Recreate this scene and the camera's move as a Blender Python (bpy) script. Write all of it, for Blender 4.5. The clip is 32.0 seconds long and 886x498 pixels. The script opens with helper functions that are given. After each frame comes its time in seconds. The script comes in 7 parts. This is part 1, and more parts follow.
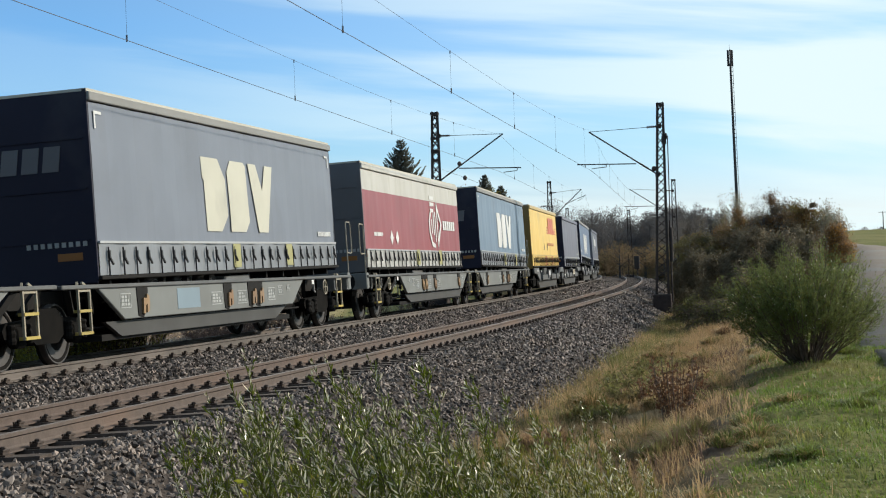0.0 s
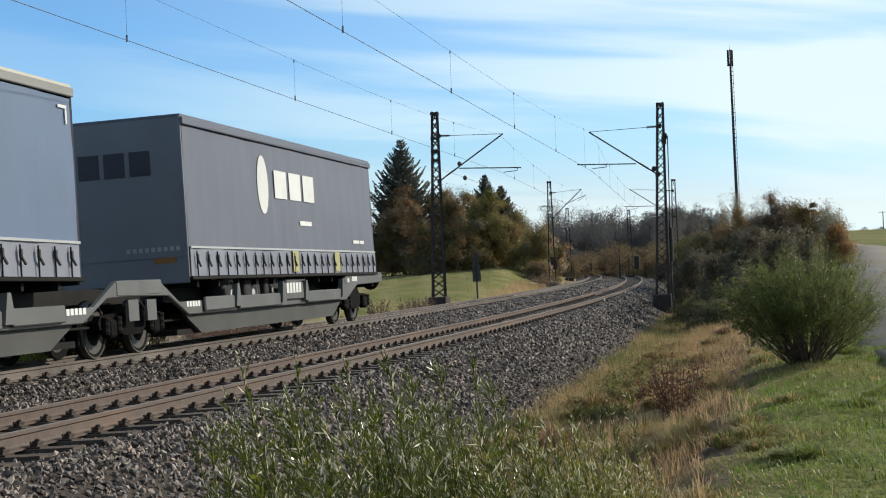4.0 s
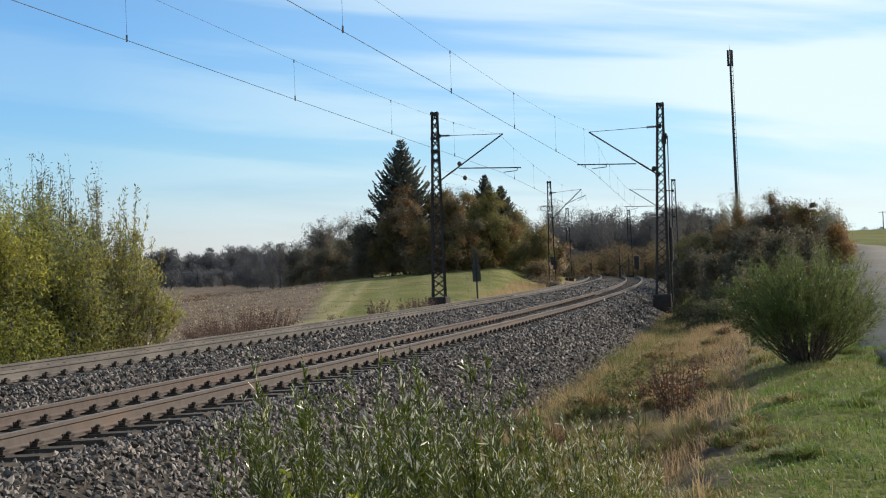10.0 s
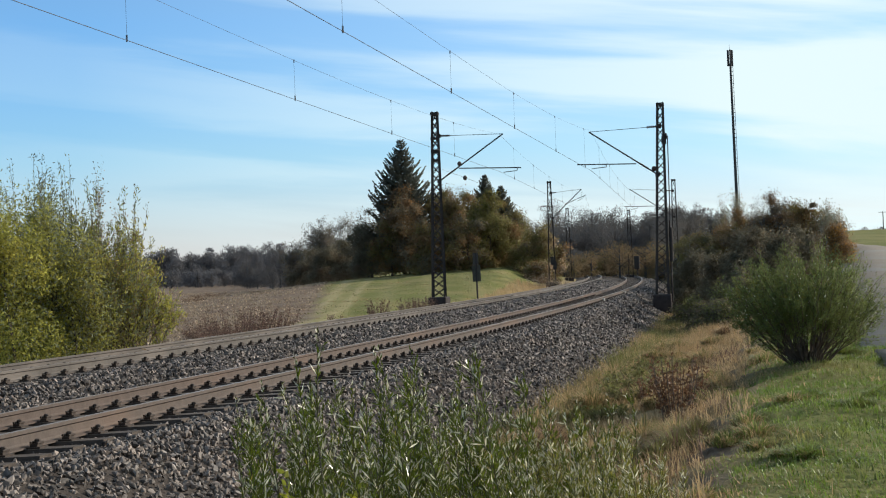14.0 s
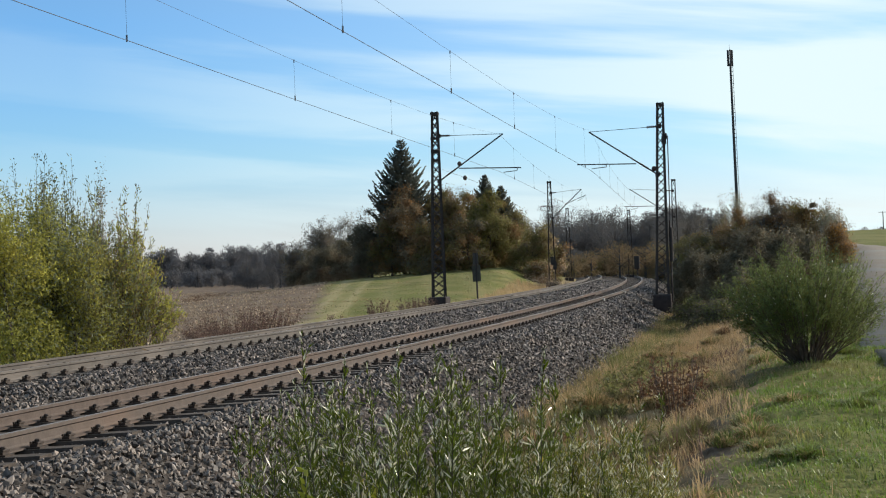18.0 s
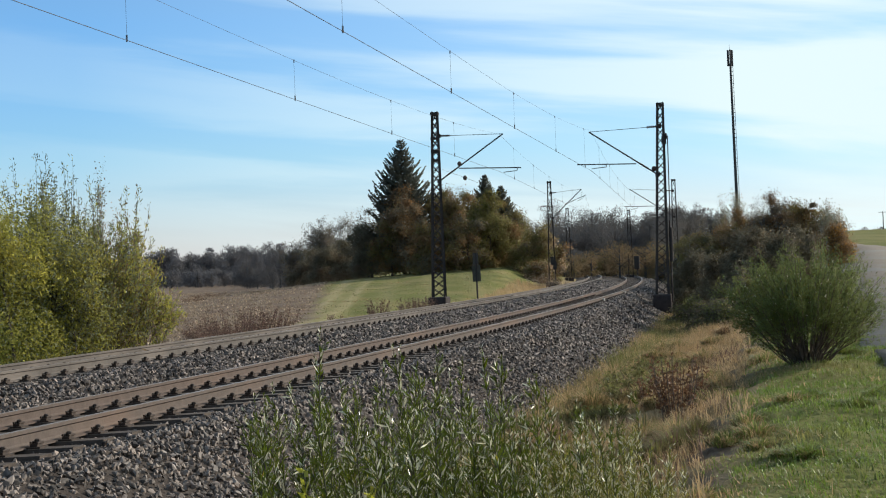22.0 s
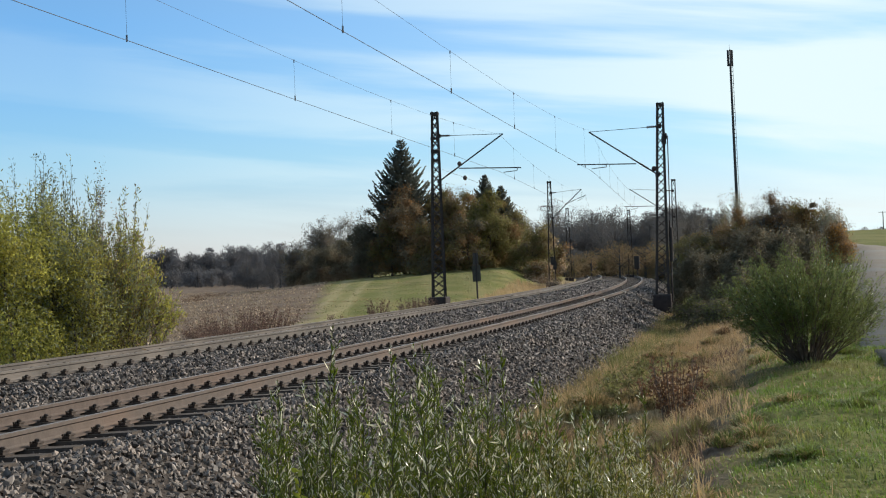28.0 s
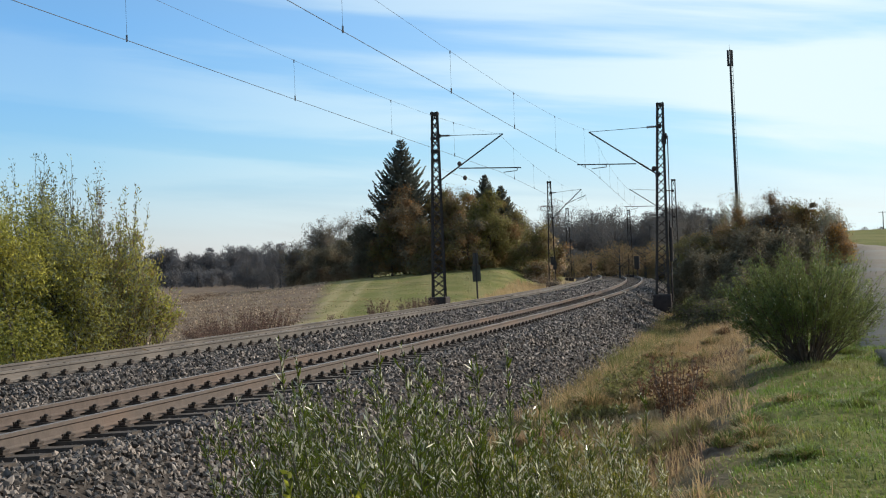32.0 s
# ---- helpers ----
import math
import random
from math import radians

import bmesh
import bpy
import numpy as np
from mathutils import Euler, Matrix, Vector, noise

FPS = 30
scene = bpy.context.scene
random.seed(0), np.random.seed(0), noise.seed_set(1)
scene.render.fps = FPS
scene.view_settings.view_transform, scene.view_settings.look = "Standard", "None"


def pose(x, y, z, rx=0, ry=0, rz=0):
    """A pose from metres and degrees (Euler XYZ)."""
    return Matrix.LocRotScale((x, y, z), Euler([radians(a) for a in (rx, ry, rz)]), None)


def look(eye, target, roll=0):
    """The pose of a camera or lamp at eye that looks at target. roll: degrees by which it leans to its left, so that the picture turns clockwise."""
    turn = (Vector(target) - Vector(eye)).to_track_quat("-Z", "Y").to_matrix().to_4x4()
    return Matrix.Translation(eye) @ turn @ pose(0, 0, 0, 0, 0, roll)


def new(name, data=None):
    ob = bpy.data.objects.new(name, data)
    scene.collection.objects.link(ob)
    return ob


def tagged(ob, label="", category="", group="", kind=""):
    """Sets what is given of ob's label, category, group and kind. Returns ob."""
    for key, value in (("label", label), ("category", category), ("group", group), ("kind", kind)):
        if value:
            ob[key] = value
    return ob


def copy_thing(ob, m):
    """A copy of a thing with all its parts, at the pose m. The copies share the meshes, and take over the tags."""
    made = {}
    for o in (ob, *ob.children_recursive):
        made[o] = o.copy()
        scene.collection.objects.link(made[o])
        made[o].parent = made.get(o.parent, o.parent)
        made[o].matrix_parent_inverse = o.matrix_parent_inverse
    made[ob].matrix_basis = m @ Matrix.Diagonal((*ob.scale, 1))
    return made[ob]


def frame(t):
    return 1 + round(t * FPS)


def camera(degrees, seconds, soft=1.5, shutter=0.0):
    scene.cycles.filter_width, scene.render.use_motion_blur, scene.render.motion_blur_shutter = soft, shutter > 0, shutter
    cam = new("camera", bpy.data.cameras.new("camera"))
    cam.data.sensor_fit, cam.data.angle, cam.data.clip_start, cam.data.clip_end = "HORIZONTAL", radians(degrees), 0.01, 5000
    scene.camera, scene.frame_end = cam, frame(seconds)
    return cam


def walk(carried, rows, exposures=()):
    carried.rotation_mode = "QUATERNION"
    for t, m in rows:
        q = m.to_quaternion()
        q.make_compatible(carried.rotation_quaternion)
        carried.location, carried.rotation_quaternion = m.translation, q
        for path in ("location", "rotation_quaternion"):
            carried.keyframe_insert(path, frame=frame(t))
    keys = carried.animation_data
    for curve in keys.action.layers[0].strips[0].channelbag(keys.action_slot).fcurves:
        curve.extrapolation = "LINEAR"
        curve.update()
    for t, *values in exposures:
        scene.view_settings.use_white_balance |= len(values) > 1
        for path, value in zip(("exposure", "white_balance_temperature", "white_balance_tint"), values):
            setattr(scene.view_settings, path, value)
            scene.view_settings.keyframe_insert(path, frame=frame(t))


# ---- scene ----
# ---- camera: it stands still on the bank beside the line ----
EYE_Z, PITCH, ROLL = 1.362, 0.7915, -2.031
cam = camera(31.66, 32.0, soft=1.1)
AIM = (0.0, math.cos(radians(PITCH)), EYE_Z + math.sin(radians(PITCH)))
STAND = look((0, 0, EYE_Z), AIM, ROLL)
walk(cam, [(0.0, STAND), (32.0, STAND)], exposures=[(0.0, 0.0), (32.0, 0.0)])

# ---- light: low autumn sun from the right, ahead of the camera ----
SUN_AZ, SUN_EL = 70.0, 25.0      # degrees clockwise from +y, degrees above the horizon


def build_light():
    w = bpy.data.worlds.new("sky")
    scene.world = w
    w.use_nodes = True
    n, l = w.node_tree.nodes, w.node_tree.links
    n.clear()
    out = n.new("ShaderNodeOutputWorld")
    bg = n.new("ShaderNodeBackground")
    sky = n.new("ShaderNodeTexSky")
    sky.sky_type, sky.sun_disc = "NISHITA", False
    sky.sun_elevation, sky.sun_rotation = radians(SUN_EL), radians(SUN_AZ)
    sky.air_density, sky.dust_density, sky.ozone_density = 1.0, 0.6, 3.0
    # the clear sky deepens quickly above a pale horizon
    co = n.new("ShaderNodeTexCoord")
    sep = n.new("ShaderNodeSeparateXYZ")
    l.new(co.outputs["Generated"], sep.inputs[0])
    tint = n.new("ShaderNodeValToRGB")
    els = tint.color_ramp.elements
    els[0].position, els[0].color = 0.0, (*TINT_LOW, 1)
    els[1].position, els[1].color = 0.16, (*TINT_HIGH, 1)
    e = els.new(0.075)
    e.color = (*TINT_MID, 1)
    for at, c in ((0.30, (1.0, 1.08, 1.05)), (0.6, (1.12, 1.04, 0.88))):
        e = els.new(at)
        e.color = (*c, 1)
    l.new(sep.outputs[2], tint.inputs[0])
    mul = n.new("ShaderNodeMix"); mul.data_type, mul.blend_type = "RGBA", "MULTIPLY"
    mul.inputs["Factor"].default_value = 1.0
    l.new(sky.outputs[0], mul.inputs["A"]); l.new(tint.outputs[0], mul.inputs["B"])
    # thin cirrus in long soft streaks, thicker towards the sun
    mp = n.new("ShaderNodeMapping")
    mp.inputs["Scale"].default_value = (2.0, 2.0, 19)
    mp.inputs["Location"].default_value = (0, 0, CIRRUS_SHIFT)
    slope = n.new("ShaderNodeMapping")
    slope.inputs["Rotation"].default_value = (0, radians(-5), 0)
    l.new(co.outputs["Generated"], slope.inputs["Vector"])
    l.new(slope.outputs[0], mp.inputs["Vector"])
    no = n.new("ShaderNodeTexNoise")
    no.inputs["Scale"].default_value, no.inputs["Detail"].default_value = 1.35, 7
    no.inputs["Roughness"].default_value, no.inputs["Distortion"].default_value = 0.5, 0.35
    l.new(mp.outputs[0], no.inputs["Vector"])
    ramp = n.new("ShaderNodeMapRange")
    ramp.interpolation_type = "SMOOTHSTEP"
    ramp.inputs["From Min"].default_value, ramp.inputs["From Max"].default_value = 0.40, 0.58
    ramp.inputs["To Min"].default_value, ramp.inputs["To Max"].default_value = 0.28, 0.95
    l.new(no.outputs["Fac"], ramp.inputs["Value"])
    sd = Vector((math.sin(radians(SUN_AZ)), math.cos(radians(SUN_AZ)), 0.0)).normalized()
    dot = n.new("ShaderNodeVectorMath"); dot.operation = "DOT_PRODUCT"
    l.new(co.outputs["Generated"], dot.inputs[0]); dot.inputs[1].default_value = sd
    near = n.new("ShaderNodeMapRange")
    near.inputs["From Min"].default_value, near.inputs["From Max"].default_value = 0.12, 0.51
    near.inputs["To Min"].default_value, near.inputs["To Max"].default_value = 0.16, 1.0
    l.new(dot.outputs["Value"], near.inputs["Value"])
    amt = n.new("ShaderNodeMath"); amt.operation = "MULTIPLY"
    l.new(ramp.outputs[0], amt.inputs[0]); l.new(near.outputs[0], amt.inputs[1])
    mix = n.new("ShaderNodeMix"); mix.data_type = "RGBA"
    mix.inputs["B"].default_value = (*CLOUD, 1)
    l.new(amt.outputs[0], mix.inputs["Factor"]); l.new(mul.outputs["Result"], mix.inputs["A"])
    l.new(mix.outputs["Result"], bg.inputs["Color"])
    bg.inputs["Strength"].default_value = SKY_STRENGTH
    l.new(bg.outputs[0], out.inputs[0])
    sun = new("sun", bpy.data.lights.new("sun", "SUN"))
    sun.data.energy, sun.data.angle, sun.data.color = SUN_STRENGTH, radians(0.6), (1.0, 0.91, 0.77)
    az, el = radians(SUN_AZ), radians(SUN_EL)
    d = Vector((math.sin(az) * math.cos(el), math.cos(az) * math.cos(el), math.sin(el)))
    sun.matrix_world = look(d * 100, (0, 0, 0))


SKY_STRENGTH, SUN_STRENGTH = 0.12, 4.4
CIRRUS_SHIFT = 4.3
TINT_LOW, TINT_MID, TINT_HIGH, CLOUD = (1.40, 1.23, 1.58), (0.80, 1.17, 1.52), (0.66, 1.10, 1.50), (7.0, 8.3, 8.5)
build_light()


# ---- materials ----
def material(name, colour, rough=0.8, metal=0.0, second=None, scale=4.0, detail=6.0, bump=0.0, bump_scale=40.0,
             third=None, third_scale=1.0, third_at=(0.5, 0.65), island=0.0, obj_random=0.0, translucent=0.0, spec=0.4, stretch=(1, 1, 1)):
    """A surface with two-scale variation: a fine mix of two colours, a broad stain of a third, relief, and a change from piece to piece."""
    m = bpy.data.materials.new(name)
    m.use_nodes = True
    n, l = m.node_tree.nodes, m.node_tree.links
    b = n["Principled BSDF"]
    b.inputs["Roughness"].default_value, b.inputs["Metallic"].default_value = rough, metal
    b.inputs["Specular IOR Level"].default_value = spec
    co = n.new("ShaderNodeTexCoord")
    mp = n.new("ShaderNodeMapping")
    mp.inputs["Scale"].default_value = stretch
    l.new(co.outputs["Object"], mp.inputs["Vector"])
    no = n.new("ShaderNodeTexNoise")
    no.inputs["Scale"].default_value, no.inputs["Detail"].default_value = scale, detail
    l.new(mp.outputs[0], no.inputs["Vector"])
    fac = n.new("ShaderNodeMapRange")
    fac.inputs["From Min"].default_value, fac.inputs["From Max"].default_value = 0.32, 0.68
    l.new(no.outputs["Fac"], fac.inputs["Value"])
    mix = n.new("ShaderNodeMix"); mix.data_type = "RGBA"
    mix.inputs["A"].default_value = (*colour, 1)
    mix.inputs["B"].default_value = (*(second or tuple(c * 0.75 for c in colour)), 1)
    l.new(fac.outputs[0], mix.inputs["Factor"])
    last = mix.outputs["Result"]
    if third:
        n3 = n.new("ShaderNodeTexNoise")
        n3.inputs["Scale"].default_value, n3.inputs["Detail"].default_value = third_scale, 5
        l.new(mp.outputs[0], n3.inputs["Vector"])
        f3 = n.new("ShaderNodeMapRange")
        f3.inputs["From Min"].default_value, f3.inputs["From Max"].default_value = third_at
        l.new(n3.outputs["Fac"], f3.inputs["Value"])
        m3 = n.new("ShaderNodeMix"); m3.data_type = "RGBA"
        m3.inputs["B"].default_value = (*third, 1)
        l.new(f3.outputs[0], m3.inputs["Factor"]); l.new(last, m3.inputs["A"])
        last = m3.outputs["Result"]
    for amount, node, socket in ((island, "ShaderNodeNewGeometry", "Random Per Island"), (obj_random, "ShaderNodeObjectInfo", "Random")):
        if amount:
            g = n.new(node)
            r = n.new("ShaderNodeMapRange")
            r.inputs["To Min"].default_value, r.inputs["To Max"].default_value = 1 - amount, 1 + amount
            l.new(g.outputs[socket], r.inputs["Value"])
            hs = n.new("ShaderNodeHueSaturation")
            l.new(r.outputs[0], hs.inputs["Value"]); l.new(last, hs.inputs["Color"])
            last = hs.outputs["Color"]
    l.new(last, b.inputs["Base Color"])
    if bump:
        nb = n.new("ShaderNodeTexNoise")
        nb.inputs["Scale"].default_value, nb.inputs["Detail"].default_value = bump_scale, 4
        l.new(mp.outputs[0], nb.inputs["Vector"])
        bp = n.new("ShaderNodeBump")
        bp.inputs["Strength"].default_value, bp.inputs["Distance"].default_value = bump, 0.02
        l.new(nb.outputs["Fac"], bp.inputs["Height"]); l.new(bp.outputs[0], b.inputs["Normal"])
    if translucent:
        tr = n.new("ShaderNodeBsdfTranslucent")
        l.new(last, tr.inputs["Color"])
        ms = n.new("ShaderNodeMixShader")
        ms.inputs[0].default_value = translucent
        l.new(b.outputs[0], ms.inputs[1]); l.new(tr.outputs[0], ms.inputs[2])
        l.new(ms.outputs[0], n["Material Output"].inputs["Surface"])
    return m


M = {}
M["steel_rust"] = material("rusty_rail_steel", (0.112, 0.096, 0.085), 0.8, 0.0, (0.085, 0.072, 0.063), 9, bump=0.2, third=(0.145, 0.122, 0.106), third_scale=0.6)
M["steel_brown"] = material("brown_rail_steel", (0.112, 0.085, 0.071), 0.8, 0.0, (0.083, 0.063, 0.053), 9, bump=0.2, third=(0.132, 0.09, 0.069), third_scale=0.35)
M["steel_orange"] = material("fresh_rust_rail_steel", (0.114, 0.082, 0.068), 0.8, 0.0, (0.085, 0.062, 0.051), 9, bump=0.2, third=(0.138, 0.09, 0.066), third_scale=0.35)
M["rail_top"] = material("worn_rail_head", (0.32, 0.275, 0.24), 0.5, 0.4, (0.24, 0.20, 0.175), 14, stretch=(0.3, 6, 1))
M["sleeper"] = material("weathered_concrete", (0.108, 0.083, 0.068), 0.9, 0, (0.068, 0.053, 0.044), 12, bump=0.3, obj_random=0.18)
M["clip"] = material("dark_fastening_steel", (0.045, 0.035, 0.03), 0.6, 0.4, (0.08, 0.055, 0.04), 20)
# bed darker than its stones: shade of the gaps between them is coloured in
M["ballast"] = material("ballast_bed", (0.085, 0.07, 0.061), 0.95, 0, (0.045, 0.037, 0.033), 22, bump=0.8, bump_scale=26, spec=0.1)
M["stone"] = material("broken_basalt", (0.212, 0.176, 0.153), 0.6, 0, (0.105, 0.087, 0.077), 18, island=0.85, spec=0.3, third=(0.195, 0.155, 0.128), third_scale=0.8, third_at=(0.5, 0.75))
M["stone_single"] = material("broken_basalt_piece", (0.22, 0.185, 0.162), 0.6, 0, (0.12, 0.10, 0.088), 0.6, obj_random=0.7, spec=0.45)
M["mast"] = material("dark_painted_lattice_steel", (0.034, 0.031, 0.031), 0.65, 0.0, (0.055, 0.040, 0.034), 5, spec=0.25)
M["wire"] = material("weathered_wire", (0.075, 0.078, 0.088), 0.55, 0.2)
M["mast_top"] = material("galvanised_wire", (0.075, 0.076, 0.084), 0.5, 0.4)
M["insulator"] = material("brown_porcelain", (0.07, 0.04, 0.03), 0.25, 0, spec=0.6)
M["concrete"] = material("foundation_concrete", (0.055, 0.043, 0.04), 0.92, 0, (0.035, 0.027, 0.026), 6, bump=0.3)
M["asphalt"] = material("grey_asphalt", (0.215, 0.18, 0.145), 0.9, 0, (0.175, 0.145, 0.118), 3, bump=0.3, bump_scale=60, third=(0.2, 0.19, 0.175), third_scale=0.2)
M["bark"] = material("grey_brown_bark", (0.10, 0.08, 0.065), 0.9, 0, (0.055, 0.045, 0.04), 9, bump=0.4)
M["twig_pale"] = material("pale_dry_twigs", (0.42, 0.37, 0.30), 0.85, 0, (0.30, 0.255, 0.20), 12)
M["twig"] = material("brown_twigs", (0.12, 0.085, 0.06), 0.85, 0, (0.07, 0.05, 0.04), 12)


def leafmat(name, a, b, rough=0.55, tr=0.35, island=0.4, third=None, scale=0.6, spec=0.35):
    return material(name, a, rough, 0, b, scale, island=island, translucent=tr, spec=spec, third=third, third_scale=0.35)


M["leaf_willow"] = leafmat("yellow_green_willow_leaf", (0.43, 0.40, 0.09), (0.33, 0.335, 0.085), tr=0.65, third=(0.48, 0.34, 0.07), spec=0.2)
M["leaf_grey"] = leafmat("grey_green_willow_leaf", (0.24, 0.26, 0.15), (0.31, 0.32, 0.20), tr=0.45)
M["leaf_grey_dark"] = leafmat("dull_willow_leaf", (0.12, 0.135, 0.085), (0.16, 0.17, 0.10), tr=0.35)
M["leaf_bush"] = leafmat("deep_green_leaf", (0.148, 0.187, 0.063), (0.20, 0.232, 0.082), 0.6, 0.55, island=0.3, spec=0.2)
M["leaf_bush_gold"] = leafmat("turning_leaf", (0.19, 0.18, 0.03), (0.11, 0.12, 0.03), 0.45)
M["leaf_weed"] = leafmat("weed_leaf", (0.07, 0.10, 0.010), (0.15, 0.18, 0.026), 0.2, 0.5, spec=0.5)
M["leaf_weed_light"] = leafmat("yellowing_weed_leaf", (0.21, 0.215, 0.035), (0.29, 0.27, 0.055), 0.35, 0.45, spec=0.4)
M["leaf_broad"] = leafmat("bright_yellow_leaf", (0.50, 0.47, 0.05), (0.40, 0.42, 0.06), 0.4, 0.5)
# near-white leaf colour that paints the sun glints among the green leaves
M["leaf_weed_glint"] = leafmat("pale_glint_leaf", (0.78, 0.74, 0.56), (0.60, 0.54, 0.36), 0.28, spec=0.6)
M["leaf_yellow"] = leafmat("yellow_leaf", (0.42, 0.35, 0.04), (0.30, 0.26, 0.04))
# base colour raised so that veiling haze over shaded leaves is painted in
M["leaf_dark"] = leafmat("dark_autumn_leaf", (0.19, 0.162, 0.108), (0.152, 0.138, 0.098), tr=0.38, island=0.15, third=(0.19, 0.13, 0.085), spec=0.1)
M["leaf_olive"] = leafmat("olive_autumn_leaf", (0.245, 0.21, 0.078), (0.185, 0.168, 0.066), tr=0.48, island=0.18, third=(0.19, 0.135, 0.05), spec=0.1)
M["leaf_rust"] = leafmat("rust_brown_leaf", (0.29, 0.165, 0.078), (0.215, 0.132, 0.068), tr=0.42, island=0.18, third=(0.11, 0.088, 0.045), spec=0.1)
M["leaf_orange"] = leafmat("orange_leaf", (0.52, 0.27, 0.06), (0.40, 0.20, 0.05), tr=0.5, island=0.25, spec=0.1)
# needle green is greyed and lightened to include aerial haze
M["needle"] = leafmat("hazed_spruce_needles", (0.115, 0.122, 0.102), (0.14, 0.148, 0.12), 0.7, 0.4, island=0.15, spec=0.1)
# pale blue-grey puts the distance haze into the bare twig colours
M["far_leaf"] = leafmat("hazed_bare_wood", (0.155, 0.153, 0.157), (0.138, 0.137, 0.142), tr=0.55, island=0.05, third=(0.165, 0.15, 0.14), spec=0.05)
M["far_grey"] = leafmat("hazed_grey_twigs", (0.19, 0.19, 0.205), (0.17, 0.17, 0.182), tr=0.6, island=0.08, third=(0.165, 0.155, 0.15), spec=0.05)
M["leaf_tan"] = leafmat("tan_autumn_leaf", (0.32, 0.225, 0.13), (0.26, 0.19, 0.115), tr=0.5, island=0.15, third=(0.19, 0.165, 0.075), spec=0.05)
M["dock"] = leafmat("brown_seed_head", (0.23, 0.12, 0.062), (0.15, 0.08, 0.045), 0.55, 0.35)
M["dry_blade"] = leafmat("dry_grass_blade", (0.54, 0.385, 0.21), (0.42, 0.295, 0.16), 0.65, 0.5, island=0.3, third=(0.46, 0.32, 0.165))
M["green_blade"] = leafmat("meadow_grass_blade", (0.14, 0.215, 0.036), (0.19, 0.25, 0.05), 0.45, 0.45, third=(0.30, 0.26, 0.10))
M["dark_blade"] = leafmat("dark_grass_blade", (0.07, 0.10, 0.025), (0.10, 0.12, 0.03), 0.5, 0.35)
M["olive_blade"] = leafmat("olive_grass_blade", (0.225, 0.215, 0.08), (0.17, 0.17, 0.06), 0.6, 0.45, third=(0.32, 0.235, 0.12))
M["rust_blade"] = leafmat("rust_brown_stalk", (0.23, 0.145, 0.105), (0.16, 0.095, 0.075), 0.7, 0.3)
M["stubble"] = leafmat("maize_stubble", (0.48, 0.37, 0.25), (0.28, 0.20, 0.14), 0.7, 0.2)


# ---- mesh helpers ----
def link(name, me, mats, parent=None, label=""):
    for m in mats if isinstance(mats, (list, tuple)) else [mats]:
        me.materials.append(m)
    ob = new(name, me)
    if parent:
        ob.parent = parent
    return tagged(ob, label)


def part(name, bm, mat, parent, label="", smooth=False):
    """Links a bmesh as one mesh under its thing."""
    me = bpy.data.meshes.new(name)
    bm.to_mesh(me)
    bm.free()
    if smooth:
        me.shade_smooth()
    return link(name, me, mat, parent, label)


def soup(name, verts, quads=None, tris=None, quad_mat=None):
    """A mesh from numpy arrays of vertices and of quads or triangles."""
    me = bpy.data.meshes.new(name)
    loops = [a.ravel() for a in (quads, tris) if a is not None and len(a)]
    sizes = [np.full(len(a), a.shape[1]) for a in (quads, tris) if a is not None and len(a)]
    loops, sizes = np.concatenate(loops).astype(np.int32), np.concatenate(sizes).astype(np.int32)
    me.vertices.add(len(verts)); me.vertices.foreach_set("co", np.asarray(verts, np.float32).ravel())
    me.loops.add(len(loops)); me.loops.foreach_set("vertex_index", loops)
    me.polygons.add(len(sizes))
    me.polygons.foreach_set("loop_start", np.concatenate([[0], np.cumsum(sizes)[:-1]]).astype(np.int32))
    if quad_mat is not None:
        me.polygons.foreach_set("material_index", np.asarray(quad_mat, np.int32))
    me.update(calc_edges=True)
    me.shade_flat()
    return me


def box(bm, x0, x1, y0, y1, z0, z1, m=None):
    vs = [bm.verts.new(Vector(c) if m is None else m @ Vector(c)) for c in
          ((x0, y0, z0), (x1, y0, z0), (x1, y1, z0), (x0, y1, z0), (x0, y0, z1), (x1, y0, z1), (x1, y1, z1), (x0, y1, z1))]
    for f in ((3, 2, 1, 0), (4, 5, 6, 7), (0, 1, 5, 4), (1, 2, 6, 5), (2, 3, 7, 6), (3, 0, 4, 7)):
        bm.faces.new([vs[i] for i in f])
    return vs


def bevel(bm, w, seg=1):
    bmesh.ops.bevel(bm, geom=bm.edges[:], offset=w, segments=seg, affect="EDGES", clamp_overlap=True)


def bar(bm, a, b, w, h=None, sides=4, w2=None):
    """A straight bar from a to b: square or many-sided, w wide, tapering to w2."""
    a, b = Vector(a), Vector(b)
    t = (b - a).normalized()
    u = t.cross(Vector((0, 0, 1)) if abs(t.z) < 0.95 else Vector((1, 0, 0))).normalized()
    v = u.cross(t)
    h = h or w
    rings = []
    for p, k in ((a, 1.0), (b, (w2 / w) if w2 else 1.0)):
        ring = []
        for i in range(sides):
            an = 2 * math.pi * (i + 0.5) / sides
            q = 1.4142 if sides == 4 else 1.0
            ring.append(bm.verts.new(p + u * (math.cos(an) * w * k * q / 2) + v * (math.sin(an) * h * k * q / 2)))
        rings.append(ring)
    for i in range(sides):
        j = (i + 1) % sides
        bm.faces.new((rings[0][i], rings[0][j], rings[1][j], rings[1][i]))
    bm.faces.new(rings[0][::-1]); bm.faces.new(rings[1])


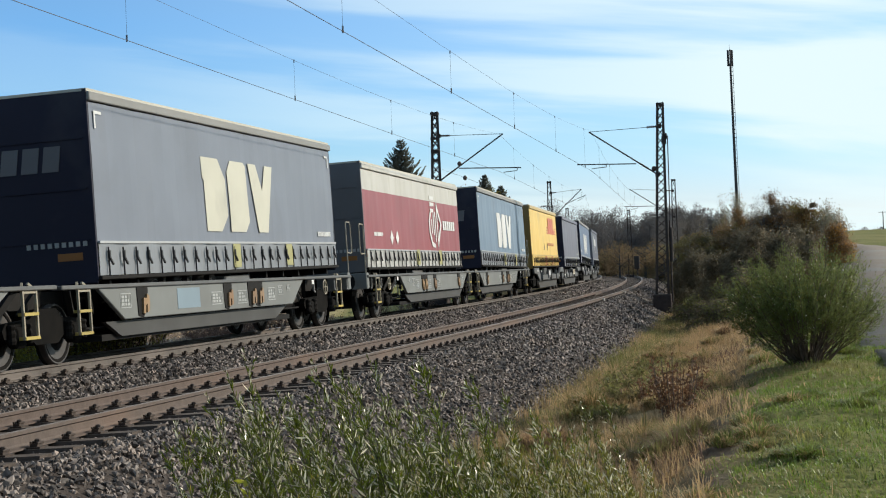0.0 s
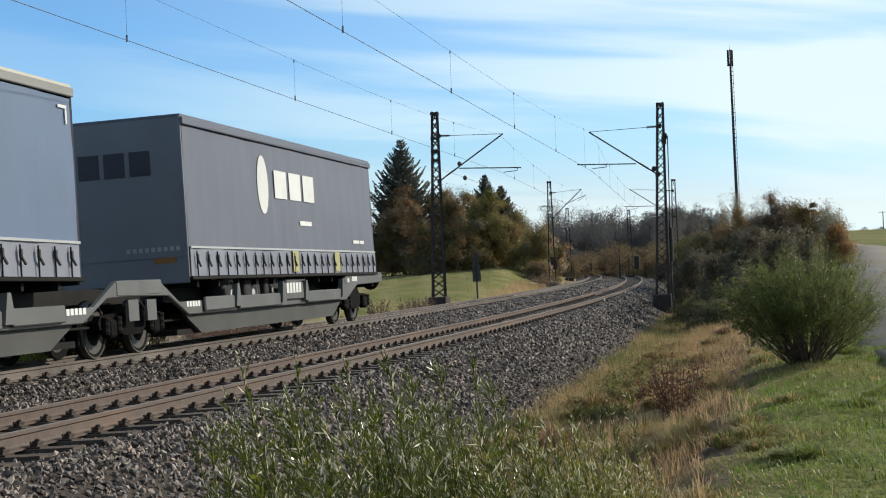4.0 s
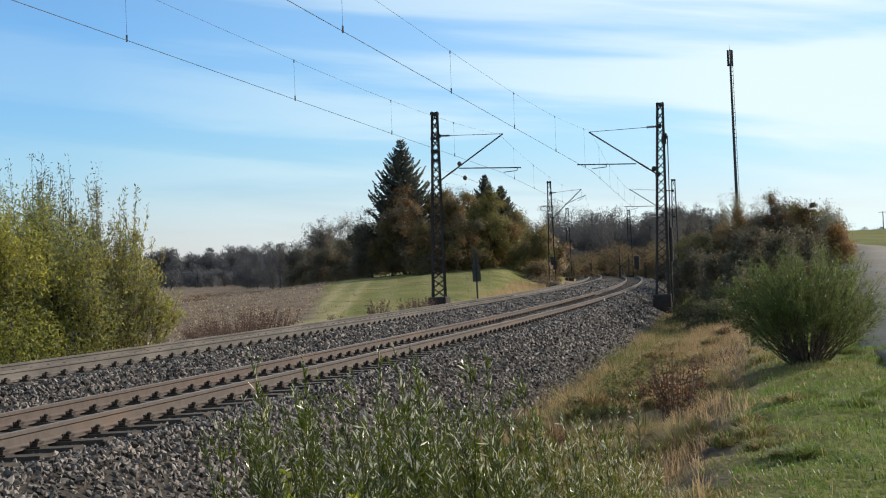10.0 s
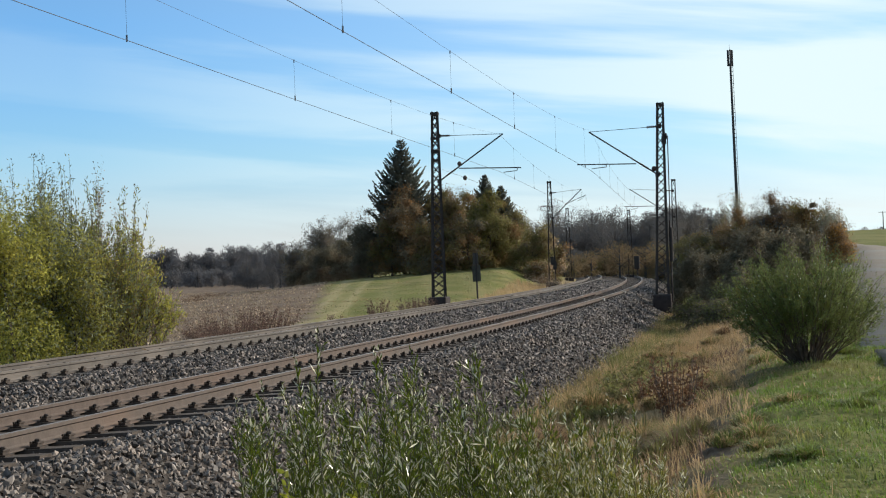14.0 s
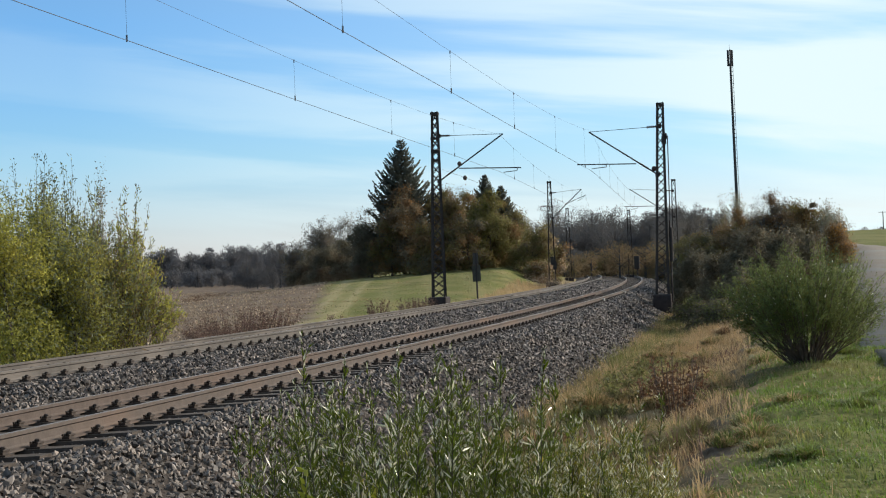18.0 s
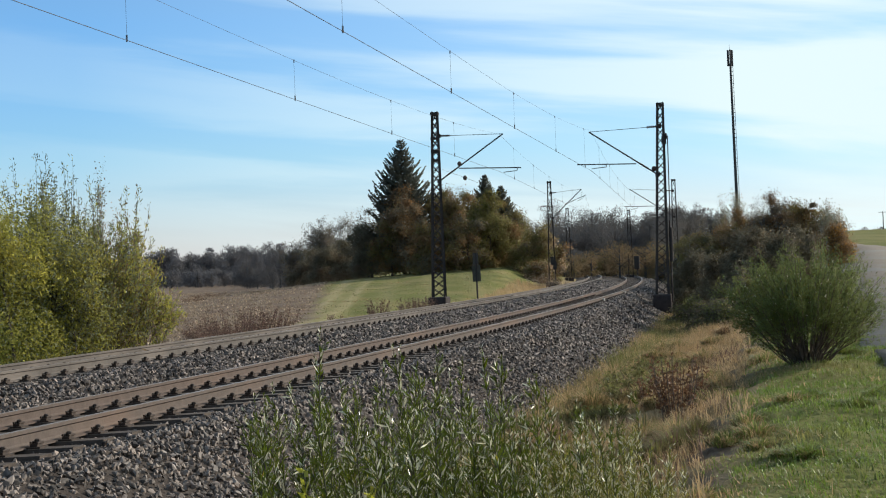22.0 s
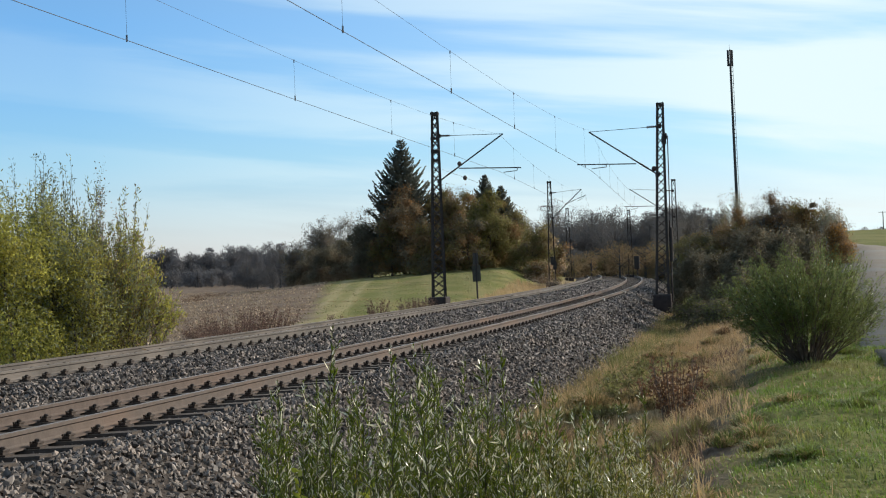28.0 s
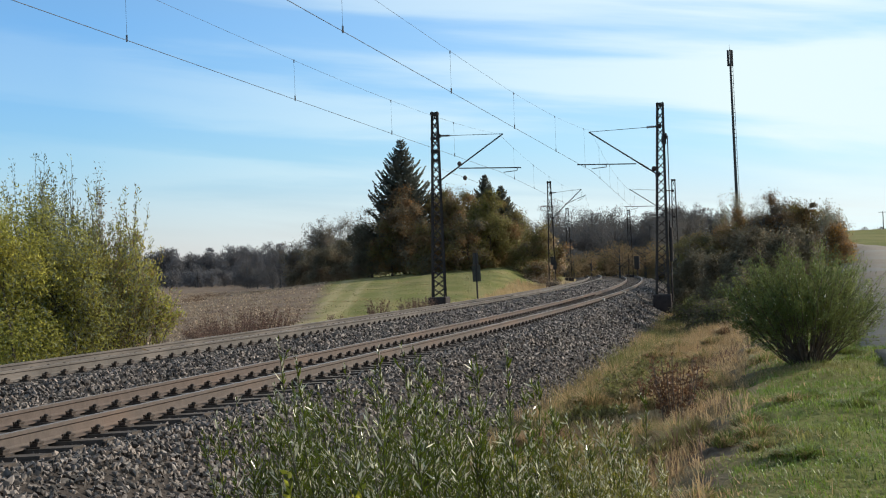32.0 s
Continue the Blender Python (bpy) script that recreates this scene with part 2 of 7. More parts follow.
def lathe(bm, profile, m, sides=16):
    """Turns (radius, height) pairs round the local z axis of m."""
    rings = []
    for r, z in profile:
        rings.append([bm.verts.new(m @ Vector((r * math.cos(2 * math.pi * i / sides), r * math.sin(2 * math.pi * i / sides), z))) for i in range(sides)])
    for a, b in zip(rings, rings[1:]):
        for i in range(sides):
            j = (i + 1) % sides
            bm.faces.new((a[i], a[j], b[j], b[i]))
    bm.faces.new(rings[0][::-1]); bm.faces.new(rings[-1])


def prism(bm, outline, y0, y1, m=None):
    """An outline in x and z, drawn out from y0 to y1."""
    m = m or Matrix()
    a = [bm.verts.new(m @ Vector((x, y0, z))) for x, z in outline]
    b = [bm.verts.new(m @ Vector((x, y1, z))) for x, z in outline]
    n = len(outline)
    bm.faces.new(a); bm.faces.new(b[::-1])
    for i in range(n):
        j = (i + 1) % n
        bm.faces.new((a[j], a[i], b[i], b[j]))
    bmesh.ops.recalc_face_normals(bm, faces=bm.faces[:])


# ---- the line: two curved, slightly canted tracks ----
DS = 0.25
SG = np.arange(-1100, 600, DS)
KAPPA = np.interp(SG, [-70, -60, -20, 15, 50, 90, 130, 180, 420], [0, 0.00153, 0.00153, 0.00093, 0.00085, 0.00056, 0.00054, 0.00063, 0.0012])
TURN = np.cumsum(KAPPA) * DS
HEAD = radians(12.5866) - (TURN - np.interp(0, SG, TURN))
LX = np.cumsum(np.sin(HEAD)) * DS
LY = np.cumsum(np.cos(HEAD)) * DS
LX += -3.28919 - np.interp(0, SG, LX)
LY += 20.0 - np.interp(0, SG, LY)
CANT, SPACING, FAR_DZ, GRADE = 0.0561, 4.2505, 0.0902, radians(-0.05017)
TILT = CANT / 1.505


def track(s, lat=0.0, h=0.0, far=False):
    """Points beside the line: s along it, lat to the right of the track's middle, h above its rails."""
    s = np.asarray(s, float)
    off = lat * math.cos(TILT) - h * math.sin(TILT) - (SPACING if far else 0)
    z = lat * math.sin(TILT) + h * math.cos(TILT) + CANT / 2 + (FAR_DZ if far else 0) + GRADE * np.clip(s, -60, 400)
    a = np.interp(s, SG, HEAD)
    return np.stack([np.interp(s, SG, LX) + off * np.cos(a), np.interp(s, SG, LY) - off * np.sin(a), z + 0 * a], -1)


def track_pose(s, far=True, half=0.0):
    """The pose on a track: x along the line away from the camera, y to the left, z up; half: half of the wheelbase."""
    p = track(s, 0, 0, far)
    if half:
        q, r = track(s - half, 0, 0, far), track(s + half, 0, 0, far)
        p = (q + r) / 2
        ang = math.atan2(r[1] - q[1], r[0] - q[0])
    else:
        ang = math.pi / 2 - float(np.interp(s, SG, HEAD))
    return Matrix.Translation(Vector(p)) @ Matrix.Rotation(ang, 4, "Z") @ Matrix.Rotation(-TILT, 4, "X")


SC, XC, YC, AC = SG[::8], LX[::8], LY[::8], HEAD[::8]


def line_coords(x, y):
    """s and sideways distance d (right positive) from the near track's middle, for arrays."""
    x, y = np.atleast_1d(np.asarray(x, float)), np.atleast_1d(np.asarray(y, float))
    s, d = np.empty(x.shape), np.empty(x.shape)
    for i in range(0, len(x), 4000):
        xx, yy = x[i:i + 4000, None], y[i:i + 4000, None]
        k = np.argmin((XC - xx) ** 2 + (YC - yy) ** 2, 1)
        a, ex, ey = AC[k], xx[:, 0] - XC[k], yy[:, 0] - YC[k]
        d[i:i + 4000] = ex * np.cos(a) - ey * np.sin(a)
        s[i:i + 4000] = SC[k] + ex * np.sin(a) + ey * np.cos(a)
    return s, d


def smooth(t):
    t = np.clip(t, 0, 1)
    return t * t * (3 - 2 * t)


def wobble(x, y, size, seed=0.0):
    """Cheap smooth unevenness between -1 and 1."""
    x, y = np.asarray(x) / size + seed, np.asarray(y) / size - seed * 1.7
    return (np.sin(x * 1.3 + 1.7 * np.sin(y * 0.9)) + np.sin(y * 1.7 + 1.3 * np.sin(x * 1.1 + 2.0)) + np.sin((x + y) * 2.3 + np.sin(x * 2.9 - y * 1.9))) / 3


def crest(x, y):
    """The meadow climbs towards the grove, more so near the line."""
    return np.interp(x, [-20, -12, -5, 7, 11, 14], [0.0, 0.08, 0.2, 1.0, 1.0, 0.0]) * smooth((np.asarray(y) - 92) / 56) * (1 - smooth((np.asarray(y) - 175) / 60))


def height(x, y):
    """The lie of the land."""
    x, y = np.atleast_1d(np.asarray(x, float)), np.atleast_1d(np.asarray(y, float))
    s, d = line_coords(x, y)
    # the verge ends in a worn, uneven lip above the ditch
    edge = d + (0.22 * wobble(x, y, 1.1, 4) + 0.12 * wobble(x, y, 0.4, 6)) * smooth((d - 4.6) / 1.2) * (1 - smooth((d - 7.6) / 1.5))
    right = np.interp(edge, [-3, 1.0, 3.0, 4.3, 5.6, 6.25, 6.75, 7.0, 7.8, 11, 16, 60], [-0.7, -0.75, -1.06, -1.12, -0.98, -0.84, -0.56, -0.46, -0.36, -0.28, -0.25, -0.25])
    left = np.interp(-d, [3, 6.0, 7.4, 9.5, 14, 60, 400], [-0.7, -0.55, -0.7, -1.0, -0.95, -0.75, -0.7])
    z = np.where(d > -2, right, left)
    rise = 0.031 * np.clip(y - 34, 0, 152)
    z = z + np.where(d > 0, rise * smooth((d - 3.6 - 0 * y) / 7.0), 0)
    meadow = 1.75 * smooth((y - 78) / 85) * smooth((x + 30) / 26) * smooth((-d - 6) / 6)
    z = z + meadow + crest(x, y) * smooth((-d - 6) / 6)
    z = z + np.where(d < -8, 1.6 * smooth((y - 190) / 80) * smooth((-d - 8) / 20) * smooth((x + 25) / 30), 0)
    far = np.hypot(x, y)
    soft = smooth((np.abs(d + 2.1) - 5.2) / 1.5)
    z = z + soft * (0.05 * wobble(x, y, 0.55) + 0.07 * wobble(x, y, 2.1, 3)) + smooth((far - 300) / 900) * 2.0 * wobble(x, y, 160, 5)
    return z


# ---- land ----
def build_ground():
    i = np.arange(-150, 151)
    gx = 4 * np.sinh(0.05 * i) + 1.0
    gy = 4 * np.sinh(0.05 * i) + 18.0
    X, Y = np.meshgrid(gx, gy)
    x, y = X.ravel(), Y.ravel()
    z = height(x, y)
    s, d = line_coords(x, y)
    n = len(gx)
    k = np.arange(n * n).reshape(n, n)
    q = np.stack([k[:-1, :-1], k[:-1, 1:], k[1:, 1:], k[1:, :-1]], -1).reshape(-1, 4)
    me = soup("ground", np.stack([x, y, z], -1), q)
    # land cover: dry grass in the ditch, mown grass on the verge, stubble and meadow beyond the line
    dry = smooth((d - 2.4) / 0.6) * (1 - smooth((d - 6.7 - 0.5 * wobble(x, y, 3.0)) / 0.6)) + smooth((-d - 5.6) / 1.0) * (1 - smooth((-d - 7.5) / 1.5))
    field = smooth((-d - 8) / 1.5) * (1 - smooth((x + 7.61 + 0.0554 * (y - 82) + 0.5 * wobble(x, y, 4)) / 0.9))
    field = np.maximum(field, np.exp(-((d - 6.72) / 0.3) ** 2) * smooth((wobble(x, y, 0.9, 12) + 0.25) / 0.4) * (y < 40))
    across, second = x + 7.78 + 0.0266 * (y - 95), x + 6.38 + 0.011 * (y - 104)
    swath = (np.exp(-(across / 0.45) ** 2) + 0.8 * np.exp(-(second / 0.42) ** 2) + 0.16 * (across < -0.4) + 0.22 * np.sin(across * 1.9)) * (d < -8) * (y < 175)
    swath = np.clip(swath, 0, 1)
    cover = np.stack([dry, field, swath, np.ones(len(x))], -1)
    me.attributes.new("cover", "FLOAT_COLOR", "POINT").data.foreach_set("color", cover.astype(np.float32).ravel())
    me.shade_smooth()
    m = bpy.data.materials.new("grassland_and_soil")
    m.use_nodes = True
    nn, l = m.node_tree.nodes, m.node_tree.links
    b = nn["Principled BSDF"]
    b.inputs["Roughness"].default_value = 0.95
    b.inputs["Specular IOR Level"].default_value = 0.15
    co = nn.new("ShaderNodeTexCoord")

    def mixed(a, c, scale, lo=0.35, hi=0.65):
        no = nn.new("ShaderNodeTexNoise")
        no.inputs["Scale"].default_value, no.inputs["Detail"].default_value = scale, 8
        l.new(co.outputs["Object"], no.inputs["Vector"])
        mr = nn.new("ShaderNodeMapRange")
        mr.inputs["From Min"].default_value, mr.inputs["From Max"].default_value = lo, hi
        l.new(no.outputs["Fac"], mr.inputs["Value"])
        mx = nn.new("ShaderNodeMix"); mx.data_type = "RGBA"
        l.new(mr.outputs[0], mx.inputs["Factor"])
        for sock, v in (("A", a), ("B", c)):
            if isinstance(v, tuple):
                mx.inputs[sock].default_value = (*v, 1)
            else:
                l.new(v, mx.inputs[sock])
        return mx.outputs["Result"]

    green = mixed(mixed((0.135, 0.15, 0.041), (0.19, 0.185, 0.06), 3.0), (0.25, 0.21, 0.085), 0.22, 0.44, 0.70)
    straw = mixed(mixed((0.36, 0.26, 0.14), (0.25, 0.18, 0.095), 5.0), (0.17, 0.16, 0.06), 0.8, 0.5, 0.75)
    soil = mixed(mixed((0.20, 0.14, 0.105), (0.11, 0.078, 0.06), 1.6), (0.25, 0.19, 0.135), 0.25, 0.4, 0.7)
    at = nn.new("ShaderNodeAttribute")
    at.attribute_name = "cover"
    sp = nn.new("ShaderNodeSeparateColor")
    l.new(at.outputs["Color"], sp.inputs[0])
    last = green
    pale = mixed((0.42, 0.35, 0.19), (0.33, 0.28, 0.145), 2.0)
    for sock, v in ((2, pale), (0, straw), (1, soil)):
        mx = nn.new("ShaderNodeMix"); mx.data_type = "RGBA"
        l.new(sp.outputs[sock], mx.inputs["Factor"]); l.new(last, mx.inputs["A"]); l.new(v, mx.inputs["B"])
        last = mx.outputs["Result"]
    l.new(last, b.inputs["Base Color"])
    nb = nn.new("ShaderNodeTexNoise")
    nb.inputs["Scale"].default_value, nb.inputs["Detail"].default_value = 9, 6
    l.new(co.outputs["Object"], nb.inputs["Vector"])
    bp = nn.new("ShaderNodeBump")
    bp.inputs["Strength"].default_value, bp.inputs["Distance"].default_value = 0.8, 0.08
    l.new(nb.outputs["Fac"], bp.inputs["Height"]); l.new(bp.outputs[0], b.inputs["Normal"])
    tagged(link("ground", me, m), "uneven grassland with a dry ditch, a mown verge and stubble fields", "ground", kind="structure")


build_ground()


def strip(name, rows, mat):
    """A sheet swept along rows of points (rows x points x 3)."""
    r = np.asarray(rows)
    a, b = r.shape[:2]
    k = np.arange(a * b).reshape(a, b)
    q = np.stack([k[:-1, :-1], k[:-1, 1:], k[1:, 1:], k[1:, :-1]], -1).reshape(-1, 4)
    me = soup(name, r.reshape(-1, 3), q)
    me.shade_smooth()
    return me


def build_road():
    y = np.concatenate([np.arange(-80, 60, 2.0), np.arange(60, 260, 4.0)])
    mid = np.interp(y, [-80, 0, 30, 60, 80, 100, 116, 140, 200, 260], [-14, 3.6, 9.5, 16.8, 21.9, 26.9, 28.6, 30.0, 29.0, 25.0])
    rows = []
    for w, dz in ((-1.6, -0.1), (-1.5, 0.05), (0, 0.09), (1.5, 0.05), (1.6, -0.1)):
        x = mid + w
        rows.append(np.stack([x, y, height(mid, y) + dz], -1))
    me = strip("road", np.stack(rows, 1)[:, ::-1][:, ::-1], M["asphalt"])
    tagged(link("road", me, M["asphalt"]), "narrow grey asphalt farm road rising beside the railway", "road", kind="structure")


build_road()


BED = [(-8.1, -1.25), (-6.75, -0.40), (-6.1, -0.23), (-5.5, -0.20), (-5.0, -0.22), (-3.5, -0.22), (-2.9, -0.20), (-2.1, -0.24), (-1.35, -0.22), (-0.7, -0.23), (0.7, -0.23), (1.35, -0.22), (1.65, -0.24), (1.9, -0.36), (3.2, -1.12), (3.4, -1.3)]


def bed_lift(d):
    return (FAR_DZ + SPACING * math.sin(TILT)) * (1 - smooth((np.asarray(d) + 2.6) / 1.4))


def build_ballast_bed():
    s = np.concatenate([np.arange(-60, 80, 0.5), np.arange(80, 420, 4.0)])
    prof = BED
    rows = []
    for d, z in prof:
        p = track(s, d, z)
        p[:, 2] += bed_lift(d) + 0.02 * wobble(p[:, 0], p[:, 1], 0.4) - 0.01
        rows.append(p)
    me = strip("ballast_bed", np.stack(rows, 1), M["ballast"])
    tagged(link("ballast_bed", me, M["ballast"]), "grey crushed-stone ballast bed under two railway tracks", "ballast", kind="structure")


build_ballast_bed()


def stone_shape(rng, n=12, points=10):
    """A few angular stones of unit size, each with about 10 to 16 triangles."""
    shapes = []
    for i in range(n):
        bm = bmesh.new()
        for k in range(points):
            v = Vector(rng.normal(size=3))
            v.normalize()
            bm.verts.new(v * rng.uniform(0.75, 1.05))
        hull = bmesh.ops.convex_hull(bm, input=bm.verts)
        bmesh.ops.delete(bm, geom=[v for v in bm.verts if not v.link_faces], context="VERTS")
        bmesh.ops.triangulate(bm, faces=bm.faces[:])
        bm.verts.index_update()
        shapes.append((np.array([v.co[:] for v in bm.verts]), np.array([[v.index for v in f.verts] for f in bm.faces])))
        bm.free()
    return shapes


def random_turns(rng, n):
    q = rng.normal(size=(n, 4))
    q /= np.linalg.norm(q, axis=1)[:, None]
    w, x, y, z = q.T
    return np.stack([1 - 2 * (y * y + z * z), 2 * (x * y - z * w), 2 * (x * z + y * w), 2 * (x * y + z * w), 1 - 2 * (x * x + z * z), 2 * (y * z - x * w),
                     2 * (x * z - y * w), 2 * (y * z + x * w), 1 - 2 * (x * x + y * y)], -1).reshape(n, 3, 3)


def build_stones():
    rng = np.random.default_rng(4)
    rich, plain = stone_shape(rng), stone_shape(rng, 9, 7)
    shapes = rich
    V, T, base = [], [], 0
    # (from s, to s, from d, to d, stone size, number a square metre)
    zones = [(-13, 0, 0.9, 3.3, 0.041, 480), (0, 14, 0.9, 3.3, 0.047, 330), (14, 32, 0.9, 3.3, 0.060, 185), (32, 60, 0.9, 3.3, 0.078, 95), (60, 130, 0.9, 3.3, 0.10, 40),
             (-13, 12, -3.5, -0.82, 0.045, 320), (12, 32, -3.5, -0.82, 0.056, 190), (32, 60, -3.5, -0.82, 0.075, 85), (60, 130, -3.5, -0.82, 0.10, 34),
             (-13, 15, -0.66, 0.66, 0.038, 200), (15, 40, -0.66, 0.66, 0.055, 90), (-10, 30, -6.6, -5.1, 0.045, 80)]
    for s0, s1, d0, d1, size, dens in zones:
        n = int((s1 - s0) * (d1 - d0) * dens)
        s, d = rng.uniform(s0, s1, n), rng.uniform(d0, d1, n)
        z = np.interp(d, [b[0] for b in BED], [b[1] for b in BED])
        p = track(s, 0, 0)
        a = np.interp(s, SG, HEAD)
        p = np.stack([p[:, 0] + d * np.cos(a), p[:, 1] - d * np.sin(a), z + d * math.sin(TILT) + CANT / 2 + bed_lift(d) + rng.uniform(-0.02, 0.03, n) - np.where(np.abs(np.abs(d + 2.12) - 2.12) < 1.35, 0.012, 0)], -1)
        R = random_turns(rng, n) * (size * rng.uniform(0.65, 1.35, n))[:, None, None] * np.array([1.0, 0.8, 0.62])[None, :, None]
        R = random_turns(rng, n) @ R
        mould = rich if s1 <= 0 else plain
        kind = rng.integers(0, len(mould), n)
        for j, (sv, st) in enumerate(mould):
            sel = kind == j
            m = int(sel.sum())
            v = np.einsum("nij,vj->nvi", R[sel], sv) + p[sel][:, None]
            V.append(v.reshape(-1, 3))
            T.append((st[None] + (base + np.arange(m) * len(sv))[:, None, None]).reshape(-1, 3))
            base += m * len(sv)
    bed = scene.objects["ballast_bed"]
    single = []
    for j, (sv, st) in enumerate(shapes):
        one = soup("stone", sv, None, st)
        one.materials.append(M["stone_single"])
        single.append(one)
    n = 300
    s, d = rng.uniform(-9.5, -4.0, n), rng.uniform(1.45, 3.0, n)
    z = np.interp(d, [b[0] for b in BED], [b[1] for b in BED])
    p = track(s, 0, 0)
    a = np.interp(s, SG, HEAD)
    for k in range(n):
        ob = new("stone", single[k % len(single)])
        ob.parent = bed
        ob.location = (p[k, 0] + d[k] * math.cos(a[k]), p[k, 1] - d[k] * math.sin(a[k]), z[k] + d[k] * math.sin(TILT) + CANT / 2 + 0.035)
        ob.rotation_euler = rng.uniform(0, 6.28, 3)
        ob.scale = np.array([1.0, 0.8, 0.62]) * 0.046 * rng.uniform(0.7, 1.3)
    me = soup("ballast_stones", np.concatenate(V), None, np.concatenate(T))
    tagged(link("ballast_stones", me, M["stone"]), "loose angular grey ballast stones on the track bed and its shoulder", "ballast", kind="stuff")


build_stones()


# ---- rails, sleepers and fastenings ----
def rail_mesh(lat, far):
    s = np.concatenate([np.arange(-60, 60, 1.0), np.arange(60, 420, 3.0)])
    foot = [(-0.075, -0.172), (0.075, -0.172), (0.075, -0.158), (0.016, -0.142), (0.009, -0.12), (0.009, -0.05), (0.035, -0.036), (0.036, -0.008),
            (0.030, -0.001), (-0.030, -0.001), (-0.036, -0.008), (-0.035, -0.036), (-0.009, -0.05), (-0.009, -0.12), (-0.016, -0.142), (-0.075, -0.158)]
    rows = np.stack([track(s, lat + y, h, far) for y, h in foot + foot[:1]], 1)
    a, b = rows.shape[:2]
    k = np.arange(a * b).reshape(a, b)
    q = np.stack([k[:-1, :-1], k[1:, :-1], k[1:, 1:], k[:-1, 1:]], -1).reshape(-1, 4)
    top = np.tile((np.arange(b - 1) >= 8) & (np.arange(b - 1) <= 8), a - 1)
    return soup("rail", rows.reshape(-1, 3), q, None, top.astype(int))


def sleeper_mesh():
    bm = bmesh.new()
    prof = [(-1.30, -0.17), (-0.45, -0.172), (-0.3, -0.20), (0.3, -0.20), (0.45, -0.172), (1.30, -0.17)]
    rings = []
    for lat, top in prof:
        rings.append([bm.verts.new(c) for c in ((-0.14, lat, -0.36), (-0.11, lat, top), (0.11, lat, top), (0.14, lat, -0.36))])
    for a, b in zip(rings, rings[1:]):
        for i in range(4):
            j = (i + 1) % 4
            bm.faces.new((a[i], a[j], b[j], b[i]))
    bm.faces.new(rings[0][::-1]); bm.faces.new(rings[-1])
    bmesh.ops.recalc_face_normals(bm, faces=bm.faces[:])
    me = bpy.data.meshes.new("sleeper")
    bm.to_mesh(me); bm.free()
    me.materials.append(M["sleeper"])
    return me


def clip_mesh():
    """A base plate end with a spring clip and the head of a screw."""
    bm = bmesh.new()
    box(bm, -0.08, 0.08, 0.02, 0.16, -0.174, -0.155)
    box(bm, -0.055, 0.055, 0.05, 0.125, -0.155, -0.128)
    bar(bm, (-0.06, 0.06, -0.115), (0.06, 0.06, -0.115), 0.022, sides=6)
    bar(bm, (-0.06, 0.125, -0.12), (0.06, 0.125, -0.12), 0.022, sides=6)
    lathe(bm, [(0.028, -0.15), (0.028, -0.095), (0.018, -0.085)], Matrix.Translation((0, 0.1, 0)), 6)
    me = bpy.data.meshes.new("rail_clip")
    bm.to_mesh(me); bm.free()
    me.materials.append(M["clip"])
    return me


def build_tracks():
    sm, cm = sleeper_mesh(), clip_mesh()
    for far, first in ((False, -5.8695), (True, 1.4369)):
        top = new("railway_track")
        tagged(top, "rusty steel rails on concrete sleepers in grey ballast, curving away" if not far else "far railway track of rusty rails beside the near one", "railway track", "tracks of the line")
        for lat in (-0.7525, 0.7525):
            link("rail", rail_mesh(lat, far), [M["steel_rust"] if far else M["steel_orange"] if lat < 0 else M["steel_brown"], M["rail_top"]], top, "worn running surface, rusty web")
        s = first - 0.6194 * 18
        count = 0
        V = []
        while s < 240:
            m = track_pose(s, far)
            if s < 62:
                ob = new("sleeper", sm)
                ob.parent, ob.matrix_basis = top, m
                for lat in ((-0.7525, 0.7525)):
                    for side in (1, -1):
                        if side > 0 and (far or s > 20):
                            continue
                        c = new("rail_clip", cm)
                        c.parent = ob
                        c.matrix_basis = pose(0, lat + side * 0.05, 0, 0, 0, 0 if side > 0 else 180)
            else:
                V.append(np.array([(m @ Vector(c))[:] for c in ((-0.12, -1.3, -0.17), (0.12, -1.3, -0.17), (0.12, 1.3, -0.17), (-0.12, 1.3, -0.17),
                                                               (-0.12, -1.3, -0.34), (0.12, -1.3, -0.34), (0.12, 1.3, -0.34), (-0.12, 1.3, -0.34))]))
            s += 0.6194
        n = len(V)
        f = np.array([[0, 1, 2, 3], [0, 4, 5, 1], [1, 5, 6, 2], [2, 6, 7, 3], [3, 7, 4, 0]])
        me = soup("far_sleepers", np.concatenate(V), (f[None] + 8 * np.arange(n)[:, None, None]).reshape(-1, 4))
        tagged(link("far_sleepers", me, M["sleeper"], top), kind="stuff")


build_tracks()


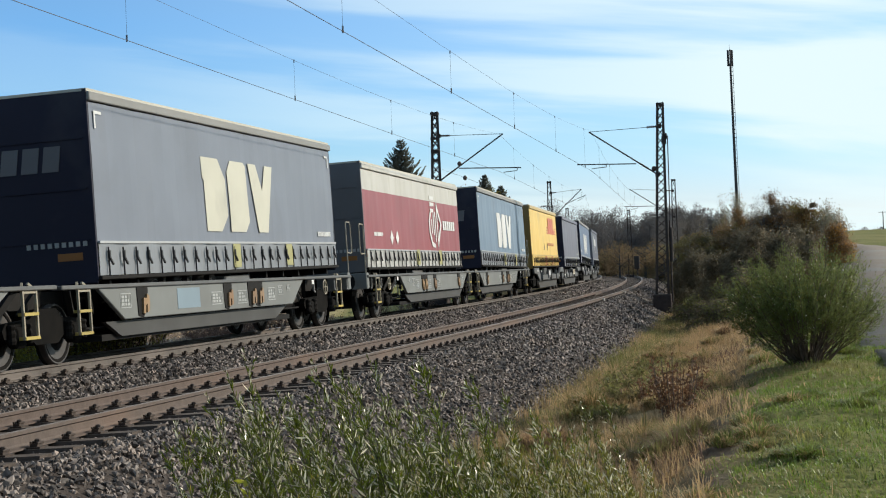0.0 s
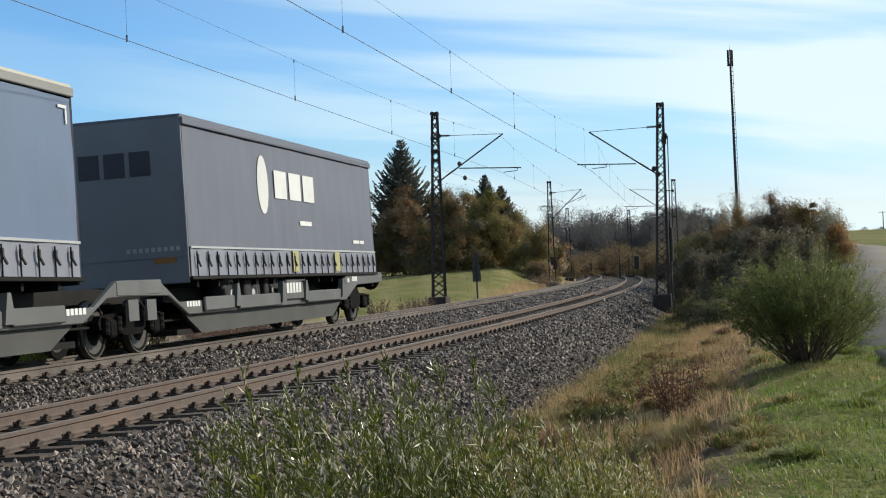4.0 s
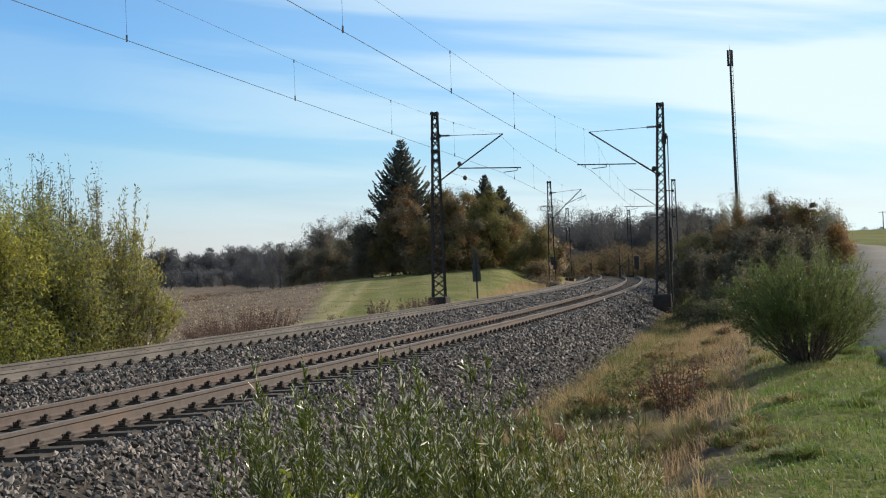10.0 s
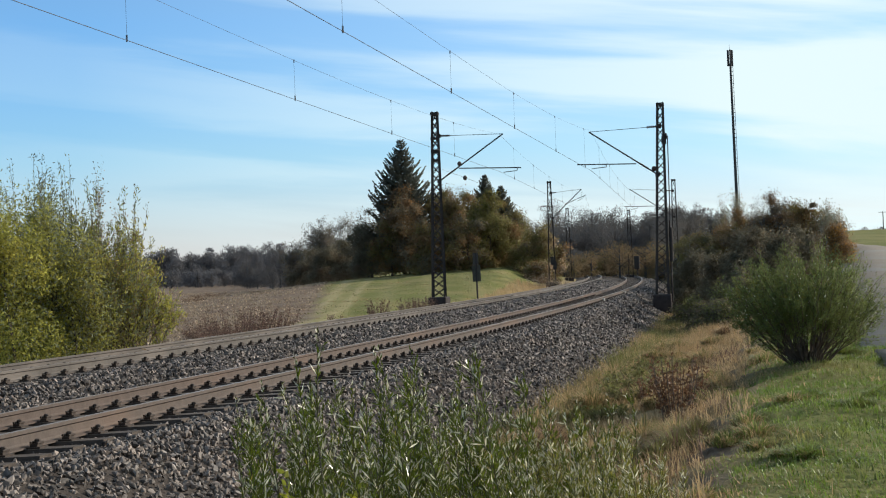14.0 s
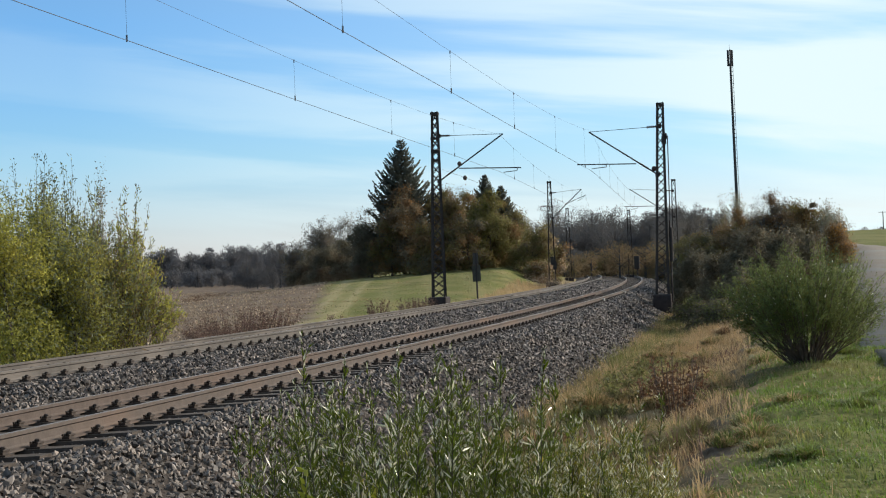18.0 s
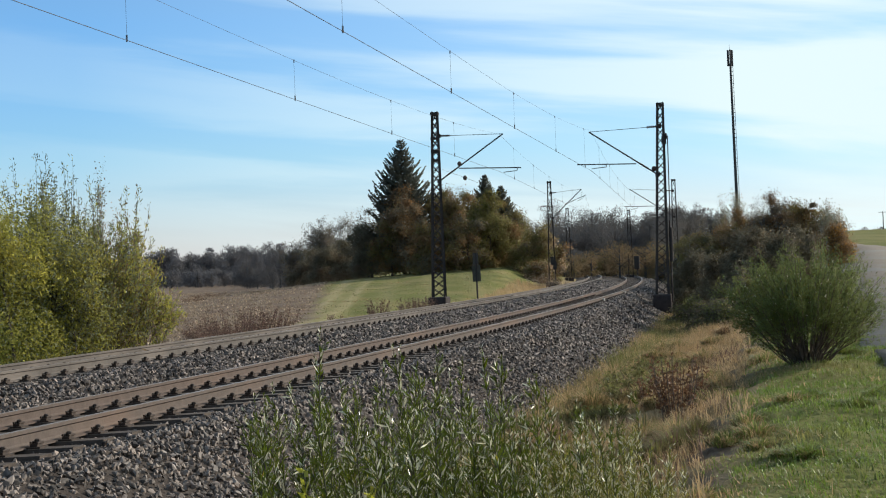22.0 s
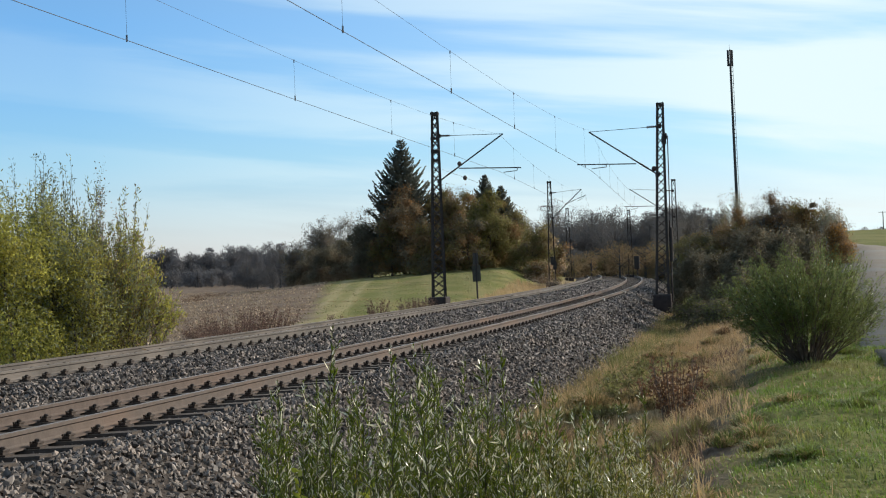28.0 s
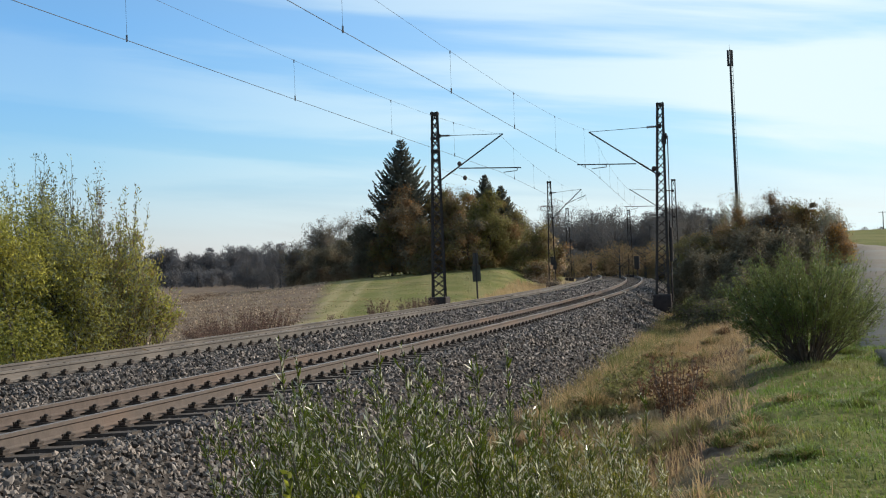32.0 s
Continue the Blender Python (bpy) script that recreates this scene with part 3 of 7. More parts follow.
# ---- overhead line ----
def lattice_mast(base, top, w0, w1, depth0, depth1, steps, detail=True, block=(0.55, 0.9)):
    """Two channels joined by crossed lacing, on a concrete block. The pose stands at the base; x across the line."""
    base, top = Vector(base), Vector(top)
    mast = new("catenary_mast")
    mast.location = base
    up = top - base
    a = float(np.interp(line_coords([base.x], [base.y])[0][0], SG, HEAD))
    across, along = Vector((math.cos(a), -math.sin(a), 0)), Vector((math.sin(a), math.cos(a), 0))

    def corner(t, sx, sy):
        return up * t + across * (sx * (w0 + (w1 - w0) * t) / 2) + along * (sy * (depth0 + (depth1 - depth0) * t) / 2)

    for sx in (-1, 1):
        bm = bmesh.new()
        for sy in (-1, 1):
            bar(bm, corner(0, sx, sy), corner(1, sx, sy), 0.085, 0.07)
        for t in np.linspace(0, 1, 5):
            bar(bm, corner(t, sx, -1), corner(t, sx, 1), 0.03, 0.12)
        if detail:
            bar(bm, (corner(0, sx, -1) + corner(0, sx, 1)) / 2, (corner(1, sx, -1) + corner(1, sx, 1)) / 2, 0.02, 0.12)
        part("channel", bm, M["mast"], mast)
    ts = 1 - (1 - np.linspace(0, 1, steps + 1)) ** 1.0
    joined = None if detail else bmesh.new()
    for i, (t0, t1) in enumerate(zip(ts, ts[1:])):
        for sy in (-1, 1):
            for sx in ((-1, 1) if (sy > 0) else (1, -1))[:1 if not detail else 2]:
                bm = joined or bmesh.new()
                bar(bm, corner(t0, sx, sy), corner(t1, -sx, sy), 0.055, 0.03)
                if detail:
                    part("lacing_bar", bm, M["mast"], mast)
    if joined:
        tagged(part("lacing", joined, M["mast"], mast), kind="stuff")
    bm = bmesh.new()
    c = up
    box(bm, -w1 / 2 - 0.06, w1 / 2 + 0.06, -depth1 / 2 - 0.06, depth1 / 2 + 0.06, -0.12, 0.02, Matrix.Translation(c) @ Matrix.Rotation(-a, 4, "Z"))
    part("cap", bm, M["mast"], mast)
    bm = bmesh.new()
    box(bm, -block[0], block[0], -0.6, 0.6, -block[1] - 0.5, 0.0, Matrix.Rotation(-a, 4, "Z"))
    bevel(bm, 0.04)
    part("foundation", bm, M["concrete"], mast, "weathered concrete foundation block")
    return mast


def tube_part(name, pts, w, mat, parent, label="", sides=8):
    bm = bmesh.new()
    o = parent.location
    for p, q in zip(pts, pts[1:]):
        bar(bm, Vector(p) - o, Vector(q) - o, w, sides=sides)
    return part(name, bm, mat, parent, label)


def insulator_part(a, b, r, parent, sheds=5):
    a, b = Vector(a) - parent.location, Vector(b) - parent.location
    bm = bmesh.new()
    m = Matrix.Translation(a) @ (b - a).to_track_quat("Z", "Y").to_matrix().to_4x4()
    n = (b - a).length
    prof = [(r * 0.4, 0)]
    for i in range(sheds):
        z = n * (i + 0.2) / sheds
        prof += [(r * 0.5, z), (r, z + n * 0.25 / sheds), (r * 0.5, z + n * 0.5 / sheds)]
    prof.append((r * 0.4, n))
    lathe(bm, prof, m, 10)
    return part("insulator", bm, M["insulator"], parent, "ribbed brown porcelain insulator", True)


def cantilever(mast, head, foot, tip, reg, arm, scale=1.0):
    """The bracket of a mast: a sloping tube from foot to head, a tie from the mast to head, a registration tube and a steady arm."""
    head, foot, tip = Vector(head), Vector(foot), Vector(tip)
    tube_part("bracket_tube", [foot, head], 0.07 * scale, M["mast_top"], mast)
    tube_part("top_tie", [tip, head], 0.026 * scale, M["mast_top"], mast)
    tube_part("registration_tube", [reg[0], reg[1]], 0.055 * scale, M["mast_top"], mast)
    tube_part("steady_arm", arm, 0.035 * scale, M["mast_top"], mast)
    insulator_part(foot.lerp(head, 0.14), foot.lerp(head, 0.26), 0.07 * scale, mast)
    insulator_part(tip.lerp(head, 0.03), tip.lerp(head, 0.18), 0.07 * scale, mast)
    bm = bmesh.new()
    for q in (foot, tip):
        c = Vector(q) - mast.location
        box(bm, -0.1, 0.1, -0.1, 0.1, -0.09, 0.09, Matrix.Translation(c))
    part("bracket_hinge", bm, M["mast"], mast)


mast_a = lattice_mast((-0.25, 72.40, 0.15), (-0.17, 72.40, 8.69), 0.58, 0.24, 0.42, 0.22, 21, block=(0.42, 0.35))
tagged(mast_a, "dark riveted lattice mast with a bracket reaching over the far track", "catenary mast", "masts of the overhead line")
cantilever(mast_a, (2.97, 72.40, 7.61), (-0.05, 72.40, 5.51), (-0.02, 72.40, 7.61), ((0.87, 72.40, 6.08), (3.75, 72.40, 6.01)), [(3.59, 72.40, 5.98), (3.56, 72.40, 5.88), (2.93, 72.40, 5.82)])
mast_b = lattice_mast((10.04, 72.00, -0.08), (10.24, 72.00, 8.72), 0.54, 0.24, 0.42, 0.22, 23, block=(0.42, 0.65))
tagged(mast_b, "tall dark lattice mast with tensioning gear beside the near track", "catenary mast", "masts of the overhead line")
cantilever(mast_b, (6.91, 72.00, 7.51), (10.02, 72.00, 5.44), (10.15, 72.00, 7.66), ((9.04, 72.00, 5.97), (6.33, 72.00, 6.02)), [(7.66, 72.00, 5.97), (7.66, 72.00, 5.87), (6.98, 72.00, 5.81)])
mast_c = lattice_mast((9.15, 132.00, 0.04), (9.15, 132.00, 8.55), 0.55, 0.26, 0.4, 0.24, 13, False)
tagged(mast_c, "lattice mast farther along the far track", "catenary mast", "masts of the overhead line")
cantilever(mast_c, (11.87, 132.00, 7.83), (9.35, 132.00, 5.48), (9.28, 132.00, 7.59), ((10.44, 132.00, 6.59), (12.24, 132.00, 7.34)), [(12.09, 132.00, 7.25), (11.89, 132.00, 7.02), (11.50, 132.00, 6.84)])
mast_d = lattice_mast((19.45, 131.00, -0.17), (19.51, 131.00, 8.31), 0.55, 0.26, 0.4, 0.24, 13, False)
tagged(mast_d, "lattice mast farther along the near track", "catenary mast", "masts of the overhead line")
cantilever(mast_d, (15.81, 131.00, 7.64), (19.46, 131.00, 5.19), (19.45, 131.00, 7.37), ((18.08, 131.00, 6.14), (15.33, 131.00, 6.19)), [(16.42, 131.00, 6.15), (16.41, 131.00, 6.00), (15.84, 131.00, 5.93)])
mast_e = lattice_mast((15.41, 192.00, -0.07), (15.41, 192.00, 8.47), 0.6, 0.3, 0.45, 0.3, 10, False)
tagged(mast_e, "distant dark lattice mast on the curve", "catenary mast", "masts of the overhead line")
mast_f = lattice_mast((23.94, 200.00, -0.05), (23.89, 200.00, 8.27), 0.6, 0.3, 0.45, 0.3, 10, False)
tagged(mast_f, "distant dark lattice mast before the wood", "catenary mast", "masts of the overhead line")


def tension_gear():
    """Pulley, rod and weights on the nearer right-hand mast."""
    bm = bmesh.new()
    o = mast_b.location
    lathe(bm, [(0.12, -0.05), (0.14, 0), (0.12, 0.05)], Matrix.Translation(Vector((10.45, 72.00, 7.20)) - o) @ Matrix.Rotation(radians(90), 4, "Y"), 16)
    box(bm, -0.1, 0.1, -0.08, 0.08, -0.2, 0.2, Matrix.Translation(Vector((10.36, 72.00, 7.02)) - o))
    part("pulley_wheel", bm, M["mast"], mast_b)
    tube_part("weight_rod", [(10.53, 72.00, 7.23), (10.51, 72.00, 3.31)], 0.05, M["mast_top"], mast_b)
    bm = bmesh.new()
    lathe(bm, [(0.09, 0), (0.09, 1.5), (0.06, 1.55)], Matrix.Translation(Vector((10.52, 72.00, 1.44)) - o), 14)
    part("tension_weight", bm, M["mast"], mast_b, "stack of dark tensioning weights")
    tube_part("cable_pipe", [(10.48, 72.00, 3.31), (10.50, 72.00, -0.46)], 0.08, M["mast"], mast_b)
    bm = bmesh.new()
    lathe(bm, [(0.04, -0.12), (0.11, -0.06), (0.12, 0.04), (0.05, 0.12)], Matrix.Translation(Vector((9.86, 72.00, 5.71)) - o), 12)
    part("insulator_bell", bm, M["insulator"], mast_b, smooth=True)
    o = mast_a.location
    for q in ((0.90, 72.40, 6.29), (1.14, 72.40, 5.63)):
        bm = bmesh.new()
        lathe(bm, [(0.025, -0.12), (0.085, -0.08), (0.10, 0.025), (0.04, 0.10)], Matrix.Translation(Vector(q) - o), 12)
        part("insulator_bell", bm, M["insulator"], mast_a, smooth=True)
    tube_part("stay_wire", [(0.00, 72.40, 6.09), (1.14, 72.40, 5.63), (2.04, 72.40, 5.25)], 0.012, M["mast_top"], mast_a)
    bm = bmesh.new()
    for t, h in ((0.79, 0.16), (0.86, 0.10), (0.74, 0.10)):
        c = (Vector((-0.17, 72.40, 8.69)) - o) * t
        box(bm, -0.22, 0.2, -0.17, 0.17, -h / 2, h / 2, Matrix.Translation(c))
    part("switch_bracket", bm, M["mast"], mast_a)


tension_gear()


def build_wires():
    # supports of each track's wires: place, contact height, height of the carrying cable
    lines = [([(-13.0, -8, 5.85, 7.8), (2.78, 72.4, 5.85, 7.60), (12.1, 132, 5.8, 7.55), (18.9, 192, 5.7, 7.4), (24.3, 262, 5.7, 7.4)], 6.85, 7.04, 29.0, 10.75),
             ([(-8.9, -8, 5.84, 7.6), (7.02, 72.0, 5.68, 7.55), (16.3, 131, 5.8, 7.55), (23.2, 195, 5.7, 7.4), (28.5, 262, 5.7, 7.4)], 6.76, 6.80, 28.3, 10.15)]
    for sup, low, low_on, first_y, gap in lines:
        contact = new("contact_wire")
        contact.location = sup[0][:3]
        tagged(contact, "thin dark contact wire with droppers from its carrying cable", "overhead wire", "wires of the overhead line")
        o = Vector(sup[0][:3])
        bm, bm2 = bmesh.new(), bmesh.new()
        for i, (a, b) in enumerate(zip(sup, sup[1:])):
            p, q = Vector(a[:3]), Vector(b[:3])
            bar(bm, p - o, q - o, 0.014, sides=5)
            sag = low if i == 0 else low_on
            n = 16
            pts = []
            for k in range(n + 1):
                t = k / n
                u = abs(t - 0.55) / 0.55 if t < 0.55 else (t - 0.55) / 0.45
                z = sag + ((a[3] if t < 0.55 else b[3]) - sag) * u ** 2.5
                r = p.lerp(q, t)
                pts.append(Vector((r.x, r.y, z)))
            for c, d in zip(pts, pts[1:]):
                bar(bm2, c - o, d - o, 0.0075, sides=5)
            if i < 3:
                step = gap if i == 0 else 10.0
                y = first_y - 3 * step if i == 0 else p.y + 6
                while y < q.y - 3:
                    t = (y - p.y) / (q.y - p.y)
                    if t > 0.02:
                        u = abs(t - 0.55) / 0.55 if t < 0.55 else (t - 0.55) / 0.45
                        z = sag + ((a[3] if t < 0.55 else b[3]) - sag) * u ** 2.5
                        r = p.lerp(q, t)
                        bd = bmesh.new()
                        bar(bd, Vector((r.x, r.y, r.z)) - o, Vector((r.x, r.y, z)) - o, 0.006, sides=5)
                        bar(bd, Vector((r.x, r.y, r.z - 0.03)) - o, Vector((r.x, r.y, r.z + 0.1)) - o, 0.035, sides=5)
                        bar(bd, Vector((r.x, r.y, z - 0.06)) - o, Vector((r.x, r.y, z + 0.02)) - o, 0.03, sides=5)
                        part("dropper", bd, M["mast_top"], contact)
                    y += step
        part("wire", bm, M["wire"], contact)
        part("carrying_cable", bm2, M["mast_top"], contact)


build_wires()


def build_signs():
    post = new("trackside_sign")
    post.location = (1.60, 76.00, -0.06)
    tagged(post, "dark rectangular trackside board on a thin post, seen from behind", "railway sign")
    o = post.location
    tube_part("post", [(1.60, 76.00, -0.06), (1.57, 76.00, 2.16)], 0.09, M["mast"], post)
    bm = bmesh.new()
    c = Vector((1.59, 76.00, 1.17)) - o
    box(bm, -0.2, 0.2, -0.02, 0.02, -0.4, 0.4, Matrix.Translation(c) @ Matrix.Rotation(radians(-2), 4, "Y"))
    bevel(bm, 0.008)
    part("board", bm, M["sign_back"], post, "olive-black back of the board")
    bm = bmesh.new()
    c = Vector((1.56, 76.00, 1.89)) - o
    box(bm, -0.13, 0.13, -0.02, 0.02, -0.30, 0.28, Matrix.Translation(c) @ Matrix.Rotation(radians(-2), 4, "Y"))
    part("upper_board", bm, M["sign_grey"], post, "grey-brown upper board")
    sig = new("railway_signal")
    sig.location = (21.65, 175.00, 0.16)
    tagged(sig, "small dark light signal on a post before the wood", "railway signal")
    tube_part("post", [(21.65, 175.00, 0.16), (21.66, 175.00, 2.13)], 0.14, M["mast"], sig)
    bm = bmesh.new()
    box(bm, -0.3, 0.3, -0.15, 0.15, -0.75, 0.75, Matrix.Translation(Vector((21.64, 175.00, 1.49)) - Vector(sig.location)))
    bevel(bm, 0.08)
    part("signal_head", bm, M["mast"], sig)
    for n, q in enumerate(((9.32, 131.00, 1.47), (9.10, 131.00, 1.85))):
        bm = bmesh.new()
        box(bm, -0.14, 0.14, -0.1, 0.1, -0.35, 0.35, Matrix.Translation(Vector(q) - mast_c.location))
        part("switch_box", bm, M["mast"], mast_c)


M["sign_back"] = material("dull_board_back", (0.05, 0.048, 0.035), 0.7, 0.1, (0.08, 0.07, 0.05), 6)
M["sign_grey"] = material("faded_board_back", (0.085, 0.072, 0.06), 0.7, 0.1)
build_signs()


def build_tower():
    """A slim radio mast with a ladder and a cluster of aerials, far behind the hedge."""
    base, top = Vector((39.78, 210.00, 6.35)), Vector((39.54, 210.00, 27.90))
    base.z -= 3
    t = new("radio_tower")
    t.location = base
    tagged(t, "slim grey steel radio tower with aerials at its head", "radio tower")
    up = top - base
    bm = bmesh.new()
    bar(bm, (0, 0, 0), up, 0.46, sides=12, w2=0.28)
    part("shaft", bm, M["tower"], t)
    bm = bmesh.new()
    side = Vector((0.36, -0.1, 0))
    bar(bm, side, side * 0.8 + up, 0.05)
    n = 44
    for k in range(n):
        p = up * (k / n) + side * (1 - 0.2 * k / n)
        bar(bm, p - side * 0.4, p + side * 0.15, 0.06, 0.05)
    part("ladder", bm, M["tower"], t)
    for k in range(3):
        an = k * 2.1 + 0.4
        bm = bmesh.new()
        c = up + Vector((math.cos(an) * 0.3, math.sin(an) * 0.3, -0.1))
        box(bm, -0.14, 0.14, -0.1, 0.1, -0.3, 1.9, Matrix.Translation(c) @ Matrix.Rotation(an, 4, "Z"))
        bevel(bm, 0.05)
        part("aerial_panel", bm, M["tower"], t)
    bm = bmesh.new()
    bar(bm, up, up + Vector((-0.05, 0, 2.6)), 0.09, sides=6, w2=0.03)
    part("lightning_rod", bm, M["tower"], t)


M["tower"] = material("weathered_tower_steel", (0.055, 0.055, 0.06), 0.6, 0.2, (0.04, 0.038, 0.04), 2)
build_tower()


def build_small_fixtures():
    """Sensors clamped beside the rails and a far power pole on the hill."""
    for s0, far in ((46.0, False), (62.0, False)):
        t = new("wheel_sensor")
        t.matrix_basis = track_pose(s0, far) @ pose(0, -0.90, -0.17)
        tagged(t, "small pale track sensor clamped beside the rail", "track sensor", "sensors on the track")
        bm = bmesh.new()
        box(bm, -0.14, 0.14, -0.06, 0.06, 0.0, 0.13)
        bevel(bm, 0.02)
        part("housing", bm, M["sensor"], t)
        bm = bmesh.new()
        box(bm, -0.04, 0.04, 0.05, 0.14, 0.0, 0.04)
        part("clamp", bm, M["clip"], t)
    pole = new("power_pole")
    base = Vector((93.13, 330.00, 7.04))
    base.z = float(height(base.x, base.y)[0])
    pole.location = base
    top = Vector((93.15, 330.00, 10.62)) - base
    tagged(pole, "thin wooden power pole with a crossarm on the hill", "power pole")
    bm = bmesh.new()
    bar(bm, (0, 0, -0.3), top, 0.26, sides=8, w2=0.18)
    part("pole_shaft", bm, M["bark"], pole)
    bm = bmesh.new()
    bar(bm, top + Vector((-1.0, 0, -0.2)), top + Vector((1.0, 0, -0.2)), 0.10)
    part("crossarm", bm, M["bark"], pole)


M["sensor"] = material("pale_grey_plastic", (0.45, 0.44, 0.40), 0.6)
build_small_fixtures()


# ---- plants ----
def tubes(segs, sides=5):
    """Tapered tubes for an array of segments (x0 y0 z0 x1 y1 z1 r0 r1)."""
    g = np.asarray(segs, float)
    a, b = g[:, :3], g[:, 3:6]
    t = b - a
    t = t / (np.linalg.norm(t, axis=1)[:, None] + 1e-9)
    ref = np.where(np.abs(t[:, 2:3]) < 0.9, np.array([[0, 0, 1.0]]), np.array([[1.0, 0, 0]]))
    u = np.cross(t, ref); u /= np.linalg.norm(u, axis=1)[:, None]
    v = np.cross(t, u)
    an = 2 * np.pi * np.arange(sides) / sides
    ring = u[:, None] * np.cos(an)[None, :, None] + v[:, None] * np.sin(an)[None, :, None]
    V = np.concatenate([a[:, None] + ring * g[:, 6, None, None], b[:, None] + ring * g[:, 7, None, None]], 1)
    i = np.arange(sides); j = (i + 1) % sides
    q = np.stack([i, j, j + sides, i + sides], -1)
    Q = q[None] + (2 * sides * np.arange(len(g)))[:, None, None]
    return V.reshape(-1, 3), Q.reshape(-1, 4)


def rod(pts, radii, sides=4):
    """One unbroken tapered tube through points."""
    pts, radii = np.asarray(pts, float), np.asarray(radii, float)
    t = np.gradient(pts, axis=0)
    t /= np.linalg.norm(t, axis=1)[:, None] + 1e-9
    ref = np.array([1.0, 0, 0]) if abs(t[:, 0]).max() < 0.9 else np.array([0, 1.0, 0])
    u = np.cross(t, ref); u /= np.linalg.norm(u, axis=1)[:, None] + 1e-9
    v = np.cross(t, u)
    an = 2 * np.pi * np.arange(sides) / sides
    V = pts[:, None] + (u[:, None] * np.cos(an)[None, :, None] + v[:, None] * np.sin(an)[None, :, None]) * radii[:, None, None]
    i = np.arange(sides); j = (i + 1) % sides
    q = np.stack([i, j, j + sides, i + sides], -1)
    return V.reshape(-1, 3), (q[None] + sides * np.arange(len(pts) - 1)[:, None, None]).reshape(-1, 4)


def leaves(rng, at, along, length, width, spread=0.7):
    """Pointed leaf blades: one folded quad each, set at points and leaning along directions."""
    n = len(at)
    d = along + rng.normal(size=(n, 3)) * spread
    d /= np.linalg.norm(d, axis=1)[:, None] + 1e-9
    w = np.cross(d, rng.normal(size=(n, 3)))
    w /= np.linalg.norm(w, axis=1)[:, None] + 1e-9
    L = (length * rng.uniform(0.6, 1.3, n))[:, None]
    W = (width * rng.uniform(0.7, 1.3, n))[:, None]
    V = np.stack([at, at + d * L * 0.45 + w * W / 2, at + d * L, at + d * L * 0.45 - w * W / 2], 1)
    return V.reshape(-1, 3), np.arange(4 * n).reshape(n, 4)


def crown_mesh(name, V, Q, middle, which=None, puff=0.8):
    """Leaves whose shading follows the round of their crown, as a thick mass of foliage does."""
    P = V[Q]
    fn = np.cross(P[:, 1] - P[:, 0], P[:, 3] - P[:, 0])
    fn /= np.linalg.norm(fn, axis=1)[:, None] + 1e-9
    out = P.mean(1) - middle
    out /= np.linalg.norm(out, axis=1)[:, None] + 1e-9
    turned = (fn * out).sum(1) < 0
    Q = np.where(turned[:, None], Q[:, ::-1], Q)
    fn = np.where(turned[:, None], -fn, fn)
    nr = out * puff + fn * (1 - 0.6 * puff)
    nr /= np.linalg.norm(nr, axis=1)[:, None] + 1e-9
    me = soup(name, V, Q, None, which)
    me.shade_smooth()
    vn = np.zeros((len(V), 3), np.float32)
    vn[Q.ravel()] = np.repeat(nr, Q.shape[1], axis=0)
    me.normals_split_custom_set_from_vertices(vn)
    return me


def skeleton(rng, tall, spread, levels=3, forks=5, lean=0.0, bare=0.25, stem=0.05, wild=0.35, up=0.35):
    """Branches of a tree as segments, and the twig points that carry leaves with their directions."""
    segs, tips = [], []

    def grow(p, d, length, r, level):
        steps = 3 if level < levels else 2
        for k in range(steps):
            d = (d + Vector(rng.normal(size=3)) * wild * 0.35 + Vector((0, 0, up * 0.25))).normalized()
            q = p + d * (length / steps)
            r2 = r * (0.8 if level < levels else 0.6)
            segs.append((*p, *q, r, r2))
            if level >= levels - 1:
                tips.append((*q, *d))
                tips.append((*((p + q) / 2), *d))
            p, r = q, r2
            if level < levels and (level > 0 or k > 0):
                for f in range(max(1, forks // steps + (1 if rng.random() < 0.5 else 0))):
                    side = d.cross(Vector(rng.normal(size=3))).normalized()
                    e = (d * rng.uniform(0.25, 0.7) + side * spread).normalized()
                    grow(p, e, length * rng.uniform(0.5, 0.75), r * 0.6, level + 1)
        return p

    top = Vector((0, 0, 0))
    grow(top, Vector((lean, 0, 1)).normalized(), tall * 0.55, stem, 0)
    s = np.array(segs)
    k = tall / max(s[:, 5].max(), 0.1)
    s[:, :6] *= k
    t = np.array(tips)
    t[:, :3] *= k
    return s, t


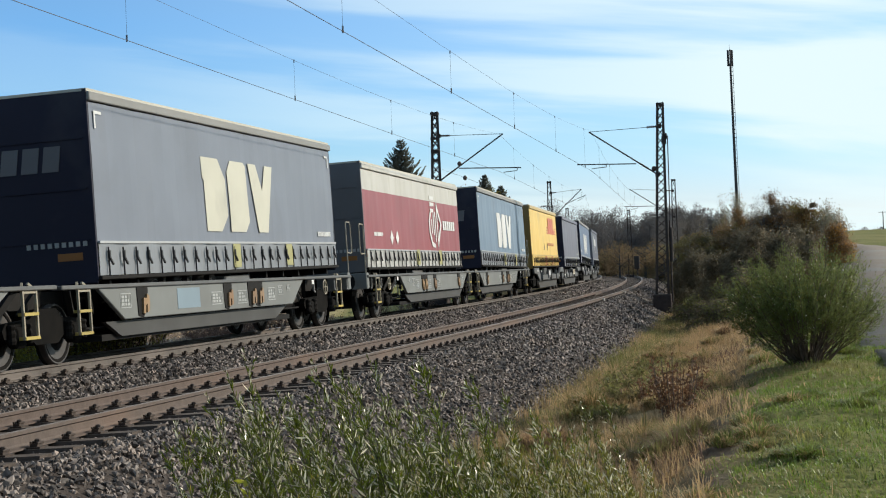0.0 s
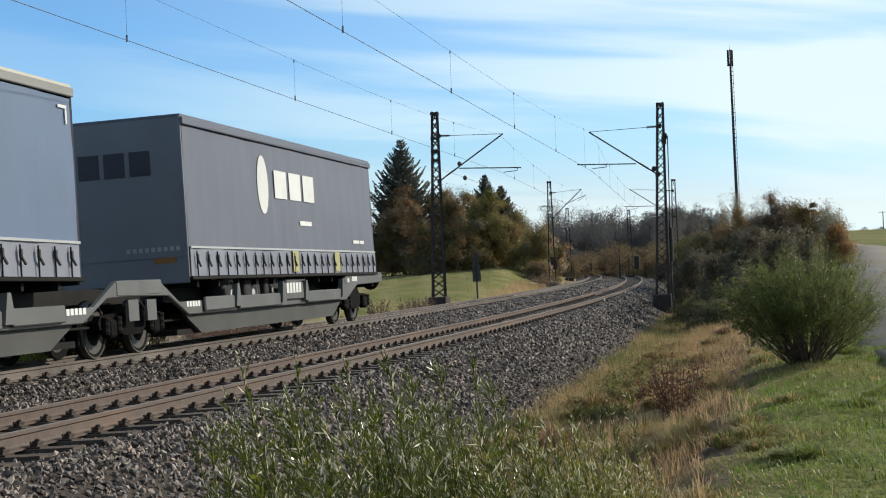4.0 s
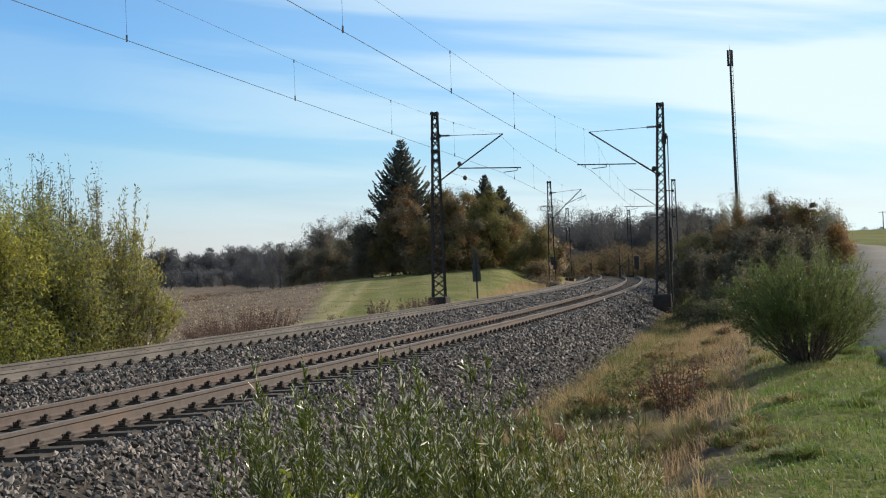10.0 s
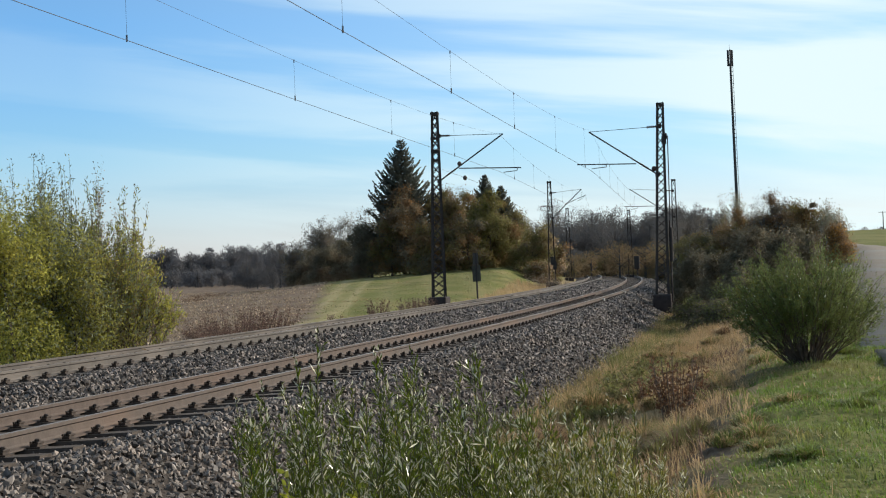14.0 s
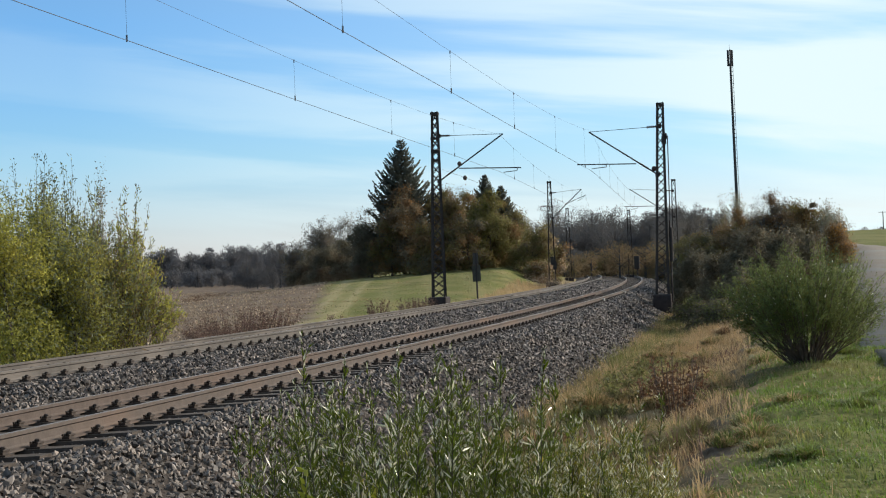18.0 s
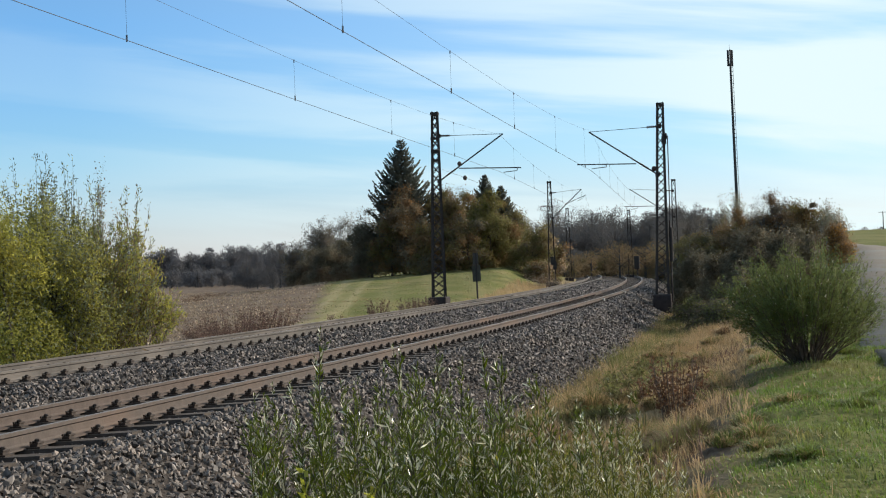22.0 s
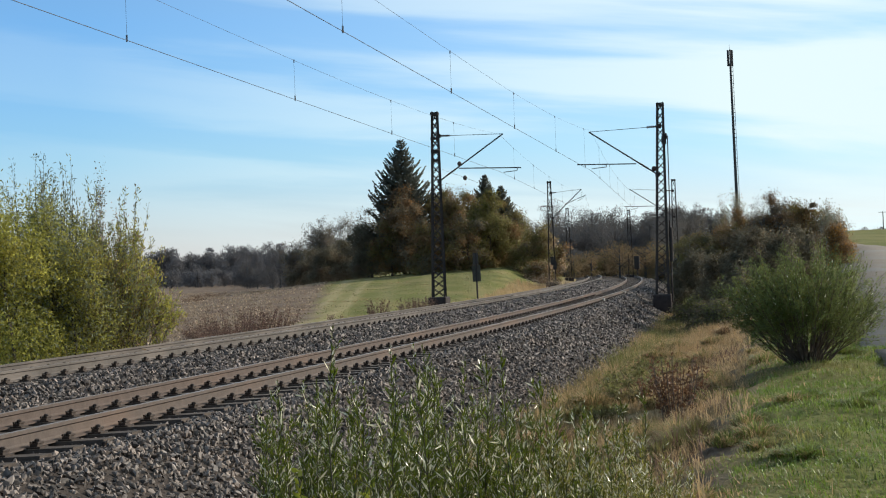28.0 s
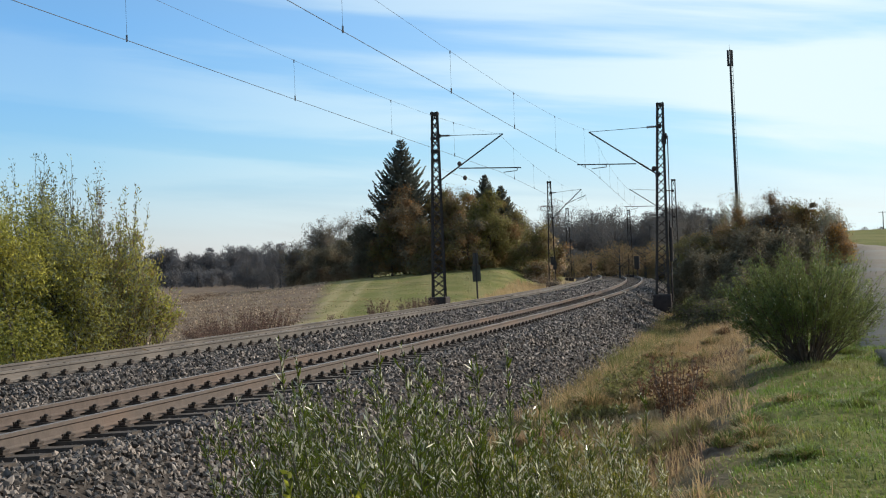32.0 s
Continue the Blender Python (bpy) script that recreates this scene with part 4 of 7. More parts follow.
def tree(name, rng, tall, leaf_mats, n_leaves, leaf, spread=0.9, stem=0.12, trunk_label="", jitter=0.35, levels=3, forks=6, wild=0.4, up=0.3, wide=None, shares=None, skirt=0.0, slim=0.62, bark=None, puff=0.8, clump=0.0):
    """A thing of a trunk with limbs and a crown of many small leaves; wide: half width of the crown; clump: size of the sprays in which the leaves gather."""
    s, t = skeleton(rng, tall, spread, levels, forks, stem=stem, wild=wild, up=up)
    if wide:
        half = np.percentile(np.hypot(t[:, 0], t[:, 1]), 95)
        for a in (s, t):
            a[:, 0] *= wide / half; a[:, 1] *= wide / half
        s[:, 3] *= wide / half; s[:, 4] *= wide / half
    top = new(name)
    V, Q = tubes(s, 4)
    link("trunk", soup("trunk", V, Q), M[bark or "bark"], top)
    pick = rng.integers(0, len(t), n_leaves)
    at = t[pick, :3] + rng.normal(size=(n_leaves, 3)) * jitter
    at[:, 2] = np.maximum(at[:, 2], 0.05)
    if skirt:
        low = rng.random(n_leaves) < skirt
        m = int(low.sum())
        rad, an = np.sqrt(rng.uniform(0, 1, m)) * (wide or 1.0), rng.uniform(0, 6.28, m)
        at[low] = np.stack([np.cos(an) * rad, np.sin(an) * rad, rng.uniform(0.05, 0.45, m) * tall * (1.1 - 0.4 * rad / (wide or 1.0))], -1)
    idx = rng.choice(len(leaf_mats), n_leaves, p=shares)
    lump = t[pick, :3] * 0.45 + np.array([0, 0, tall * 0.5]) * 0.55
    if clump:
        # sprays of foliage round some of the twigs, each mostly of one colour
        count = max(40, int(1.0 * tall * (wide or 1.0) / clump ** 1.5))
        core = at[rng.integers(0, n_leaves, count)]
        size = clump * rng.uniform(0.55, 1.35, count)
        tone = rng.choice(len(leaf_mats), count, p=shares)
        mine = rng.integers(0, count, n_leaves)
        loose = rng.random(n_leaves) < 0.3
        ball = rng.normal(size=(n_leaves, 3)) * np.array([0.62, 0.62, 0.45])
        near = core[mine] + ball * size[mine][:, None]
        near[:, 2] = np.maximum(near[:, 2], 0.03)
        at = np.where(loose[:, None], at, near)
        lump = np.where(loose[:, None], lump, core[mine] * np.array([0.9, 0.9, 1]) - np.array([0, 0, 0.45 * clump]))
        idx = np.where(rng.random(n_leaves) < 0.75, tone[mine], idx)
    V, Q = leaves(rng, at, t[pick, 3:] * 0.5 + np.array([0, 0, -0.2]), leaf, leaf * slim, 0.9)
    link("crown", crown_mesh("crown", V, Q, lump, idx, puff), leaf_mats, top)
    return top


def put(ob, x, y, turn=0.0, sink=0.05, scale=1.0):
    ob.matrix_basis = Matrix.Translation((x, y, float(height(x, y)[0]) - sink)) @ Matrix.Rotation(radians(turn), 4, "Z") @ Matrix.Scale(scale, 4)
    return ob


def spruce(rng, tall, wide, whorls=56):
    """A spruce: straight trunk and dense whorls of boughs that sag and turn up at their tips, hung with needle sprays."""
    top = new("spruce_tree")
    at, al, segs = [], [], [(0, 0, 0, 0, 0, tall * 0.5, 0.22, 0.14), (0, 0, tall * 0.5, 0, 0, tall, 0.14, 0.015)]
    for k in range(whorls):
        f = min(max((k + rng.uniform(-0.4, 0.4)) / whorls, 0), 0.99)
        z = tall * (0.06 + 0.93 * f)
        reach = 0.92 * wide * min(1 - f, 0.5) ** 0.9 * rng.uniform(0.88, 1.08) + 0.05
        turn = rng.uniform(0, 6.28)
        count = 9 if reach > 0.8 else 6
        for b in range(count):
            an = turn + 6.283 * b / count + rng.normal() * 0.2
            L = reach * rng.uniform(0.72, 1.14)
            sag, lift = rng.uniform(0.25, 0.45) * (1 - 0.9 * f), rng.uniform(0.45, 0.7)
            m = int(22 + 62 * L)
            u = rng.uniform(0.05, 1, m) ** 0.75
            side = rng.normal(size=m) * 0.11 * L * (1.15 - u)
            hang = -np.abs(rng.normal(size=m)) * 0.10 * (1 - 0.6 * u)
            rise = L * (-sag * u + lift * u * u * u)
            p = np.stack([np.cos(an) * L * u - np.sin(an) * side, np.sin(an) * L * u + np.cos(an) * side, z + rise + hang], -1)
            at.append(p)
            al.append(np.stack([np.cos(an) * (0.4 + u), np.sin(an) * (0.4 + u), -0.25 + 1.1 * u], -1))
            segs.append((0, 0, z, math.cos(an) * L * 0.6, math.sin(an) * L * 0.6, z + L * (-sag * 0.6 + lift * 0.216), 0.03, 0.012))
    V, Q = tubes(segs, 5)
    link("trunk", soup("trunk", V, Q), M["bark"], top)
    at, al = np.concatenate(at), np.concatenate(al)
    V, Q = leaves(rng, at, al, 0.42 * (1.1 - 0.75 * at[:, 2] / tall), 0.13 * (1.2 - 0.8 * at[:, 2] / tall), 0.35)
    core = np.stack([0 * at[:, 2], 0 * at[:, 2], at[:, 2] - 0.5], -1)
    link("crown", crown_mesh("crown", V, Q, core, None, 0.9), M["needle"], top)
    return top


def build_grove():
    rng = np.random.default_rng(11)
    g = "trees of the grove"
    for x, y, tall, wide in [(-3.94, 158, 14.24, 6.14), (4.63, 165, 10.7, 3.5), (6.36, 166, 9.5, 3.5)]:
        ob = spruce(rng, tall - float(crest(x, y)), wide)
        put(ob, x, y)
        tagged(ob, "tall dark spruce standing behind autumn trees" if tall > 11 else "dark pointed spruce behind the grove", "spruce tree", g)
    for x, y, tall, wide, mats, label in [(-7.18, 157, 6.81, 1.93, ["leaf_dark"], "dark olive tree at the edge of the grove"), (-5.01, 153, 8.07, 2.55, ["leaf_rust", "leaf_dark", "leaf_olive"], "tree with rust-brown autumn leaves"), (-2.34, 151, 7.61, 2.4, ["leaf_rust", "leaf_dark"], "dark autumn tree of the grove"), (1.08, 153, 8.13, 2.32, ["leaf_rust", "leaf_olive", "leaf_dark"], "tree with thinning brown autumn leaves"), (4.66, 147, 7.81, 2.66, ["leaf_olive", "leaf_olive", "leaf_bush_gold"], "broad olive-green autumn tree"), (2.62, 145, 5.31, 2.1, ["leaf_olive", "leaf_rust", "leaf_dark"], "low dark tree in front of the grove"), (6.56, 148, 4.74, 1.82, ["leaf_olive", "leaf_rust"], "dark low tree of the grove"), (8.09, 143, 5.72, 2.07, ["leaf_olive", "leaf_olive", "leaf_tan"], "small olive and yellow autumn tree"), (-1.07, 146, 5.21, 2.11, ["leaf_rust", "leaf_olive", "leaf_dark"], "dark low tree of the grove"), (-3.4, 156, 8.78, 2.26, ["leaf_rust", "leaf_dark"], "tree with rust-brown autumn leaves"), (-0.87, 157, 8.69, 2.5, ["leaf_dark", "leaf_olive", "leaf_rust"], "dark autumn tree of the grove"), (0.45, 158, 8.98, 2.29, ["leaf_rust", "leaf_olive", "leaf_dark"], "tree with thinning brown autumn leaves")] + [(2.36, 157, 8.29, 2.5, ["leaf_rust", "leaf_dark", "leaf_olive"], "tree with thinning brown autumn leaves"), (5.48, 156, 7.45, 2.48, ["leaf_olive", "leaf_dark"], "broad olive-green autumn tree"), (7.16, 152, 5.78, 1.98, ["leaf_dark", "leaf_olive"], "dark low tree of the grove"), (9.63, 146, 4.3, 1.58, ["leaf_olive", "leaf_rust", "stubble"], "pale brown shrub near the line"), (-7.65, 160, 5.78, 1.74, ["leaf_dark"], "dark olive tree at the edge of the grove"), (-9.73, 166, 4.06, 2.04, ["leaf_dark"], "dark bush at the end of the grove"), (-15.15, 230, 9.46, 3.66, ["far_leaf", "leaf_dark"], "half-bare grey tree behind the stubble field"), (-17.7, 225, 8.58, 2.93, ["far_leaf", "leaf_dark"], "half-bare grey tree behind the stubble field"), (-12.25, 170, 3.89, 2.21, ["leaf_dark"], "low dark bush behind the stubble field"), (-11.0, 174, 4.5, 2.2, ["leaf_dark"], "low dark bush behind the stubble field"), (-13.9, 179, 4.1, 2.4, ["leaf_dark"], "low dark bush behind the stubble field"), (-16.2, 185, 3.5, 2.4, ["leaf_dark"], "low dark bush behind the stubble field"), (-19.77, 220, 6.28, 2.86, ["far_leaf", "leaf_dark"], "half-bare grey tree behind the stubble field"), (8.36, 139, 2.64, 1.31, ["leaf_olive", "leaf_rust", "stubble"], "pale brown shrub near the line")]:
        ms = [M[m] for m in mats]
        tall -= 0.9 * float(crest(x, y))
        if mats[0] == "far_leaf":
            ob = tree("deciduous_tree", rng, tall * 1.06, ms, int(9000 * (wide / 2.5)), 0.34, puff=1.3, wide=wide, jitter=0.16, stem=0.13, skirt=0.3, slim=0.16)
        else:
            ob = tree("deciduous_tree", rng, tall * 1.06, ms, int(21000 * (wide / 2.5)), 0.15, puff=0.9, clump=0.55, wide=wide, jitter=0.17, stem=0.13, skirt=0.3)
        put(ob, x, y, rng.uniform(0, 360))
        tagged(ob, label, "tree", g)


build_grove()


def build_hedge():
    """Bushes and small trees between the line and the road."""
    rng = np.random.default_rng(21)
    # bushes beside the near mast take only dark leaves, which paints their shade
    for x, y, tall, wide, mats, label in [(15.34, 98, 4.36, 1.28, ["leaf_dark", "leaf_olive"], "dark shaded hedge bush on the bank"), (15.59, 92, 4.41, 1.46, ["leaf_olive", "leaf_dark"], "olive-green hedge bush on the bank"), (16.97, 95, 4.33, 1.37, ["leaf_olive", "leaf_tan", "leaf_rust"], "olive-green hedge bush on the bank"), (18.38, 100, 5.75, 0.94, ["pale"], "sparse bush of pale upright twigs"), (18.84, 98, 5.01, 0.71, ["pale"], "sparse bush of pale upright twigs"), (17.86, 92, 3.8, 1.33, ["leaf_rust", "leaf_olive", "leaf_dark"], "brown-leaved hedge bush on the bank"), (18.68, 90, 3.94, 1.43, ["leaf_rust", "leaf_dark", "far_leaf"], "brown-leaved hedge bush on the bank"), (18.89, 86, 4.0, 1.24, ["far_leaf", "leaf_dark", "leaf_rust"], "half-bare pale bush in the hedge"), (19.08, 82, 3.17, 1.13, ["leaf_dark", "leaf_rust", "leaf_olive"], "dark shaded hedge bush on the bank"), (19.17, 78, 2.44, 0.73, ["leaf_rust", "leaf_dark", "leaf_rust"], "brown-leaved hedge bush on the bank"), (19.1, 88, 3.2, 1.59, ["leaf_rust", "leaf_olive", "leaf_dark"], "brown-leaved hedge bush on the bank"), (18.8, 94, 3.37, 1.56, ["leaf_rust", "leaf_olive", "leaf_tan"], "brown-leaved hedge bush on the bank")] + [(19.23, 84, 2.8, 1.34, ["leaf_dark", "leaf_rust", "leaf_tan"], "dark shaded hedge bush on the bank"), (18.72, 76, 3.3, 0.55, ["pale"], "sparse bush of pale upright twigs"), (19.0, 75, 3.08, 0.6, ["pale"], "sparse bush of pale upright twigs"), (18.72, 74, 2.05, 0.72, ["leaf_orange", "leaf_rust", "leaf_tan"], "bush with bright orange autumn leaves"), (11.81, 74, 3.13, 1.07, ["leaf_dark"], "dark shaded hedge bush on the bank"), (11.61, 66, 2.88, 1.1, ["leaf_dark"], "dark shaded hedge bush on the bank"), (12.04, 62, 2.91, 1.03, ["leaf_dark"], "dark shaded hedge bush on the bank"), (11.79, 56, 2.59, 0.89, ["leaf_dark"], "dark shaded hedge bush on the bank"), (9.53, 62, 0.95, 0.9, ["olive_blade", "leaf_dark"], "low olive undergrowth at the foot of the hedge"), (8.93, 52, 0.75, 0.9, ["olive_blade", "leaf_dark"], "low olive undergrowth at the foot of the hedge"), (10.05, 54, 1.5, 0.78, ["leaf_dark", "olive_blade"], "dark shaded hedge bush on the bank"), (13.81, 60, 2.03, 0.91, ["leaf_dark"], "dark shaded hedge bush on the bank")]:
        if mats[0] == "pale":
            ob = tree("hedge_bush", rng, tall, [M["leaf_grey"], M["stubble"]], int(1700 * wide), 0.11, wide=wide, jitter=0.10, stem=0.10, spread=0.5, levels=3, forks=8, up=0.9, bark="twig_pale", slim=0.35)
        else:
            ob = tree("hedge_bush", rng, tall, [M[m] for m in mats], int(15000 * wide), 0.085, wide=wide, jitter=0.12, stem=0.06, spread=1.1, levels=3, forks=7, skirt=0.35, puff=0.75, clump=0.27)
        put(ob, x, y, rng.uniform(0, 360))
        tagged(ob, label, "bush", "bushes by the line")


build_hedge()


def fan_bush(name, rng, stems, tall, reach, leaf, width, mats, per=60, bare=0.25, droop=0.1, shares=None, stem_r=0.012, low=0.12, dome=0.0, shoots=0):
    """A bush of many stems that fan out from one stool, each clothed with narrow leaves; dome: the height at which the outermost stems end."""
    top = new(name)
    n = 8
    for k in range(stems):
        an, o01 = rng.uniform(0, 2 * math.pi), math.sqrt(rng.uniform(0, 1))
        out = o01 * reach
        if dome:
            L = (dome + (tall - dome) * math.sqrt(1 - min(o01, 1) ** 2)) * rng.uniform(0.74, 1.06)
        else:
            L = tall * rng.uniform(0.62, 1.05) * (1 - 0.5 * o01 ** 2)
        p = np.array([math.cos(an), math.sin(an), 0]) * rng.uniform(0, 0.3) * (0.4 + 0.6 * o01)
        pts = [p]
        for i in range(1, n + 1):
            f = i / n
            o = out * (f ** 0.9) + rng.normal() * 0.02
            pts.append(np.array([math.cos(an) * o + p[0], math.sin(an) * o + p[1], L * f - droop * out * f * f]) + rng.normal(size=3) * 0.015)
        twigs = []
        rods = [(np.array(pts), per)]
        for q in range(shoots):
            f = rng.uniform(0.35, 0.85)
            i0 = int(f * n)
            a, d = pts[i0], pts[i0 + 1] - pts[i0]
            d = d / np.linalg.norm(d) + rng.normal(size=3) * 0.38
            e = a + d / np.linalg.norm(d) * rng.uniform(0.25, 0.5) * tall * (1.05 - f)
            rods.append((np.linspace(a, e, n + 1), per * 0.5))
            twigs.append((*a, *e, stem_r * 0.4, stem_r * 0.12))
        V, Q = rod(pts, stem_r * (1 - 0.8 * np.arange(n + 1) / n))
        stem = link("stem", soup("stem", V, Q), M["twig"], top)
        at, al = [], []
        for q, (base, many) in enumerate(rods):
            m = int(many * rng.uniform(0.6, 1.3))
            b0 = bare if q == 0 else 0.1
            fi = np.clip((b0 + (1 - b0) * rng.uniform(0, 1, m) ** 0.8) * n, 0, n - 0.001)
            i0 = fi.astype(int)
            d = base[i0 + 1] - base[i0]
            at.append(base[i0] + d * (fi - i0)[:, None] + rng.normal(size=(m, 3)) * low)
            al.append(d / np.linalg.norm(d, axis=1)[:, None])
        at, al = np.concatenate(at), np.concatenate(al)
        keep = at[:, 2] > 0.05
        at, al = at[keep], al[keep]
        V, Q = leaves(rng, at, al * 0.9, leaf, width, 0.5)
        idx = rng.choice(len(mats), len(at), p=shares)
        if twigs:
            v, q = tubes(twigs, 3)
            Q, idx = np.concatenate([Q, q + len(V)]), np.concatenate([idx, np.full(len(q), len(mats))])
            V = np.concatenate([V, v])
        link("foliage", crown_mesh("foliage", V, Q, np.array([0, 0, tall * 0.45]), idx, 0.45), mats + [M["twig"]], stem)
    return top


SWAYING = []


def build_bushes():
    rng = np.random.default_rng(31)
    # the round bush on the verge
    b = fan_bush("willow_bush", rng, 150, 1.92, 1.27, 0.055, 0.0105, [M["leaf_bush"], M["leaf_bush_gold"], M["leaf_weed_glint"]], per=170, bare=0.42, droop=0.0, shares=[0.80, 0.19, 0.01], stem_r=0.011, low=0.035, dome=0.95, shoots=4)
    put(b, *(5.75, 25.00))
    tagged(b, "dense round green bush of many thin stems on the verge", "bush")
    SWAYING.append(b)
    # willows beyond the far track: leafy masses and thin open ones
    for x, y, tall, wide, count, kind, mats, sh, label in [(-7.97, 29, 4.11, 0.89, 19000, "mass", ["leaf_willow", "leaf_grey"], [0.85, 0.15], "yellow-green willow shrub in autumn leaf"), (-8.84, 30, 4.25, 0.87, 10000, "mass", ["leaf_willow", "leaf_grey"], [0.8, 0.2], "yellow-green willow shrub in autumn leaf"), (-7.6, 30, 3.96, 0.62, 8000, "mass", ["leaf_willow", "leaf_grey"], [0.6, 0.4], "yellow-green willow shrub in autumn leaf"), (-8.75, 33, 5.22, 0.76, 70, "fan", ["leaf_grey", "leaf_grey_dark"], [0.6, 0.4], "tall grey-green willow with thin upright twigs"), (-8.12, 33, 4.86, 0.69, 62, "fan", ["leaf_grey", "leaf_grey_dark", "leaf_willow"], [0.55, 0.35, 0.1], "tall grey-green willow with thin upright twigs"), (-9.47, 33, 4.91, 0.72, 50, "fan", ["leaf_grey", "leaf_grey_dark"], [0.6, 0.4], "tall grey-green willow with thin upright twigs"), (-7.25, 31, 3.74, 0.67, 50, "fan", ["leaf_grey", "leaf_grey_dark", "leaf_willow"], [0.5, 0.3, 0.2], "grey-green willow with thin upright twigs")] + [(-7.09, 30, 3.15, 0.70, 8000, "mass", ["leaf_willow", "leaf_grey", "leaf_olive"], [0.55, 0.3, 0.15], "yellow-green willow shrub in autumn leaf"), (-8.78, 34, 4.83, 0.76, 11000, "mass", ["leaf_grey", "leaf_grey_dark", "leaf_willow"], [0.45, 0.4, 0.15], "tall grey-green willow with thin upright twigs"), (-7.22, 34, 4.7, 0.61, 1900, "open", ["leaf_grey", "stubble"], [0.45, 0.55], "thin half-bare willow with pale twigs"), (-6.62, 31, 2.6, 0.62, 3800, "mass", ["leaf_willow", "leaf_olive", "leaf_tan"], [0.5, 0.3, 0.2], "open willow shrub with olive leaves"), (-6.72, 31.5, 4.35, 1.15, 60, "fan", ["leaf_willow", "leaf_grey", "leaf_tan"], [0.4, 0.42, 0.18], "open willow with thin spreading limbs"), (-6.32, 32, 3.5, 0.72, 26, "fan", ["leaf_willow", "leaf_grey", "leaf_tan"], [0.6, 0.2, 0.2], "sparse arching willow with olive leaves")]:
        if kind == "mass":
            b = tree("willow_shrub", rng, tall, [M[m] for m in mats], count, 0.08, wide=wide, jitter=0.13, stem=0.04, spread=0.8, levels=3, forks=8, wild=0.3, up=0.7, shares=sh, skirt=0.34, slim=0.32, puff=0.2)
        elif kind == "open":
            b = tree("willow_shrub", rng, tall, [M[m] for m in mats], count, 0.07, wide=wide, jitter=0.05, stem=0.06, spread=0.5, levels=3, forks=8, wild=0.25, up=0.9, shares=sh, slim=0.34, bark="twig_pale" if "stubble" in mats else "twig")
        else:
            b = fan_bush("willow_shrub", rng, count, tall * 1.0, wide, 0.09, 0.022, [M[m] for m in mats], per=110, bare=0.22, shares=sh, stem_r=0.012, low=0.03, droop=0.3 if y > 32.5 else 0.08, shoots=5)
        put(b, x, y, rng.uniform(0, 360))
        tagged(b, label, "shrub", "willows beyond the line")
        SWAYING.append(b)


build_bushes()


